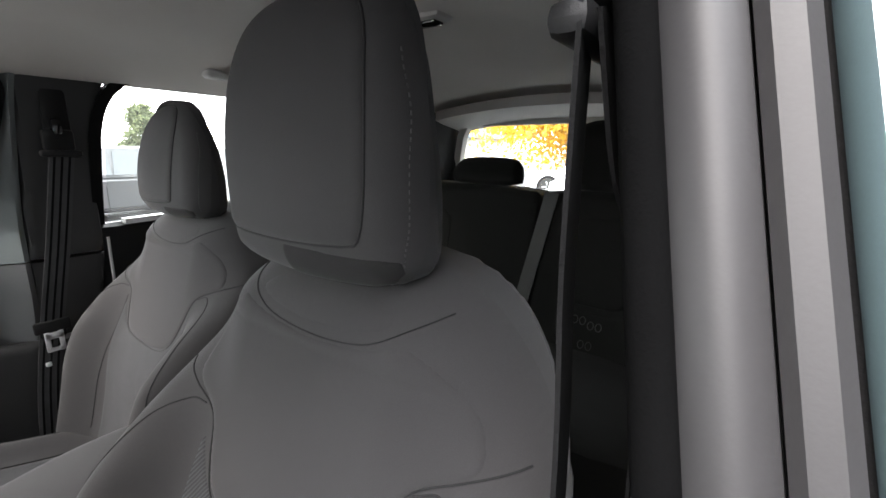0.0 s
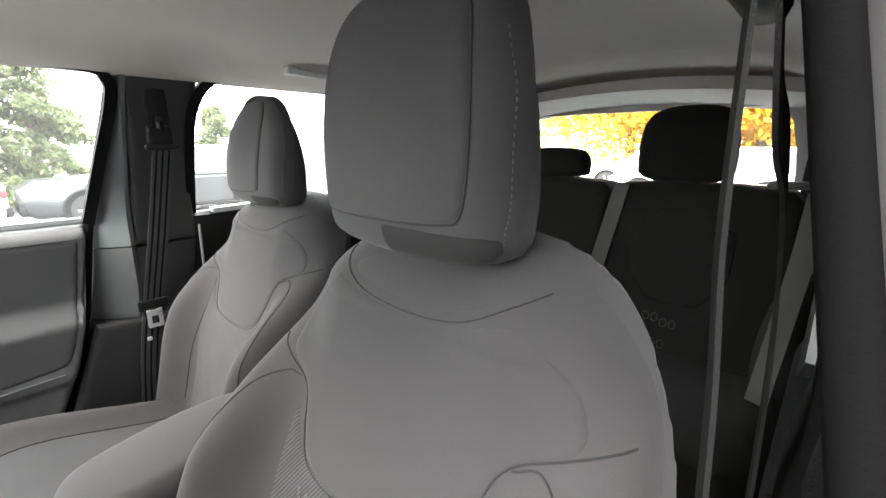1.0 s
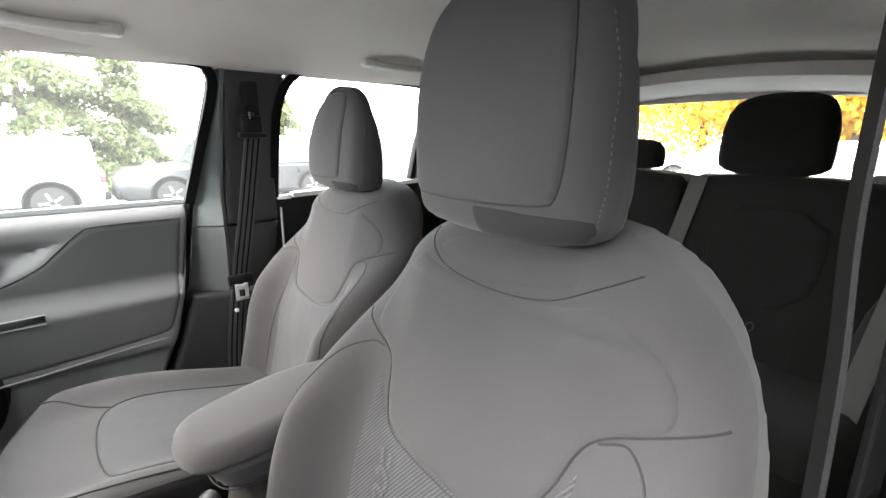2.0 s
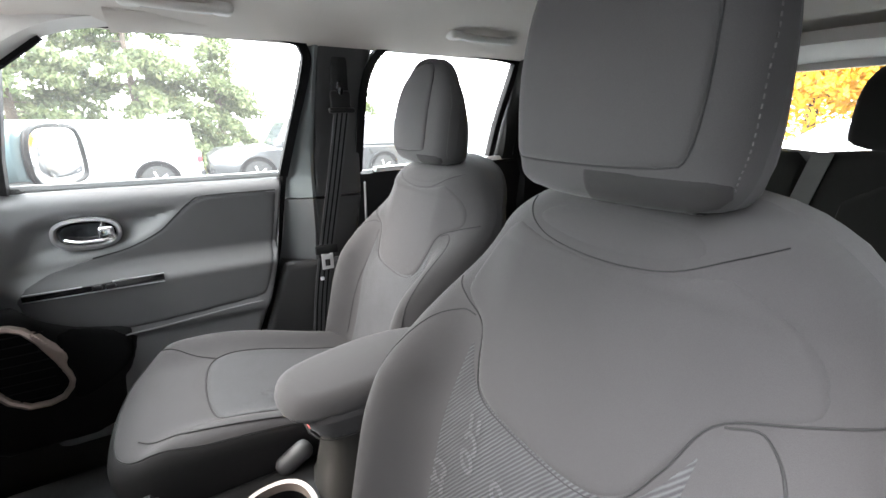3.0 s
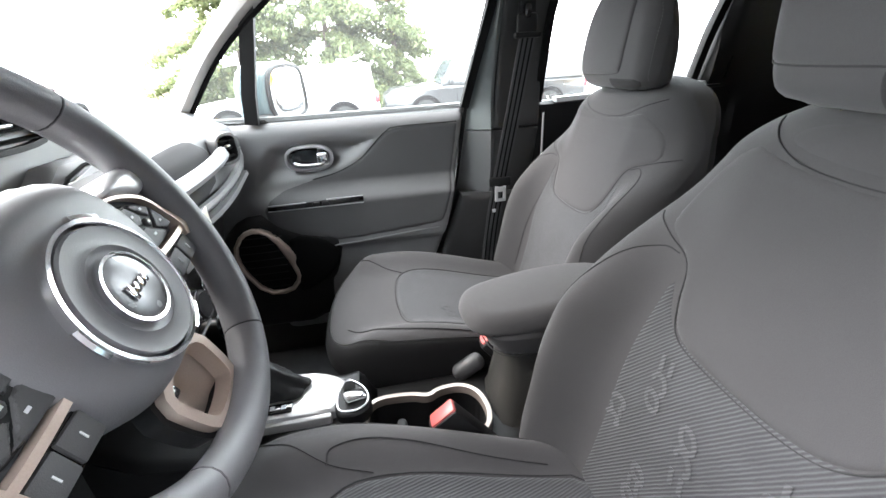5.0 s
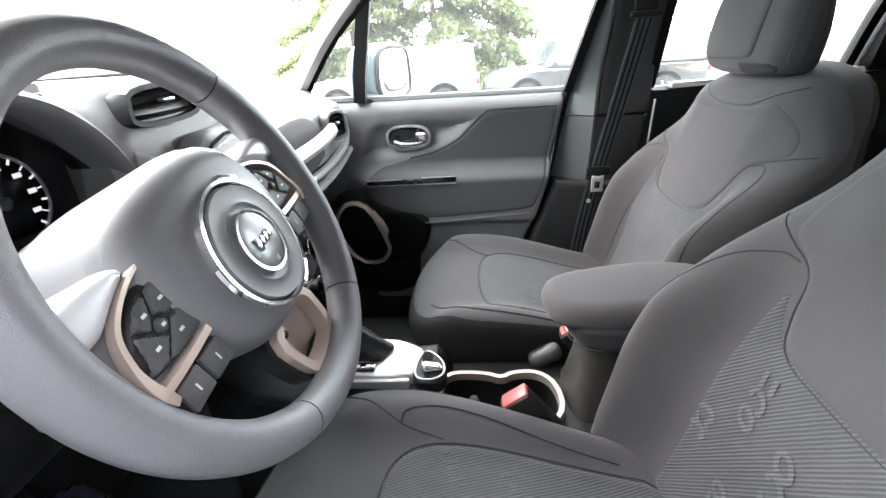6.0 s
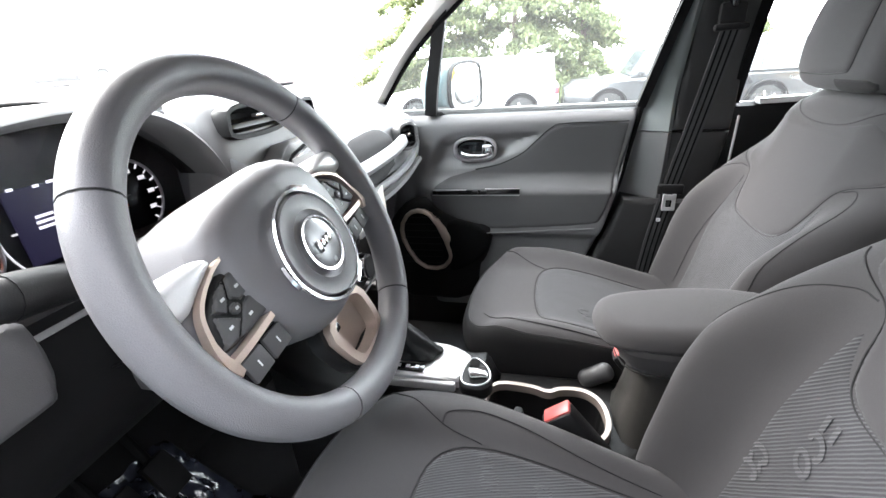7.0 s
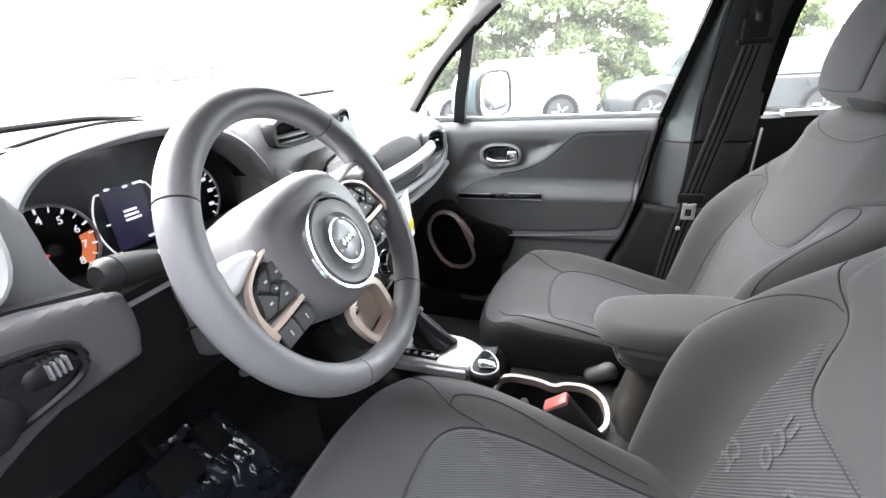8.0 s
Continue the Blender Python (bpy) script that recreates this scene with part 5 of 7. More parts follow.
part("cluster_hood", loft(rings, cap=False, close=False), PLASTIC_SOFT, dash, "hooded rim over the dials")
part("hood_lining", loft([[(a, 0.930, b) for a, b in c0 + (hl - c0) * 0.985], [(a, 0.872, b) for a, b in c0 + (hl - c0) * 0.985]], cap=False, close=False), PLASTIC_DARK, dash)
cluster = part("cluster_face", rbox((-0.31, 0.945, 1.15), (0.36, 0.02, 0.20), 0.006), DIAL, dash, "black instrument face")
FY = 0.933


def dial(cx, cz, r, lo, hi, n, numbers, red_from=None):
    P = lambda ang, rad, y=FY: np.array([cx + rad * math.cos(ang), y, cz + rad * math.sin(ang)])
    A = [radians(225 - 270 * k / n) for k in range(n + 1)]
    ringp = np.array([P(2 * math.pi * k / 48, r) for k in range(48)])
    part("dial_ring", tube(ringp, 0.0022, 6, close=True), SILVER, cluster)
    part("dial_disc", loft([[P(2 * math.pi * k / 40, r, FY + 0.002) for k in range(40)], [P(2 * math.pi * k / 40, r, FY + 0.008) for k in range(40)]]), DIAL, cluster)
    for k, a in enumerate(A):
        if lo <= k <= hi:
            part("dial_tick", tube(np.array([P(a, r * 0.84), P(a, r * 0.95)]), 0.0013 if k % 2 == 0 else 0.0008, 5), DIALWHITE, cluster)
    for k, s in numbers:
        a = A[k]
        q = P(a, r * 0.68)
        text("dial_number", s, 0.013, Matrix.Translation(q) @ pose(0, 0, 0, 90, 0, 0), DIALWHITE, cluster)
    if red_from is not None:
        arc = [radians(225 - 270 * u) for u in np.linspace(red_from, 1.0, 12)]
        part("redline", loft([[P(a, r * 0.62, FY + 0.001) for a in arc], [P(a, r * 0.93, FY + 0.001) for a in arc]], cap=False, close=False), DIALORANGE, cluster, "orange redline sector")
    a = radians(205)
    part("needle", tube(np.array([P(a, -0.006, FY - 0.003), P(a, r * 0.72, FY - 0.003)]), 0.0016, 6), DIALRED, cluster, "red needle")
    part("needle_cap", loft([[P(2 * math.pi * k / 20, 0.008, FY - 0.001) for k in range(20)], [P(2 * math.pi * k / 20, 0.007, FY - 0.006) for k in range(20)]]), PLASTIC_DARK, cluster)


dial(-0.435, 1.135, 0.052, 0, 16, 16, ((8, "4"), (10, "5"), (12, "6"), (14, "7"), (16, "8")), 0.80)
dial(-0.235, 1.135, 0.052, 0, 16, 16, ())
for k in (9, 11, 13, 15):
    a = radians(225 - 270 * k / 16)
    part("dial_bar", rbox((-0.235 + 0.037 * math.cos(a), FY, 1.135 + 0.037 * math.sin(a)), (0.009, 0.0015, 0.005), 0), DIALWHITE, cluster)
part("trip_screen", rbox((-0.335, FY, 1.142), (0.058, 0.003, 0.082), 0.002), SCREENBLUE, cluster, "dark blue trip display")
for dx, dz, w in ((0, 0.009, 0.018), (0, 0.003, 0.020), (0.001, -0.003, 0.022), (0.018, -0.034, 0.012), (-0.02, 0.042, 0.006), (0.004, 0.040, 0.006), (0.022, 0.041, 0.014)):
    part("screen_bar", rbox((-0.335 + dx, FY - 0.003, 1.142 + dz), (w, 0.001, 0.0028), 0), SCREENTEXT, cluster)
for sg, cx in ((1, -0.378), (-1, -0.292)):
    arc = np.array([(cx - sg * 0.012 * (1 - ((z - 1.14) / 0.04) ** 2) + sg * 0.008, FY, z) for z in np.linspace(1.10, 1.18, 12)])
    part("side_gauge", tube(arc, 0.0011, 5), DIALWHITE, cluster)
    for z in (1.10, 1.14, 1.18):
        part("gauge_mark", rbox((cx + sg * 0.012, FY, z), (0.006, 0.001, 0.002), 0), DIALWHITE, cluster)
lens = part("cluster_lens", rbox((-0.31, 0.915, 1.16), (0.33, 0.002, 0.16), 0, m=pose(0, 0, 0, 10, 0, 0)), LENS, cluster, "clear dial cover")
lens.visible_shadow = False


def vent(cx, cy, cz, w, h, yaw, name="vent", rim=PLASTIC):
    M = pose(cx, cy, cz, 0, 0, yaw)
    o = chaikin([(-w, -h), (w, -h), (w * 1.02, 0), (w * 0.92, h), (-w * 0.92, h), (-w * 1.02, 0)], 2)
    v = part(name, moved(sweep(np.array([(a, 0, b) for a, b in o]), [(-0.003, 0.006), (0.004, 0.006), (0.006, -0.012), (-0.003, -0.03)], up=(0, -1, 0), close=True), M), rim, dash, "framed air vent")
    part("vent_back", moved(panel(lambda a, b: np.stack([a, 0.012 + 0 * a, b], 1), o, 0.01, 0.001, 0.0, 0.005), M), RUBBER, v)
    for k in range(3):
        z = -h + 2 * h * (k + 0.75) / 3.5
        part("vent_slat", moved(rbox((0, 0.004, z), (2 * w * 0.94, 0.012, 0.0016), 0.0005, m=pose(0, 0, 0, 22, 0, 0)), M), RUBBER, v)
    part("vent_tab", moved(rbox((0.006, -0.002, h * 0.18), (w * 0.38, 0.010, 0.005), 0.002), M), SILVER, v)
    return v


# twin vents on the centre pod
pod_poly = chaikin([(-0.146, 1.04), (-0.146, 1.15), (-0.132, 1.225), (-0.10, 1.250), (0.14, 1.242), (0.18, 1.222), (0.20, 1.15), (0.20, 1.04)], 2)
part("centre_pod", shell(lambda a, b: np.stack([a, 0.858 + 0.10 * (b - 1.2) + 0.9 * np.clip(np.abs(a - 0.02) - 0.07, 0, 1) ** 2 + 0.5 * np.clip(b - 1.20, 0, 1), b], 1), lambda a, b: np.stack([a, 1.06 + 0 * a, b], 1), pod_poly, 0.010, (0, -1, 0), 0.018, 0.02), PLASTIC_SOFT, dash, "smooth centre pod round the air vents")
vent(-0.046, 0.853, 1.212, 0.070, 0.023, 0, rim=PLASTIC_DARK)
vent(0.124, 0.862, 1.205, 0.036, 0.021, 12, rim=PLASTIC_DARK)
# centre screen
bz = chaikin([(-0.085, 1.02), (-0.085, 1.165), (0.125, 1.165), (0.125, 1.02)], 1)
ctr = part("screen_bezel", shell(flat_y(0.803), lambda a, b: np.stack([a, 0.86 + 0 * a, b], 1), bz, 0.02, (0, -1, 0), 0.012), PLASTIC_SOFT, dash, "frame of the centre display")
part("bezel_trim", sweep(on(flat_y(0.800), chaikin([(-0.068, 1.03), (-0.068, 1.152), (0.108, 1.152), (0.108, 1.03)], 2)), [(-0.004, 0.003), (0.004, 0.003), (0.004, -0.003), (-0.004, -0.003)], up=(0, -1, 0), close=True), SILVER, ctr)
part("bezel_groove", tube(on(flat_y(0.8035), chaikin([(-0.080, 1.02), (-0.080, 1.160), (0.120, 1.160), (0.120, 1.02)], 2)), 0.0026, 6, close=True), RUBBER, ctr)
part("screen", rbox((0.02, 0.798, 1.10), (0.15, 0.004, 0.095), 0.002), LCD, ctr, "display with a pale reflection put into its colour")
stack = chaikin([(-0.09, 0.83), (-0.10, 0.94), (-0.095, 1.012), (0.155, 1.012), (0.168, 0.94), (0.15, 0.83)], 2)
part("climate_panel", shell(lambda a, b: np.stack([a, 0.762 - 0.15 * (b - 0.92), b], 1), lambda a, b: np.stack([a, 0.88 + 0 * a, b], 1), stack, 0.012, (0, -1, 0), 0.015), PLASTIC_DARK, dash)
for kx, kr in ((-0.050, 0.024), (0.038, 0.028), (0.122, 0.024)):
    knobm = pose(kx, 0.758, 0.908, 82, 0, 0)
    k = part("climate_knob", moved(loft([[(r * kr / 0.026 * math.cos(t), r * kr / 0.026 * math.sin(t), h) for t in np.arange(24) * math.pi / 12] for r, h in ((0.024, 0), (0.026, 0.004), (0.0235, 0.018), (0.020, 0.024))]), knobm), PLASTIC_DARK, dash, "ribbed climate knob")
    for hh, rr in ((0.003, 1.03), (0.020, 0.90)):
        part("knob_ring", moved(tube(np.array([(rr * kr * math.cos(t), rr * kr * math.sin(t), hh) for t in np.arange(30) * math.pi / 15]), 0.002, 6, close=True), knobm), CHROME, k)
    for t in range(9):
        a = t * 2 * math.pi / 9
        part("knob_rib", moved(rbox((0, 0, 0.012), (0.005, 0.004, 0.014), 0.001, m=pose(kr * 0.94 * math.cos(a), kr * 0.94 * math.sin(a), 0, 0, 0, math.degrees(a))), knobm), CHROME, k)
for x0, x1 in ((-0.085, -0.035), (-0.028, 0.028), (0.035, 0.09), (0.097, 0.148)):
    part("button", rbox(((x0 + x1) / 2, 0.750, 0.978), (x1 - x0, 0.016, 0.020), 0.006), SILVER, dash, "rounded silver climate button")
    part("button_print", rbox(((x0 + x1) / 2, 0.7415, 0.978), (0.012, 0.001, 0.003), 0), PLASTIC_DARK, dash)
part("stack_trim", tube(on(lambda a, b: np.stack([a, 0.758 - 0.15 * (b - 0.92), b], 1), stack), 0.003, 6, close=True), PLASTIC, dash)
# passenger side: recess, grab bar, trims and end vent
# darker panel lying on the pad, painting the shade inside an open tray
rec = chaikin([(0.20, 0.995), (0.20, 1.085), (0.225, 1.118), (0.42, 1.124), (0.475, 1.112), (0.495, 1.06), (0.49, 0.997)], 1)
part("tray_shade", panel(lambda a, b: np.stack([a, 0.822 + 0.9 * np.clip(b - 1.09, 0, 1), b], 1), rec, 0.008, 0.001, 0.001, 0.01, flip=False), TRAY, dash, "tray behind the grab bar, its shaded depth put into the colour")
bar = spline([(0.17, 0.826, 1.052), (0.25, 0.812, 1.056), (0.36, 0.803, 1.061), (0.45, 0.800, 1.067), (0.525, 0.803, 1.074)], 8)
part("grab_bar", sweep(bar, [(-0.010, 0.012), (0.0, 0.017), (0.010, 0.014), (0.016, -0.004), (0.010, -0.016), (-0.012, -0.012)], up=(0, 0, 1)), mat("grab_bar_silver", (0.27, 0.27, 0.275), 0.4, 0.2, var=0.06, size=6, grain=900, bump=0.04), dash, "pale silver grab bar")
vent(0.563, 0.803, 1.078, 0.038, 0.036, -20, rim=PLASTIC)
trim = spline([(0.17, 0.825, 0.995), (0.36, 0.812, 0.985), (0.52, 0.805, 0.992), (0.625, 0.80, 1.02), (0.645, 0.80, 1.06), (0.64, 0.805, 1.10)], 8)
part("lower_trim", sweep(trim, [(-0.010, 0.008), (0.006, 0.010), (0.010, 0.0), (0.006, -0.008), (-0.010, -0.008)], up=(0, 0, 1)), GREYTRIM, dash, "satin grey lower trim")
trim2 = spline([(0.17, 0.835, 0.962), (0.36, 0.820, 0.952), (0.52, 0.812, 0.960), (0.655, 0.80, 0.995)], 8)
part("glovebox_lip", sweep(trim2, [(-0.012, 0.006), (0.010, 0.006), (0.012, -0.005), (-0.012, -0.007)], up=(0, 0, 1)), GREYTRIM, dash)
part("glovebox", shell(lambda a, b: np.stack([a, 0.86 + 0.25 * (0.94 - b), b], 1), lambda a, b: np.stack([a, 1.05 + 0 * a, b], 1), chaikin([(0.17, 0.74), (0.17, 0.935), (0.64, 0.945), (0.64, 0.74)], 1), 0.02, (0, -1, 0), 0.02), PLASTIC_DARK, dash)
# driver's end vent ring, switch panel and knee panel
ev = chaikin([(-0.675, 1.150), (-0.575, 1.150), (-0.546, 1.170), (-0.544, 1.225), (-0.575, 1.248), (-0.675, 1.250)], 2)
end_vent = part("end_vent_ring", sweep(np.array([(x, 0.785, z) for x, z in ev]), [(-0.007, 0.004), (0.004, 0.006), (0.010, 0.0), (0.010, -0.016), (-0.007, -0.016)], up=(0, -1, 0), close=True), RINGSILVER, dash, "pale silver vent ring")
part("vent_back", panel(flat_y(0.798), ev, 0.01, 0.001, 0.0, 0.01), RUBBER, end_vent)
for k in range(4):
    part("vent_slat", rbox((-0.61, 0.790, 1.170 + 0.02 * k), (0.125, 0.012, 0.003), 0.001), PLASTIC_DARK, end_vent)
knee = chaikin([(-0.69, 1.02), (-0.69, 1.155), (-0.66, 1.155), (-0.57, 1.148), (-0.49, 1.126), (-0.480, 1.122), (-0.474, 1.116), (-0.470, 1.08), (-0.474, 1.048), (-0.484, 1.044), (-0.53, 1.046), (-0.57, 1.048), (-0.64, 1.02)], 1)
part("knee_panel", shell(lambda a, b: np.stack([a, 0.772 + 0.10 * (1.10 - b) - 0.016 * smooth01((-0.45 - a) / 0.2), b], 1), lambda a, b: np.stack([a, 0.95 + 0 * a, b], 1), knee, 0.005, (0, -1, 0), 0.008), KNEE, dash, "dark knee panel beside the column")
# dark sheet added over the dial well's floor in place of shade
floor_line = [(-0.488, 0.826), (-0.128, 0.826), (-0.128, 0.935), (-0.488, 0.935)]
part("cluster_floor_shade", shell(flat_z(1.0965), flat_z(1.080), floor_line, 0.03, (0, 0, 1), 0.003), PLASTIC_DARK, dash)
lip = spline([(-0.690, 0.789, 1.156), (-0.60, 0.785, 1.150), (-0.53, 0.783, 1.136), (-0.478, 0.787, 1.123)], 8)
part("fascia_gap", tube(lip, 0.0040, 6), RUBBER, dash, "dark joint above the knee panel")
part("lower_fascia", shell(lambda a, b: np.stack([a, 0.800 + 0.25 * (1.18 - b), b], 1), lambda a, b: np.stack([a, 0.92 + 0 * a, b], 1), chaikin([(-0.685, 1.10), (-0.685, 1.255), (-0.545, 1.255), (-0.510, 1.225), (-0.500, 1.16), (-0.484, 1.125), (-0.465, 1.10)], 1), 0.008, (0, -1, 0), 0.010), PLASTIC_SOFT, dash, "grey fascia between the end vent and the dials")
sw = thing("light_switch", (-0.57, 0.74, 1.0), "black headlamp switch panel with a ribbed thumbwheel on the dash", "light switch")
swp = chaikin([(-0.66, 1.062), (-0.66, 1.135), (-0.60, 1.131), (-0.545, 1.118), (-0.536, 1.092), (-0.552, 1.074)], 2)
swF = lambda a, b: np.stack([a, 0.752 + 0.10 * (1.10 - b), b], 1)
part("switch_plate", panel(swF, swp, 0.006, 0.006, 0.002, 0.006), GLOSS, sw)
part("plate_rim", tube(on(swF, swp) - np.array([0, 0.005, 0]), 0.0035, 6, close=True), PLASTIC_DARK, sw)
part("wheel_recess", panel(swF, oval(-0.566, 1.101, 0.020, 0.013, 30), 0.004, 0.009, 0.0, 0.008), PLASTIC_DARK, sw)
for k in range(4):
    part("thumbwheel_rib", rbox((-0.567 + 0.0042 * k, 0.742, 1.102), (0.0022, 0.008, 0.014), 0.0008), SILVER, sw)
part("rotary_knob", loft([[(-0.618 + r * math.cos(t), y, 1.094 + r * math.sin(t)) for t in np.arange(28) * math.pi / 14] for r, y in ((0.024, 0.752), (0.025, 0.742), (0.022, 0.728), (0.016, 0.725))]), PLASTIC_DARK, sw, "round headlamp knob")
# dash-edge line near the glass and cowl
part("cowl_line", tube(np.array([(x, 1.20, 1.254 - 0.012 * float(smooth01((x + 0.18) / 0.12))) for x in np.linspace(-0.66, 0.66, 40)]), 0.005, 6), RUBBER, dash, "black line along the foot of the windscreen")
hood_back = c0 + (hl - c0) * (1 + 0.0165 / np.linalg.norm(hl - c0, axis=1)[:, None])
part("hood_seam", tube(np.array([(a, 0.945, b) for a, b in hood_back]), 0.0022, 6), SEAM, dash)

# ---- steering column and wheel ----
WC = np.array([-0.318, 0.647, 1.124])
TILT = 0.425
WU, WN = np.array([0, math.sin(TILT), math.cos(TILT)]), np.array([0, -math.cos(TILT), math.sin(TILT)])
CM = Matrix(((1, 0, 0, WC[0]), (0, WU[1], WN[1], WC[1]), (0, WU[2], WN[2], WC[2]), (0, 0, 0, 1)))
WM = CM @ pose(0, 0, 0, 0, 0, 7.5)  # turned a little to the left
wheel = thing("steering_wheel", tuple(WC), "grey leather steering wheel with bronze trim and round chrome badge", "steering wheel")


def W(shape):
    return moved(shape, WM)


def arc_rim(a0, a1, n, R=0.1695, r=0.0180):
    ang = np.linspace(radians(a0), radians(a1), n)
    rings = []
    for a in ang:
        d = np.array([math.cos(a), math.sin(a), 0])
        rings.append([d * (R + r * 0.98 * math.cos(p)) + np.array([0, 0, r * 1.12 * math.sin(p)]) for p in np.arange(16) * math.pi / 8])
    return rings


cuts = [40, 140, 238, 302]
for i, a in enumerate(cuts):
    b = cuts[(i + 1) % 4] + (360 if i == 3 else 0)
    part("rim", W(loft(arc_rim(a + 0.35, b - 0.35, 40))), LEATHER, wheel, "grey leather rim section")
for a in cuts:
    part("rim_joint", W(loft(arc_rim(a - 0.5, a + 0.5, 3, r=0.0172))), SEAM, wheel)


def disc(prof, cx=0.0, cy=0.0, n=48, ex=1.0, ey=1.0):
    return loft([[(cx + ex * r * math.cos(t), cy + ey * r * math.sin(t), z) for t in np.arange(n) * 2 * math.pi / n] for r, z in prof])


hub_out = chaikin([(-0.068, 0.078), (0.068, 0.078), (0.106, 0.034), (0.098, -0.030), (0.064, -0.083), (0.0, -0.096), (-0.064, -0.083), (-0.098, -0.030), (-0.106, 0.034)], 3)
hub_f = lambda a, b: np.stack([a, b, 0.022 - 1.6 * (a ** 2 + (b + 0.01) ** 2)], 1)
hub_r = lambda a, b: np.stack([a * 1.02, b * 1.0, -0.095 + 0 * a], 1)
hub = part("airbag_cover", W(shell(hub_f, hub_r, hub_out, 0.005, (0, 0, 1), 0.022, 0.01)), HUB, wheel, "smooth grey airbag cover")
part("badge_ring", W(disc([(0.052, 0.016), (0.056, 0.0235), (0.059, 0.0235), (0.060, 0.016)], 0, -0.017)), CHROME, hub, "chrome ring round the badge")
part("badge_dish", W(disc([(0.053, 0.0215), (0.052, 0.0245), (0.042, 0.0222), (0.036, 0.0245), (0.033, 0.0225), (0.028, 0.0225)], 0, -0.017)), HUB, hub)
for a in (65, 180, 295):
    an = np.radians(np.linspace(a - 12, a + 12, 8))
    part("ring_clip", W(tube(np.array([(0.0605 * math.cos(t), -0.017 + 0.0605 * math.sin(t), 0.021) for t in an]), 0.003, 6)), CHROME, hub)
part("badge_rim", W(disc([(0.0255, 0.023), (0.0265, 0.0275), (0.0290, 0.0275), (0.0300, 0.022)], 0, -0.017)), CHROME, hub)
badge = part("badge", W(disc([(0.0265, 0.024), (0.0260, 0.0262), (0.02, 0.0272)], 0, -0.017)), ENAMEL, hub, "silver round badge")
for k in range(4):
    part("badge_bar", W(rbox((-0.0105 + 0.007 * k, -0.017, 0.0285), (0.005, 0.008 if k else 0.012, 0.002), 0.0006)), CHROME, badge)
part("column_ring", W(disc([(0.062, -0.115), (0.075, -0.085), (0.075, -0.078), (0.06, -0.07)], 0, -0.01)), PLASTIC, wheel)
for sg in (1, -1):
    flat0 = lambda a, b: np.stack([a, b, 0 * a], 1)
    sp = shell(lambda a, b: np.stack([a, b, -0.005 + 0 * a], 1), lambda a, b: np.stack([a, b, -0.036 + 0 * a], 1),
               chaikin([(sg * 0.080, 0.032), (sg * 0.110, 0.034), (sg * 0.158, 0.030), (sg * 0.166, 0.0), (sg * 0.162, -0.035), (sg * 0.142, -0.058), (sg * 0.080, -0.058)], 2), 0.005, (0, 0, 1), 0.010)
    spoke = part("side_spoke", W(sp), HUB, wheel, "grey spoke with bright trim")
    lobe = chaikin([(sg * 0.088, 0.036), (sg * 0.113, 0.047), (sg * 0.150, 0.046), (sg * 0.164, 0.034), (sg * 0.163, 0.018), (sg * 0.146, 0.016), (sg * 0.136, 0.016), (sg * 0.120, 0.024)], 2)
    part("silver_lobe", W(shell(lambda a, b: np.stack([a, b, 0.006 + 0.06 * (b - 0.02)], 1), lambda a, b: np.stack([a, b, -0.042 + 0 * a], 1), lobe, 0.003, (0, 0, 1), 0.010)), RINGSILVER, spoke, "satin silver spoke cover")
    pod = chaikin([(sg * 0.082, 0.028), (sg * 0.112, 0.020), (sg * 0.136, 0.006), (sg * 0.1425, -0.022), (sg * 0.118, -0.026), (sg * 0.080, -0.026)], 2)
    part("button_pod", W(panel(flat0, pod, 0.004, 0.003, 0.004, 0.005)), PLASTIC_DARK, spoke, "black button pod")
    strip = spline([(sg * 0.082, 0.034), (sg * 0.108, 0.027), (sg * 0.132, 0.013), (sg * 0.143, -0.008), (sg * 0.1465, -0.026), (sg * 0.143, -0.040)], 8)
    part("pod_trim", W(sweep(np.array([(a, b, 0.002) for a, b in strip]), [(-0.0026, 0.004), (0.0026, 0.004), (0.0036, -0.006), (-0.0036, -0.006)], up=(0, 0, 1), scale=list(np.interp(np.linspace(0, 1, 41), [0, 0.6, 0.85, 1], [0.5, 0.8, 1.7, 1.1])))), COPPER, spoke, "bronze pod surround")
    part("pod_divider", W(sweep(np.array([(a, b, 0.003) for a, b in spline([(sg * 0.145, -0.030), (sg * 0.128, -0.0305), (sg * 0.105, -0.030), (sg * 0.086, -0.029)], 6)]), [(-0.0028, 0.003), (0.0028, 0.003), (0.004, -0.005), (-0.004, -0.005)], up=(0, 0, 1))), COPPER, spoke)
    pc = np.array([sg * 0.1085, -0.003])
    corners = [np.array(q) for q in ((sg * 0.084, 0.024), (sg * 0.113, 0.0165), (sg * 0.134, 0.003), (sg * 0.139, -0.021), (sg * 0.112, -0.0245), (sg * 0.082, -0.0245))]
    mids = [(corners[0] + corners[1]) / 2, (corners[1] + corners[2]) / 2 * 0.5 + corners[2] * 0.5, (corners[3] + corners[4]) / 2, (corners[5] + corners[0]) / 2]
    for quad in ((corners[0], mids[0], pc + [0, 0.008], pc - [sg * 0.009, 0], mids[3]), (mids[0], corners[1], mids[1], pc + [sg * 0.009, 0], pc + [0, 0.008]),
                 (mids[1], corners[3], mids[2], pc - [0, 0.008], pc + [sg * 0.009, 0]), (mids[2], corners[4], corners[5], mids[3], pc - [sg * 0.009, 0], pc - [0, 0.008])):
        q = np.array(quad)
        mid = q.mean(0)
        poly = mid + (q - mid) * 0.95
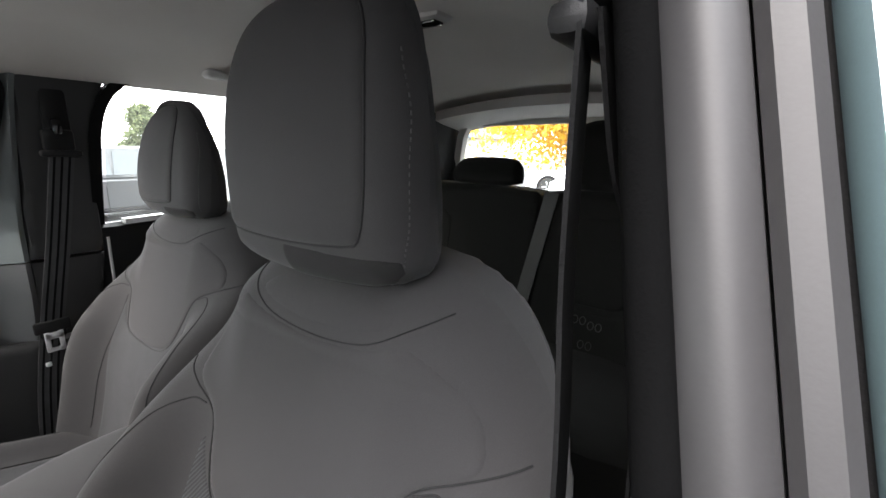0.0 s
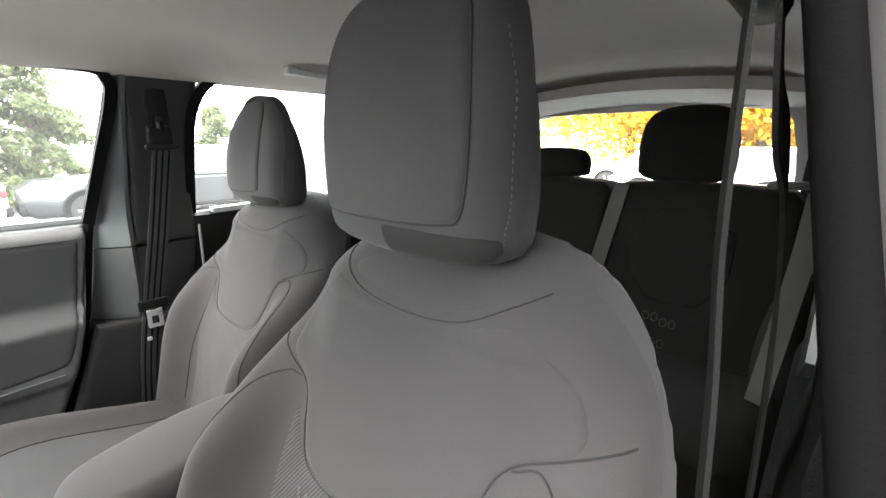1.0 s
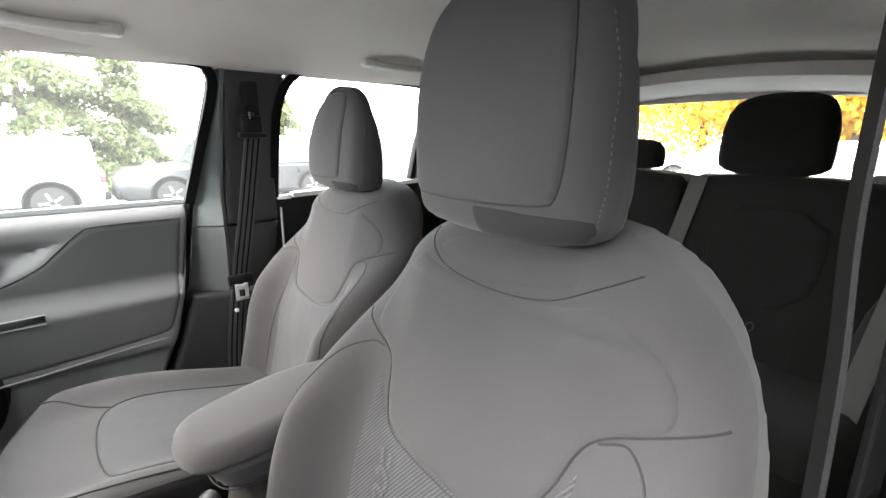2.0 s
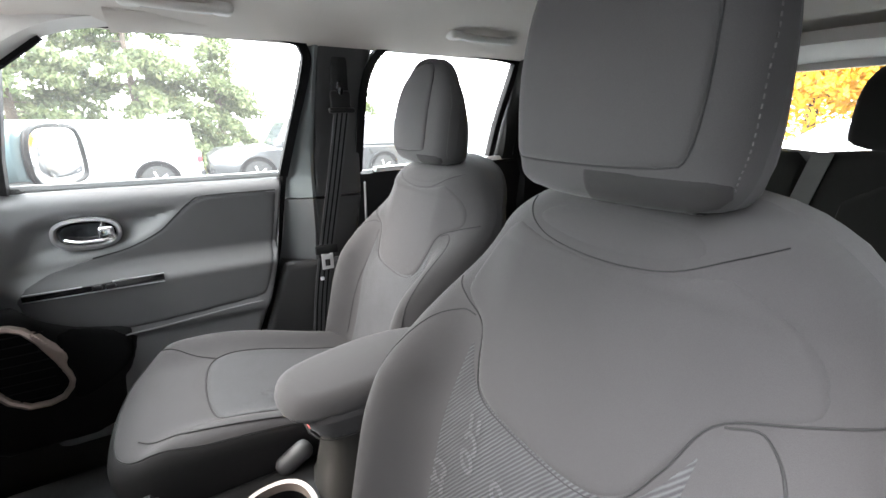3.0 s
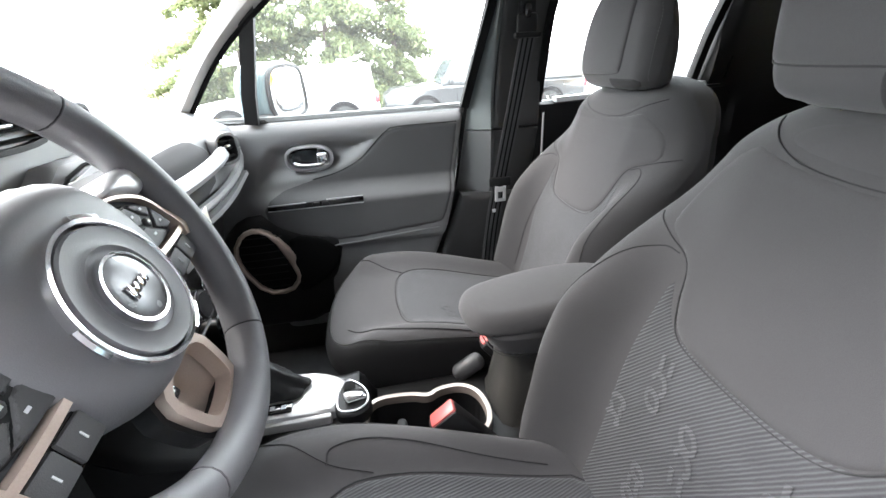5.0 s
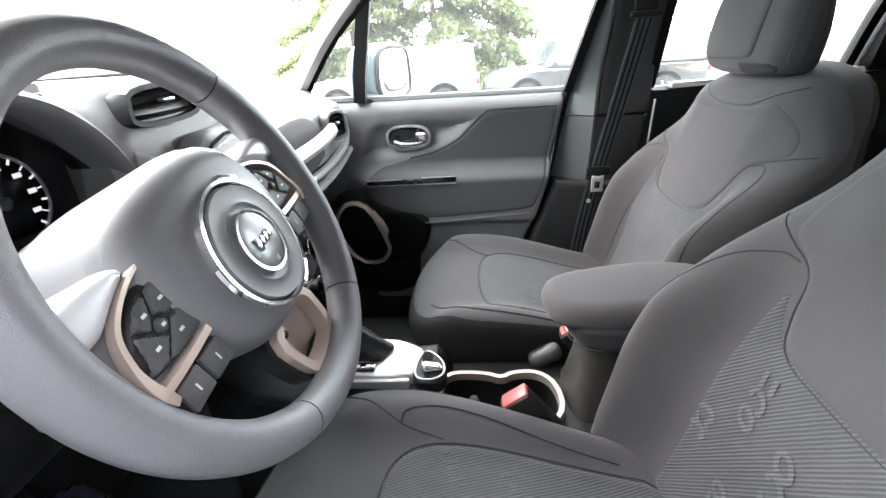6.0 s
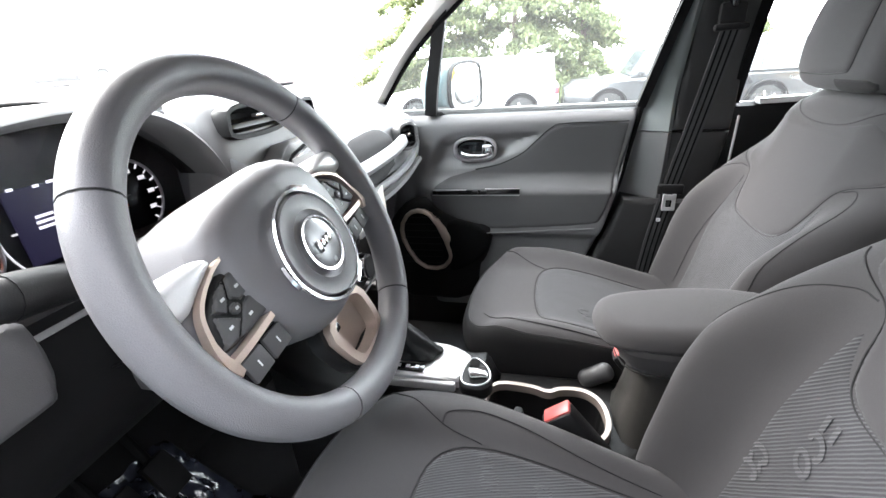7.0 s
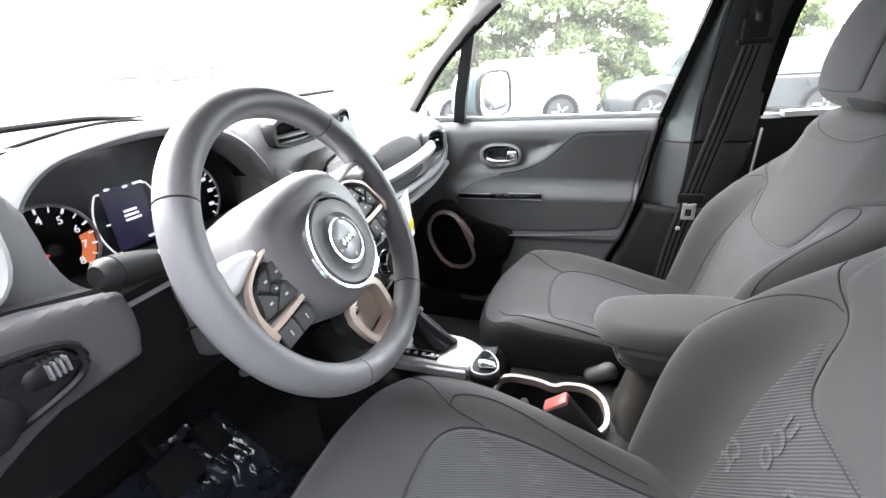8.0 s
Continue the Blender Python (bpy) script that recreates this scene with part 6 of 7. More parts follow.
        part("button", W(panel(flat0, poly, 0.002, 0.0052, 0.0, 0.002)), PLASTIC, spoke)
        part("button_icon", W(rbox((mid[0], mid[1], 0.0055), (0.0042, 0.0022, 0.0005), 0)), ICON, spoke)
    part("centre_button", W(panel(flat0, chaikin([pc + [0, 0.0072], pc + [sg * 0.008, 0], pc - [0, 0.0072], pc - [sg * 0.008, 0]], 1), 0.002, 0.0058, 0.0, 0.002)), PLASTIC, spoke)
    part("button_icon", W(rbox((pc[0], pc[1], 0.0061), (0.0032, 0.0022, 0.0005), 0)), ICON, spoke)
    rm = pose(sg * 0.1125, -0.0465, 0, 0, 0, 2 * sg)
    part("rocker_base", W(moved(rbox((0, 0, -0.006), (0.060, 0.026, 0.014), 0.004), rm)), GLOSS, spoke)
    for k in (-1, 1):
        part("rocker", W(moved(rbox((k * 0.0140, 0, 0.002), (0.0255, 0.021, 0.005), 0.002), rm)), PLASTIC, spoke)
        part("rocker_mark", W(moved(rbox((k * 0.0140, 0, 0.0048), (0.0012, 0.006, 0.0006), 0), rm)), ICON, spoke)
# open trapezoid of the lower spoke
trap = chaikin([(-0.040, -0.086), (0.044, -0.086), (0.042, -0.140), (0.030, -0.154), (-0.018, -0.154), (-0.030, -0.140)], 2)
low = part("lower_spoke", W(sweep(np.array([(a, b, -0.010) for a, b in trap]), [(-0.005, 0.005), (0.005, 0.005), (0.008, -0.010), (-0.006, -0.014)], up=(0, 0, 1), close=True)), COPPER, wheel, "open bronze lower spoke")
part("spoke_dish", W(patch(lambda a, b: np.stack([a, b, -0.018 - 0.016 * np.clip(1 - ((a - 0.003) / 0.040) ** 2, 0, 1)], 1), trap, 0.004, lambda d: 0 * d)), COPPER, low)
part("spoke_edge", W(sweep(np.array([(a * 1.14, -0.118 + (b + 0.118) * 1.10, -0.020) for a, b in trap]), [(-0.006, 0.006), (0.006, 0.006), (0.008, -0.010), (-0.006, -0.012)], up=(0, 0, 1), close=True)), PLASTIC_DARK, low)
part("spoke_badge", W(rbox((-0.020, -0.103, -0.014), (0.014, 0.009, 0.006), 0.002)), GLOSS, low)

def moved_c(shape):
    return moved(shape, CM)


column = thing("steering_column", (-0.318, 0.80, 0.95), "dark plastic steering column cover with control stalks", "steering column")
part("column_cover", moved_c(shell(lambda a, b: np.stack([a, b, -0.085 + 0 * a], 1), lambda a, b: np.stack([a * 0.85, b * 0.85, -0.26 + 0 * a], 1), chaikin([(-0.080, -0.10), (0.080, -0.10), (0.092, -0.03), (0.080, 0.050), (0.05, 0.072), (-0.05, 0.072), (-0.080, 0.050), (-0.092, -0.03)], 2), 0.01, (0, 0, 1), 0.02)), KNEE, column)
part("cover_joint", moved_c(tube(np.array([(-0.0945, -0.025, c) for c in (-0.09, -0.15, -0.20)]), 0.0018, 6)), RUBBER, column)
part("tilt_lever", moved_c(rbox((-0.070, -0.108, -0.13), (0.022, 0.014, 0.075), 0.006)), PLASTIC, column, "tilt lever under the column")
for sg in (-1, 1):
    low = 0.0 if sg < 0 else 1.0
    stations = ((0.06, 0.032 - 0.06 * low, -0.11), (0.10, 0.050 - 0.09 * low, -0.105 + 0.015 * low), (0.140, 0.062 - 0.11 * low, -0.095 + 0.025 * low), (0.172, 0.067 - 0.12 * low, -0.088 + 0.03 * low))
    p = [np.array(CM @ Vector((sg * a, b, c))) for a, b, c in stations]
    st = part("stalk", tube(spline(p, 6), 0.0165, 14, scale=list(np.linspace(0.75, 1.05, 19))), PLASTIC_DARK, column, "black control stalk")
    e = [p[-1] + (p[-1] - p[-2]) / 0.045 * s for s in (-0.003, 0.011, 0.019)]
    part("stalk_cap", tube(np.array(e), 0.0165, 14, scale=[1.0, 0.95, 0.6]), PLASTIC_DARK, st)
    for dx in (-0.004, 0.004):
        c = Vector(tuple(p[2] + np.array([-sg * 0.02 + dx, -0.009, 0.009])))
        part("stalk_mark", rbox(tuple(c), (0.005, 0.003, 0.005), 0.001), ICON, st)
ign = thing("start_button", (-0.19, 0.75, 0.98), "dark round starter switch with small marks beside the column", "starter switch")
part("switch_body", moved_c(disc([(0.03, -0.14), (0.032, -0.11), (0.026, -0.10), (0.02, -0.10)], 0.125, -0.075, 28)), PLASTIC_DARK, ign)
for k in range(4):
    part("switch_mark", moved_c(rbox((0.116 + 0.006 * k, -0.075 - 0.004 * k, -0.098), (0.004, 0.002, 0.001), 0)), ICON if k else DIALORANGE, ign)
tag = thing("paper_tag", (0.05, 0.79, 0.98), "white paper tag with a yellow band hanging at the dashboard", "paper tag")
tm = pose(0.122, 0.730, 0.983, 3, -15, 0)
part("tag_sheet", moved(rbox((0, 0, 0), (0.055, 0.0015, 0.125), 0), tm), PAPER, tag)
part("tag_band", moved(rbox((0, -0.0015, -0.028), (0.055, 0.0012, 0.022), 0), tm), YELLOW, tag)

# ---- console between the seats ----
con = thing("centre_console", (0.0, 0.4, 0.36), "dark plastic centre console with pale silver shifter surround and cup holders", "centre console")
cup = chaikin([(-0.088, 0.30), (-0.088, 0.36), (-0.072, 0.382), (-0.088, 0.41), (-0.086, 0.49), (-0.02, 0.512), (0.045, 0.50), (0.043, 0.415), (0.027, 0.382), (0.044, 0.36), (0.046, 0.31), (0.015, 0.278), (-0.05, 0.272)], 2)
part("console_body", shell(lambda a, b: np.stack([a, b, 0.628 - 0.10 * smooth01(inside(np.stack([a, b], 1), cup)[0] / 0.006) + 0.075 * smooth01((b - 0.485) / 0.03) + 0.03 * smooth01((b - 0.70) / 0.2)], 1), lambda a, b: np.stack([a, b, 0.37 + 0 * a], 1), chaikin([(-0.105, -0.15), (0.105, -0.15), (0.105, 0.47), (0.100, 0.50), (0.072, 0.515), (0.070, 0.58), (0.075, 0.95), (-0.105, 0.95), (-0.105, 0.5)], 1), 0.007, (0, 0, 1), 0.015), PLASTIC_DARK, con)
sur = chaikin([(-0.052, 0.552), (-0.030, 0.546), (0.000, 0.540), (0.024, 0.530), (0.048, 0.560), (0.062, 0.60), (0.062, 0.68), (0.040, 0.725), (-0.035, 0.725), (-0.052, 0.70)], 1)
part("shifter_surround", shell(lambda a, b: np.stack([a, b, 0.724 + 0.03 * (b - 0.6)], 1), lambda a, b: np.stack([a * 1.06, b, 0.690 + 0 * a], 1), sur, 0.005, (0, 0, 1), 0.006), LIGHTSILVER, con, "pale silver shifter surround")
rear_pod = chaikin([(-0.064, 0.548), (-0.068, 0.510), (-0.050, 0.488), (-0.020, 0.488), (0.010, 0.506), (0.030, 0.534), (0.0, 0.546), (-0.03, 0.552)], 2)
part("brake_switch_pocket", shell(lambda a, b: np.stack([a, b, 0.722 + 0 * a], 1), lambda a, b: np.stack([a, b, 0.69 + 0 * a], 1), rear_pod, 0.004, (0, 0, 1), 0.006), PLASTIC_DARK, con, "black pod of the parking brake switch")
part("pod_rim", tube(np.array([(x, y, 0.7235) for x, y in [-0.02, 0.519] + (rear_pod - [-0.02, 0.519]) * 0.86]), 0.0016, 6, close=True), SILVER, con)
part("silver_skirt", rbox((-0.054, 0.640, 0.703), (0.012, 0.168, 0.032), 0.004), LIGHTSILVER, con)
part("side_deck", rbox((-0.085, 0.63, 0.688), (0.052, 0.24, 0.03), 0.008), PLASTIC_DARK, con)
rb = []
for k in range(13):
    u = k / 12
    s = (1 - u) ** 1.15 * 0.78 + 0.22 + (0.05 if k % 2 else -0.03) * (1 - u)
    y, z = 0.642 + 0.048 * u ** 1.2, 0.728 + 0.072 * u
    rb.append([(0.018 + 0.008 * u + s * 0.036 * (1 + 0.10 * math.cos(5 * t + 0.5 * k)) * math.cos(t), y + 0.006 * (1 - u) + s * 0.052 * (1 + 0.10 * math.cos(5 * t + 0.5 * k)) * math.sin(t), z) for t in np.arange(40) * math.pi / 20])
shift = thing("gear_lever", (0.02, 0.64, 0.72), "black gear lever with leather boot and chrome collar", "gear lever")
part("boot", loft(rb), mat("boot_leather", (0.011, 0.011, 0.0115), 0.38, var=0.2, size=30, grain=600, bump=0.4, spec=0.3), shift, "creased black leather boot")
part("collar", tube(np.array([(0.0255, 0.688, 0.797), (0.0265, 0.691, 0.806)]), 0.017, 16), CHROME, shift)
part("knob", tube(spline([(0.0265, 0.691, 0.805), (0.027, 0.694, 0.83), (0.027, 0.698, 0.86), (0.027, 0.700, 0.885), (0.027, 0.700, 0.893)], 5), 0.022, 16, scale=list(np.interp(np.linspace(0, 1, 21), [0, 0.3, 0.6, 0.9, 1], [0.65, 0.72, 1.05, 0.9, 0.5]))), GLOSS, shift, "gloss black knob")
gate = part("gate_plate", rbox((-0.030, 0.665, 0.7265), (0.022, 0.086, 0.006), 0.0025), GLOSS, con, "black gear gate strip")
for k in range(4):
    part("gate_mark", rbox((-0.030, 0.636 + 0.019 * k, 0.7298), (0.009, 0.008, 0.0008), 0), ICON, gate)
part("brake_switch", rbox((-0.030, 0.516, 0.727), (0.026, 0.036, 0.014), 0.005, m=pose(0, 0, 0, 12, 0, 20)), CHROME, con, "chrome parking brake switch")
part("switch_well", rbox((0.004, 0.526, 0.7215), (0.024, 0.020, 0.006), 0.002), RUBBER, con)
part("cup_trim", sweep(np.array([(a, b, 0.642) for a, b in cup]), [(-0.0045, 0.004), (0.0045, 0.004), (0.006, -0.012), (-0.006, -0.022)], up=(0, 0, 1), close=True), CUPRIM, con, "pale bronze cup holder rim")
part("cup_well", panel(flat_z(0.535), cup, 0.008, 0.002, 0.0, 0.012), RUBBER, con, "black cup holder well")
for y in (0.34, 0.44):
    part("cup_finger", rbox((-0.02, y, 0.62), (0.03, 0.02, 0.03), 0.008), PLASTIC_DARK, con)
arm = thing("armrest", (0.005, 0.15, 0.66), "dark cloth padded armrest on a plastic post", "armrest")
ap = chaikin([(-0.078, 0.0), (-0.081, 0.20), (-0.070, 0.285), (-0.035, 0.313), (0.03, 0.315), (0.072, 0.29), (0.088, 0.22), (0.088, 0.0)], 2)
pad = part("pad", shell(lambda a, b: np.stack([a, b, 0.884 - 0.016 * smooth01((b - 0.12) / 0.2) - 1.0 * (a - 0.004) ** 2], 1), lambda a, b: np.stack([a, b, 0.828 + 0 * a], 1), ap, 0.005, (0, 0, 1), 0.026, 0.014), SEAT, arm)
low_pad = chaikin([(-0.080, 0.0), (-0.082, 0.22), (-0.072, 0.272), (-0.03, 0.290), (0.03, 0.290), (0.072, 0.272), (0.084, 0.22), (0.084, 0.0)], 2)
part("lower_pad", shell(lambda a, b: np.stack([a, b, 0.845 + 0 * a], 1), lambda a, b: np.stack([a * (1 - 0.06 * smooth01((b - 0.1) / 0.2)), 0.03 + (b - 0.03) * 0.94, 0.788 + 0 * a], 1), low_pad, 0.005, (0, 0, 1), 0.016, 0.014), SEAT, arm, "lower cloth block of the armrest")
part("pad_seam", tube(np.array([(x, y, 0.7915) for x, y in 0.5 * low_pad * [1.86, 1.87] + [0, 0.004]]), 0.0012, 6, close=True), SEAM, arm)
part("post", loft([[(x * k + 0.005, 0.13 + (y - 0.13) * q, z) for x, y in chaikin([(-0.075, 0.0), (0.075, 0.0), (0.075, 0.22), (0.05, 0.25), (-0.05, 0.25), (-0.075, 0.22)], 1)] for k, q, z in ((1.25, 1.22, 0.60), (1.08, 1.06, 0.64), (0.94, 0.96, 0.70), (0.90, 0.90, 0.80))]), PLASTIC_BROWN, arm, "dark plastic armrest post")
bk = thing("belt_buckle", (-0.11, 0.33, 0.60), "black belt buckle with a red release button beside the seat", "belt buckle")
part("buckle_body", rbox((-0.104, 0.335, 0.672), (0.034, 0.060, 0.13), 0.009, m=pose(0, 0, 0, -38, 0, 0)), PLASTIC_DARK, bk)
part("release_button", rbox((-0.102, 0.370, 0.7215), (0.028, 0.050, 0.014), 0.004, m=pose(0, 0, 0, -38, 0, 0)), RED, bk, "red release button")
part("buckle_stem", tube(np.array([(-0.105, 0.30, 0.65), (-0.107, 0.27, 0.60)]), 0.010, 8), RUBBER, bk)
bk2 = copy_thing(bk, Matrix.Translation((0.095, 0.19, 0.59)))
tagged(bk2, "black belt buckle with a red release button beside the armrest")

# ---- footwell ----
mat_p = thing("floor_mat", (-0.33, 0.85, 0.36), "dark floor mat under creased protective film", "floor mat")
part("mat_base", rbox((-0.34, 0.79, 0.368), (0.46, 0.62, 0.012), 0.005), RUBBER, mat_p)
part("mat_toe", rbox((-0.34, 1.155, 0.440), (0.46, 0.24, 0.012), 0.005, m=pose(0, 0, 0, 38.7, 0, 0)), RUBBER, mat_p)
gx, gy = np.meshgrid(np.linspace(-0.56, -0.12, 60), np.linspace(0.50, 1.24, 60), indexing="ij")
gz = 0.385 + 0.010 * np.sin(46 * gx + 9 * np.sin(21 * gy)) * np.sin(38 * gy + 5 * np.sin(17 * gx)) + 0.004 * np.abs(np.sin(70 * (gx + 0.6 * gy))) + 0.8 * np.clip(gy - 1.06, 0, 1)
idx = np.arange(3600).reshape(60, 60)
part("film", (np.stack([gx.ravel(), gy.ravel(), gz.ravel()], 1), [(int(idx[i, j]), int(idx[i + 1, j]), int(idx[i + 1, j + 1]), int(idx[i, j + 1])) for i in range(59) for j in range(59)]), FILM, mat_p, "creased dark protective film")
for x, w in ((-0.345, 0.08), (-0.255, 0.05)):
    pd = thing("pedal", (x, 1.0, 0.5), "black rubber-faced foot pedal with a bright edge", "pedal", "foot pedals")
    part("pedal_arm", tube(np.array([(x, 1.16, 0.86), (x, 1.13, 0.72), (x, 1.08, 0.63)]), 0.008, 8), RUBBER, pd)
    part("pedal_pad", rbox((x, 1.06, 0.62), (w, 0.02, 0.08), 0.006, m=pose(0, 0, 0, -35, 0, 0)), RUBBER, pd)
    part("pedal_rim", rbox((x, 1.045, 0.587), (w * 0.9, 0.01, 0.012), 0.003), CHROME, pd)
solo("firewall", rbox((0, 1.32, 0.62), (1.4, 0.06, 0.60), 0.01), CARPET, "black carpeted bulkhead ahead of the footwells", "bulkhead", kind="structure")
solo("passenger_floor_mat", rbox((0.385, 0.86, 0.368), (0.52, 0.76, 0.016), 0.006), MATCARPET, "carpet mat in the passenger footwell, greyed for lens haze", "floor mat")

# ---- roof fittings ----
def grab(y0, y1, name="grab_handle"):
    g = thing(name, (0.512, (y0 + y1) / 2, 1.51), "pale folding grab handle on the roof rail", "grab handle", "grab handles")
    p = spline([(0.520, y0, 1.528), (0.503, y0 - 0.004, 1.518), (0.494, y0 - 0.030, 1.509), (0.491, (y0 + y1) / 2, 1.506), (0.494, y1 + 0.030, 1.509), (0.503, y1 + 0.004, 1.518), (0.520, y1, 1.528)], 8)
    part("loop", sweep(p, circle(0.0115, 12, 0.85), up=(0, 0, 1)), LINER_TRIM, g)
    for y in (y0 - 0.010, y1 + 0.010):
        part("mount", rbox((0.512, y, 1.516), (0.045, 0.046, 0.030), 0.013, 3), LINER_TRIM, g)
    part("backplate", rbox((0.525, (y0 + y1) / 2, 1.5125), (0.03, y0 - y1 - 0.05, 0.016), 0.005), GREYTRIM, g)
    return g


grab(-0.338, -0.558)
grab(0.44, 0.25)
lamp = thing("roof_belt_guide", (-0.182, -0.40, 1.54), "small pale and black fitting on the headliner", "roof fitting")
part("bezel", rbox((-0.182, -0.40, 1.556), (0.075, 0.05, 0.012), 0.005), LINER_TRIM, lamp)
part("insert", rbox((-0.176, -0.405, 1.549), (0.05, 0.03, 0.008), 0.003), GLOSS, lamp)
vis = thing("sun_visor", (0.36, 0.62, 1.47), "pale sun visor folded up under the roof", "sun visor")
part("visor_panel", rbox((0.36, 0.66, 1.500), (0.38, 0.16, 0.022), 0.01, m=pose(0, 0, 0, -8, 0, 0)), LINER_TRIM, vis)
part("visor_rod", tube(np.array([(0.16, 0.72, 1.495), (0.56, 0.72, 1.495)]), 0.006, 8), LINER_TRIM, vis)

# ---- outside ----
GZ = -0.25


def ground_z(x, y):
    d = np.clip((y - 9) / 10, 0, 1)
    return GZ + 1.5 * smooth01(d) - 0.20 * smooth01((np.asarray(x) - 4) / 4) * (1 - smooth01(d))


n = 90
u = np.sinh(np.linspace(-4.2, 4.2, n)) * 18
gx, gy = np.meshgrid(u, u, indexing="ij")
idx = np.arange(n * n).reshape(n, n)
solo("ground", (np.stack([gx.ravel(), gy.ravel(), ground_z(gx, gy).ravel()], 1), [(int(idx[i, j]), int(idx[i + 1, j]), int(idx[i + 1, j + 1]), int(idx[i, j + 1])) for i in range(n - 1) for j in range(n - 1)]), ASPHALT, "grey asphalt of a car park", "ground", kind="structure")


def vehicle(name, x, y, yaw, paint, length, width, height, label, kind_, box=False, pickup=False, blank=False):
    """A parked vehicle; its nose points along local +x."""
    v = thing(name, (0, 0, 0), label, "car")
    ORIGIN[v.name] = np.zeros(3)
    L, w, H = length, width / 2, height
    belt = H * 0.60
    hood = L * 0.27

    def section(px, hw, z0, z1, r=0.10):
        return [(px, -hw + r, z0), (px, hw - r, z0), (px, hw, z0 + r), (px, hw, z1 - r), (px, hw - r, z1), (px, -hw + r, z1), (px, -hw, z1 - r), (px, -hw, z0 + r)]
    zz = 0.24
    lower = loft([section(-L / 2, w * 0.86, 0.42, belt * 0.92), section(-L / 2 + 0.12, w * 0.97, zz, belt), section(-L * 0.15, w, zz, belt), section(L / 2 - hood, w, zz, belt), section(L / 2 - 0.25, w * 0.95, zz, belt * 0.93), section(L / 2, w * 0.80, 0.36, belt * 0.78)])
    part("body", lower, paint, v)
    rear = -L / 2 + (L * 0.42 if pickup else 0.10)
    front = L / 2 - hood
    slope = 0.15 if box else 0.45

    def cab(px, hw, z):
        return [(px, -hw, z), (px, hw, z)]
    c0, c1 = rear, front
    t0, t1 = rear + (0.06 if box else 0.28), front - slope - 0.25
    roof = [[(c0, -w * 0.95, belt - 0.02), (c0, w * 0.95, belt - 0.02), (c1, w * 0.95, belt - 0.02), (c1, -w * 0.95, belt - 0.02)],
            [(t0 * 0.5 + c0 * 0.5, -w * 0.90, (belt + H) / 2), (t0 * 0.5 + c0 * 0.5, w * 0.90, (belt + H) / 2), ((t1 + c1) / 2, w * 0.90, (belt + H) / 2), ((t1 + c1) / 2, -w * 0.90, (belt + H) / 2)],
            [(t0, -w * 0.80, H - 0.05), (t0, w * 0.80, H - 0.05), (t1, w * 0.80, H - 0.05), (t1, -w * 0.80, H - 0.05)],
            [(t0 + 0.08, -w * 0.70, H), (t0 + 0.08, w * 0.70, H), (t1 - 0.08, w * 0.70, H), (t1 - 0.08, -w * 0.70, H)]]
    part("cabin", loft(roof), paint, v)
    # side windows proud of the cabin
    span = t1 - t0
    nwin = 2 if pickup else 3
    for sg in (1, -1):
        for k in range(nwin):
            if blank and k < nwin - 1:
                continue
            a, b = t0 + span * (k + 0.06) / nwin, t0 + span * (k + 0.94) / nwin
            part("side_window", merge(loft([[(a - 0.06, sg * (w * 0.955 + 0.02), belt + 0.04), (b + 0.06, sg * (w * 0.955 + 0.02), belt + 0.04), (b, sg * (w * 0.845 + 0.03), H - 0.12), (a, sg * (w * 0.845 + 0.03), H - 0.12)],
                                            [(a - 0.06, sg * w * 0.94, belt + 0.04), (b + 0.06, sg * w * 0.94, belt + 0.04), (b, sg * w * 0.82, H - 0.12), (a, sg * w * 0.82, H - 0.12)]])), CARGLASS, v)
    part("rear_window", loft([[(c0 - 0.005, -w * 0.75, belt + 0.06), (c0 - 0.005, w * 0.75, belt + 0.06), (t0 - 0.03, w * 0.66, H - 0.12), (t0 - 0.03, -w * 0.66, H - 0.12)], [(c0 + 0.03, -w * 0.75, belt + 0.06), (c0 + 0.03, w * 0.75, belt + 0.06), (t0, w * 0.66, H - 0.12), (t0, -w * 0.66, H - 0.12)]]), CARGLASS, v)
    part("windscreen", loft([[(c1 + 0.01, -w * 0.82, belt + 0.03), (c1 + 0.01, w * 0.82, belt + 0.03), (t1 + 0.04, w * 0.70, H - 0.10), (t1 + 0.04, -w * 0.70, H - 0.10)], [(c1 - 0.04, -w * 0.82, belt + 0.03), (c1 - 0.04, w * 0.82, belt + 0.03), (t1, w * 0.70, H - 0.10), (t1, -w * 0.70, H - 0.10)]]), CARGLASS, v)
    R = 0.36 if box else 0.33
    for ax in (-L * 0.30, L * 0.31):
        for sg in (1, -1):
            ring = lambda r, yy: [(ax + r * math.cos(t), sg * yy, R + r * math.sin(t)) for t in np.arange(28) * math.pi / 14]
            part("arch_liner", loft([ring(R + 0.09, w * 0.90), ring(R + 0.09, w + 0.006)]), RUBBER, v)
            part("arch_lip", tube(np.array([(ax + (R + 0.10) * math.cos(t), sg * (w + 0.004), R + (R + 0.10) * math.sin(t)) for t in np.linspace(-0.1, math.pi + 0.1, 20)]), 0.025, 6), PLASTIC_DARK if box else paint, v)
            wh = part("tyre", loft([ring(R * 0.6, w - 0.16), ring(R * 0.97, w - 0.16), ring(R, w - 0.12), ring(R, w - 0.02), ring(R * 0.95, w + 0.012), ring(R * 0.64, w + 0.014)]), TYRE, v)
            part("rim", loft([ring(R * 0.66, w + 0.008), ring(R * 0.60, w + 0.002), ring(R * 0.20, w + 0.004), ring(R * 0.10, w + 0.012)]), ALLOY, wh)
            for k in range(5):
                a = k * 2 * math.pi / 5
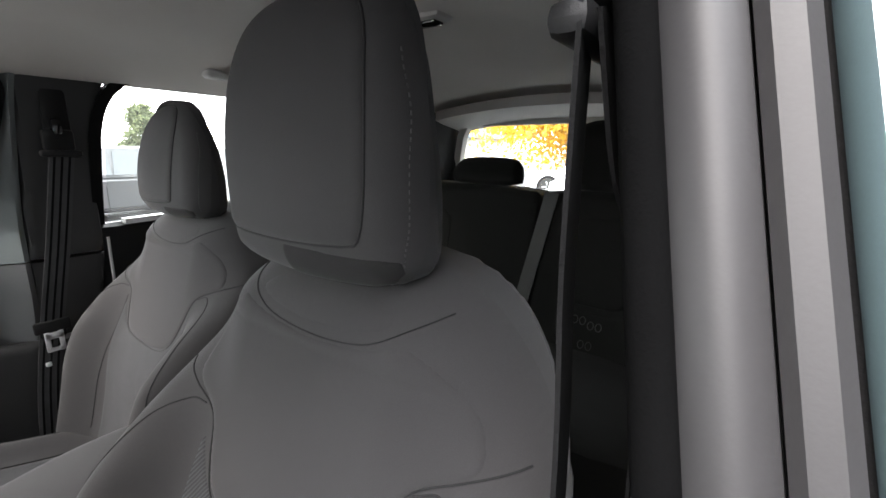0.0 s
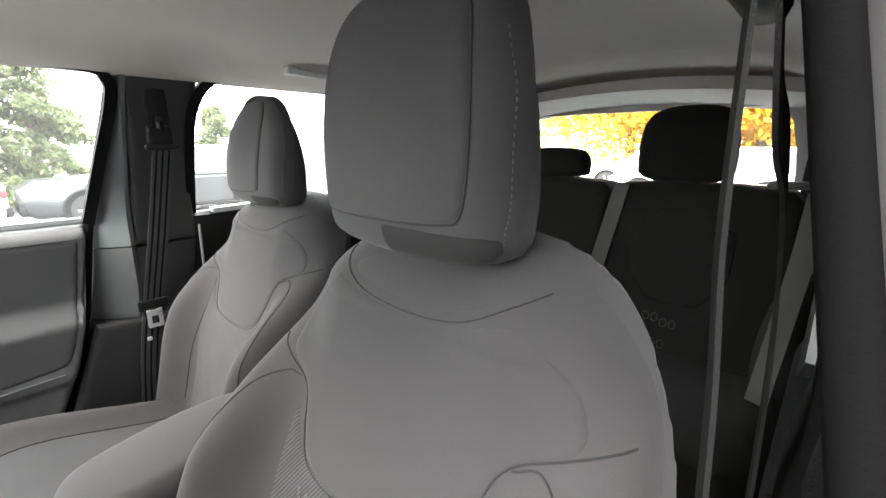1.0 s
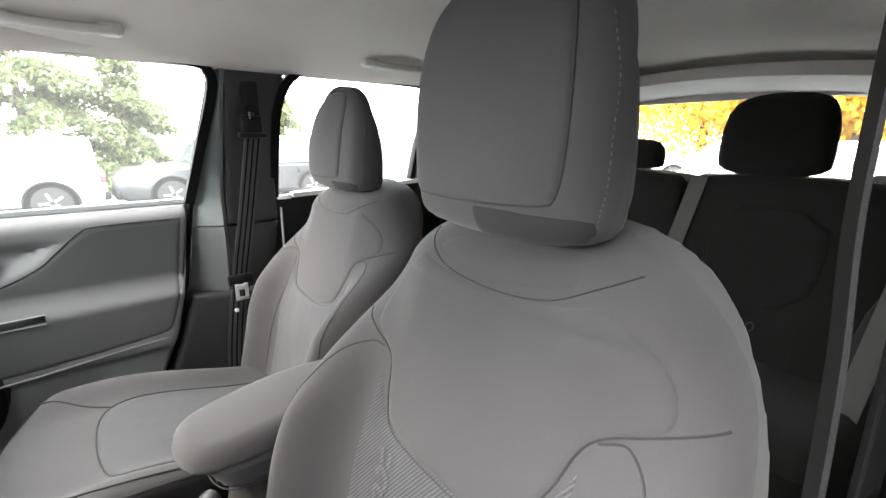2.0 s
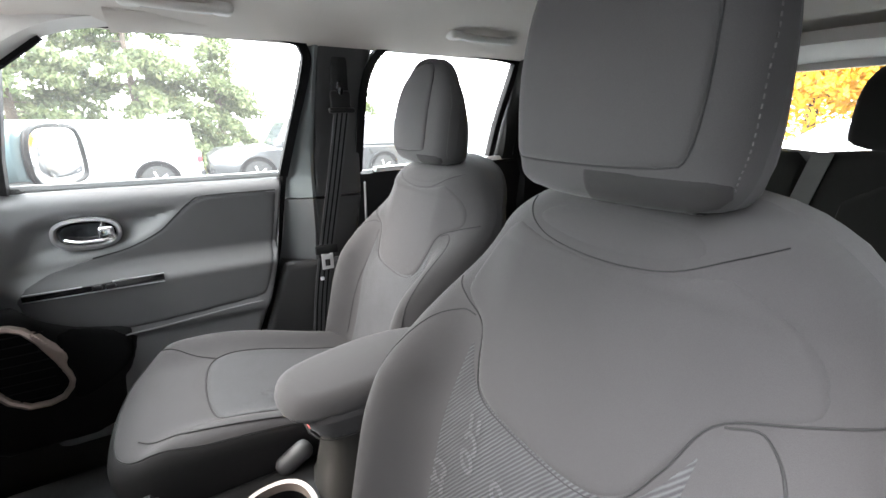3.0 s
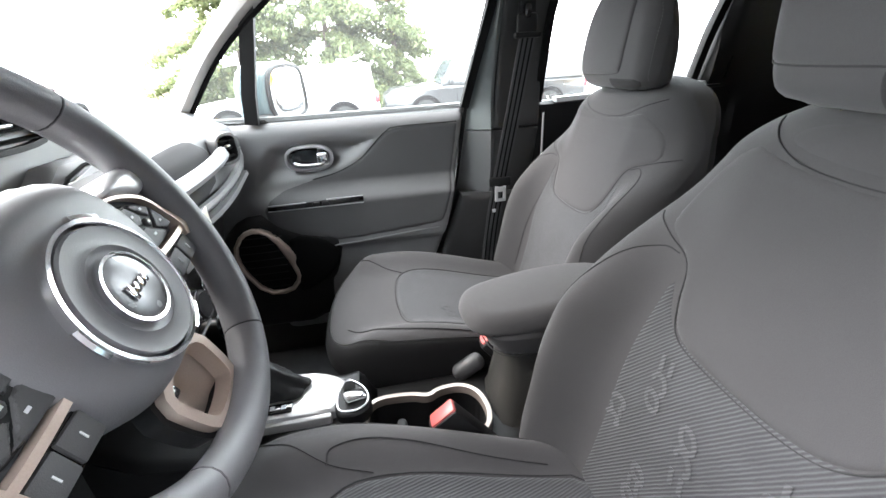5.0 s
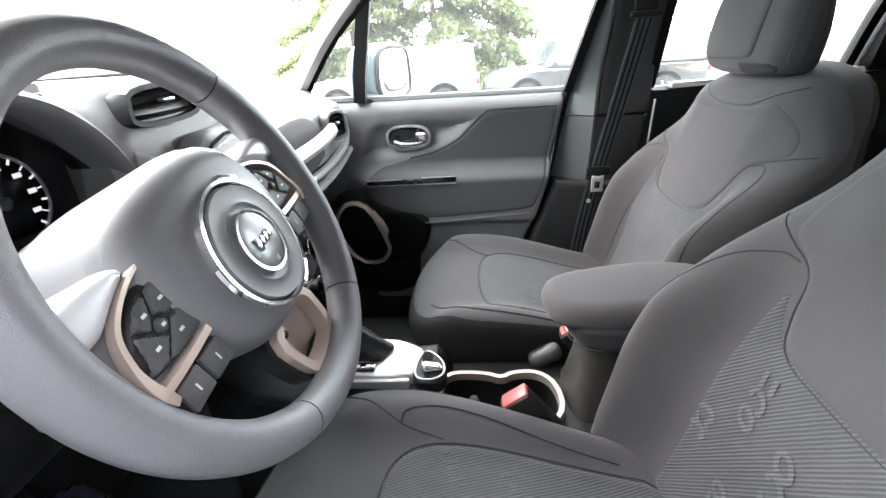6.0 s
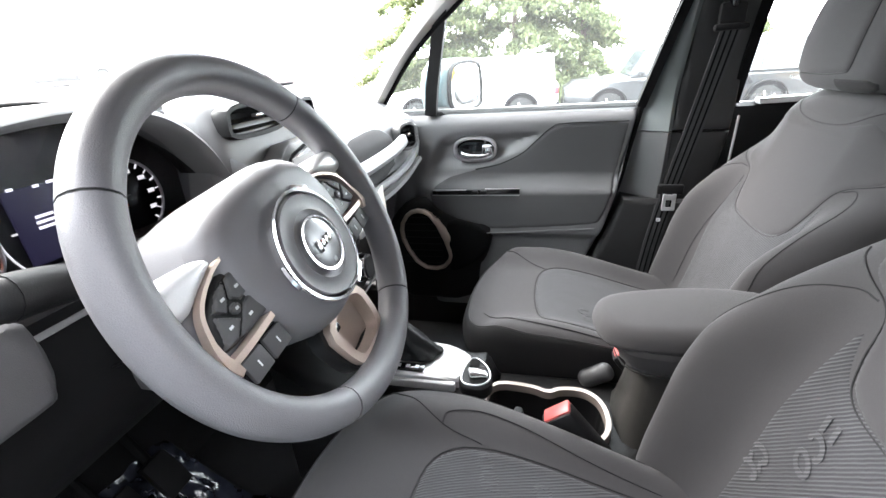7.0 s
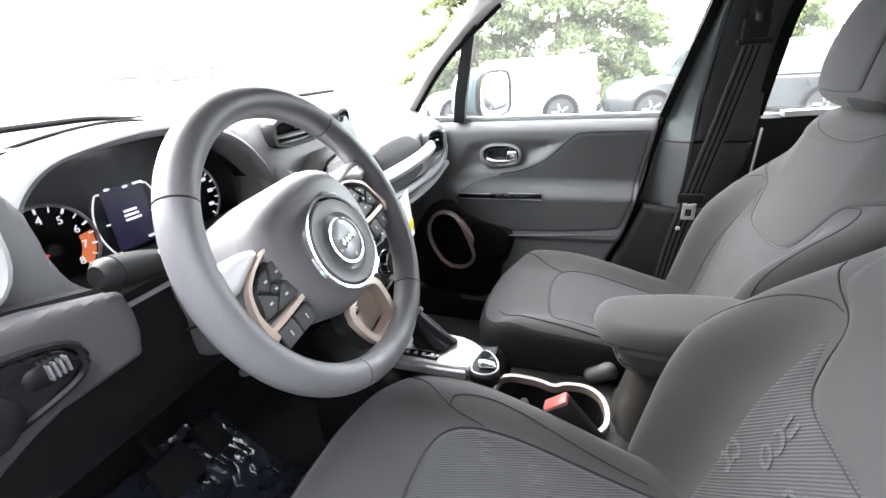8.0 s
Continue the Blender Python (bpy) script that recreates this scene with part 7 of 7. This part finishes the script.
                part("spoke", rbox((0, 0, 0), (R * 0.5, 0.02, 0.05), 0.008, m=Matrix.Translation((ax + R * 0.38 * math.cos(a), sg * (w + 0.012), R + R * 0.38 * math.sin(a))) @ pose(0, 0, 0, 0, -math.degrees(a), 0)), ALLOY, wh)
    for sg in (1, -1):
        part("tail_lamp", rbox((-L / 2 + 0.08, sg * w * 0.86, belt * 0.80), (0.16, 0.18, 0.20), 0.03), REDLAMP, v)
        part("head_lamp", rbox((L / 2 - 0.12, sg * w * 0.70, belt * 0.70), (0.18, 0.28, 0.12), 0.03), SILVER, v)
        part("door_mirror", rbox((c1 - 0.25, sg * (w + 0.08), belt + 0.08), (0.10, 0.16, 0.13), 0.03), paint, v)
        part("sill_trim", rbox((0, sg * w * 0.98, zz + 0.04), (L * 0.5, 0.04, 0.09), 0.015), PLASTIC_DARK, v)
        for px in (-L * 0.02, L * 0.16):
            part("door_gap", rbox((px, sg * (w + 0.001), 0.55), (0.012, 0.006, belt * 0.55), 0), RUBBER, v)
            part("door_handle", rbox((px + 0.16, sg * (w + 0.01), belt * 0.88), (0.16, 0.03, 0.03), 0.01), paint, v)
    part("bumper", rbox((-L / 2 + 0.03, 0, 0.45), (0.14, width * 0.92, 0.20), 0.04), PLASTIC_DARK, v)
    part("bumper", rbox((L / 2 - 0.05, 0, 0.42), (0.16, width * 0.86, 0.22), 0.05), PLASTIC_DARK if box else paint, v)
    v.matrix_basis = pose(x, y, float(ground_z(x, y)), 0, 0, yaw)
    return v


shellcar = thing("car_body", (0, 0.2, -0.25), "teal painted outer body of a small off-road car", "car body")
part("roof_skin", shell(lambda x, y: liner_F(x, y) + np.array([0, 0, 0.10]), lambda x, y: liner_F(x, y) + np.array([0, 0, 0.075]), [(-0.66, -1.74), (0.66, -1.74), (0.66, 0.62), (0.58, 0.93), (-0.58, 0.93), (-0.66, 0.62)], 0.06, (0, 0, 1), 0.012), BODY, shellcar)
bonnet = lambda a, b: np.stack([a, b, 1.10 - 0.12 * np.clip((b - 1.45) / 0.9, 0, 1) ** 1.6 - 0.10 * (a / 0.8) ** 4], 1)
part("bonnet", shell(bonnet, lambda a, b: np.stack([a, b, 0.86 + 0 * a], 1), chaikin([(-0.80, 1.45), (0.80, 1.45), (0.82, 2.1), (0.70, 2.38), (-0.70, 2.38), (-0.82, 2.1)], 1), 0.05, (0, 0, 1), 0.03), BODY, shellcar)
part("front_end", rbox((0, 1.95, 0.45), (1.60, 0.92, 0.82), 0.09, 3), BODY, shellcar)
part("front_bumper", rbox((0, 2.38, 0.25), (1.58, 0.16, 0.34), 0.05, 3), PLASTIC_DARK, shellcar)
part("rear_bumper", rbox((0, -1.78, 0.25), (1.58, 0.20, 0.36), 0.05, 3), PLASTIC_DARK, shellcar)
part("side_skin", rbox((0.785, -0.1, 0.62), (0.05, 3.2, 0.98), 0.02), BODY, shellcar)
part("quarter_skin", rbox((-0.785, -0.95, 0.62), (0.05, 1.60, 0.98), 0.02), BODY, shellcar)
part("front_wing", rbox((-0.785, 1.30, 0.62), (0.05, 0.45, 0.90), 0.02), BODY, shellcar)
part("tail_panel", rbox((0, -1.74, 0.75), (1.50, 0.06, 0.76), 0.02), BODY, shellcar)
for wy in (-1.15, 1.55):
    for sg in (1, -1):
        ringw = lambda r, xx: [(sg * xx, wy + r * math.cos(t), 0.09 + r * math.sin(t)) for t in np.arange(28) * math.pi / 14]
        tyre = part("tyre", loft([ringw(0.20, 0.66), ringw(0.33, 0.66), ringw(0.34, 0.70), ringw(0.34, 0.82), ringw(0.325, 0.845), ringw(0.22, 0.85)]), TYRE, shellcar)
        part("rim", loft([ringw(0.225, 0.845), ringw(0.20, 0.83), ringw(0.06, 0.835), ringw(0.03, 0.85)]), ALLOY, tyre)
    part("axle", rbox((0, wy, 0.09), (1.36, 0.10, 0.10), 0.03), RUBBER, shellcar)
part("underbody", rbox((0, 0.25, 0.22), (1.50, 3.9, 0.14), 0.03), RUBBER, shellcar)

vehicle("delivery_van", 12.4, 2.45, 90, WHITEPAINT, 4.8, 1.85, 1.74, "white parked delivery van seen side-on", "van", box=True, blank=True)
vehicle("grey_suv", 12.5, -3.03, 90, GREYPAINT, 5.85, 1.95, 1.78, "grey parked off-road car with black wheel arches and red tail lamps", "car", box=True)
vehicle("dark_pickup", 7.4, -9.2, 90, DARKPAINT, 5.4, 1.9, 1.75, "dark parked pickup with red tail lamps", "pickup", pickup=True)
vehicle("white_pickup", 14.5, 17.5, 10, WHITEPAINT, 5.2, 1.9, 1.7, "white pickup parked on the bank road", "pickup", pickup=True)
vehicle("white_van", 6.0, 19.0, 5, WHITEPAINT, 4.8, 1.9, 1.9, "white van parked on the bank road", "van", box=True)
vehicle("silver_hatchback", 3.2, 13.0, 20, WHITEPAINT, 4.2, 1.8, 1.5, "pale car parked ahead beyond the windscreen", "car")
vehicle("white_hatchback", 4.2, -15.5, 15, WHITEPAINT, 4.3, 1.8, 1.5, "white car parked behind, under the golden tree", "car")
vehicle("white_wagon", 2.0, -12.5, 10, WHITEPAINT, 4.4, 1.8, 1.5, "white car parked behind the rear window", "car")
bank = solo("bank", (lambda q: q)(shell(lambda a, b: np.stack([a, b, ground_z(a, b) + 0.55 * np.exp(-((b - 15.2) / 1.6) ** 2)], 1), lambda a, b: np.stack([a, b, ground_z(a, b) - 0.2], 1), [(-18, 12.6), (32, 12.6), (32, 18.0), (-18, 18.0)], 0.6, (0, 0, 1), 0.05)), EARTH, "low brown planted bank along the car park", "bank", kind="structure")


def leaf_cloud(rng, centres, radius, count, size, flat=0.5):
    """Many small separate leaf tufts about the given centres."""
    V, F = [], []
    for _ in range(count):
        c = centres[rng.integers(len(centres))]
        p = c + rng.normal(size=3) * radius * np.array([1, 1, flat])
        a, b = rng.normal(size=3), rng.normal(size=3)
        a /= np.linalg.norm(a)
        b -= a * (a @ b)
        b /= np.linalg.norm(b) + 1e-9
        s = size * rng.uniform(0.5, 1.3)
        k = len(V)
        V += [p - a * s, p - b * s * 0.45, p + a * s, p + b * s * 0.45]
        F.append((k, k + 1, k + 2, k + 3))
    return np.array(V), F


def conifer(x, y, h, r, seed):
    rng = np.random.default_rng(seed)
    z0 = float(ground_z(x, y))
    t = thing("conifer_tree", (x, y, z0), "tall green spruce with drooping branches beside the car park", "tree", "spruces")
    part("trunk", tube(np.array([(x, y, z0), (x + 0.05, y, z0 + h * 0.5), (x, y, z0 + h)]), 0.16, 8, scale=[1, 0.6, 0.1]), BARK, t)
    limbs, cs, pale = [], [], []
    for k in range(int(h * 9)):
        u = rng.uniform(0.02, 0.97)
        ang = rng.uniform(0, 2 * math.pi)
        ln = r * (1 - u) ** 0.8 * rng.uniform(0.55, 1.1) + 0.15
        d = np.array([math.cos(ang), math.sin(ang), 0])
        b = np.array([x, y, z0 + h * u])
        e = b + d * ln + np.array([0, 0, -0.25 * ln])
        limbs.append(tube(np.array([b, (b + e) / 2 + np.array([0, 0, 0.08 * ln]), e]), 0.025, 5, scale=[1, 0.6, 0.2]))
        for q in np.linspace(0.3, 1.05, max(3, int(ln * 4))):
            cs.append(b + (e - b) * q + np.array([0, 0, 0.08 * ln * math.sin(q * 3)]))
    part("limbs", merge(*limbs), BARK, t)
    part("crown", leaf_cloud(rng, cs, 0.15, int(h * 3400), 0.11, 0.6), SPRUCE, t)
    return t


conifer(17.0, 4.6, 9.0, 3.6, 1)
conifer(18.0, 1.6, 7.4, 3.2, 4)
conifer(18.6, -1.0, 5.4, 2.6, 2)
conifer(24.0, -8.5, 3.8, 1.9, 6)


def broadleaf(x, y, h, r, seed, leafmat, label, n=26000, size=0.10, name="golden_tree"):
    rng = np.random.default_rng(seed)
    z0 = float(ground_z(x, y))
    t = thing(name, (x, y, z0), label, "tree")
    trunk = [np.array([x, y, z0]), np.array([x + 0.05, y, z0 + h * 0.18]), np.array([x - 0.04, y + 0.05, z0 + h * 0.34])]
    part("trunk", tube(spline(trunk, 5), 0.2, 10, scale=list(np.linspace(1.1, 0.65, 11))), BARK, t)
    top, limbs, cs = trunk[-1], [], []
    for k in range(16):
        ang = k * 2.4
        ln = r * rng.uniform(0.7, 1.05)
        st = trunk[1] + (top - trunk[1]) * rng.uniform(0.3, 1)
        e = st + np.array([math.cos(ang) * ln, math.sin(ang) * ln, h * rng.uniform(-0.04, 0.60)])
        m = (st + e) / 2 + np.array([0, 0, 0.1 * h])
        limbs.append(tube(spline([st, m, e], 5), 0.07, 6, scale=list(np.linspace(1, 0.2, 11))))
        for q in np.linspace(0.25, 1.1, 9):
            base = (1 - q) ** 2 * st + 2 * q * (1 - q) * m + q * q * e
            for _ in range(3):
                cs.append(base + rng.normal(size=3) * r * 0.16)
    part("limbs", merge(*limbs), BARK, t)
    if n:
        part("crown", leaf_cloud(rng, cs, r * 0.13, n, size, 0.8), leafmat, t)
    return t


broadleaf(1.4, -17.5, 8.0, 4.2, 11, GOLD, "maple tree with dense golden autumn leaves", 34000, 0.15)
broadleaf(6.0, -18.5, 8.0, 4.4, 12, GOLD, "maple tree with dense golden autumn leaves, near the low building", 22000, 0.14)
broadleaf(-5.5, -19.0, 8.0, 4.0, 13, GOLD, "maple tree with dense golden autumn leaves", 18000, 0.14)

house = thing("low_building", (22, -27, 0), "low pale building with a blue-grey pitched roof", "building")
hz = float(ground_z(22, -27))
part("wall", rbox((22, -27, hz + 1.3), (14, 8, 2.6), 0.02), SIDING, house)
part("roof", loft([[(14.4, -22.4, hz + 2.6), (29.6, -22.4, hz + 2.6), (29.6, -31.6, hz + 2.6), (14.4, -31.6, hz + 2.6)], [(14.4, -26.9, hz + 4.3), (29.6, -26.9, hz + 4.3), (29.6, -27.1, hz + 4.3), (14.4, -27.1, hz + 4.3)]]), BLUEROOF, house, "blue-grey roof")
for k in range(5):
    w = part("window", rbox((16.5 + 2.6 * k, -22.98, hz + 1.4), (1.2, 0.08, 1.1), 0.02), SIDING, house)
    part("pane", rbox((16.5 + 2.6 * k, -22.93, hz + 1.4), (1.0, 0.04, 0.9), 0), CARGLASS, w)
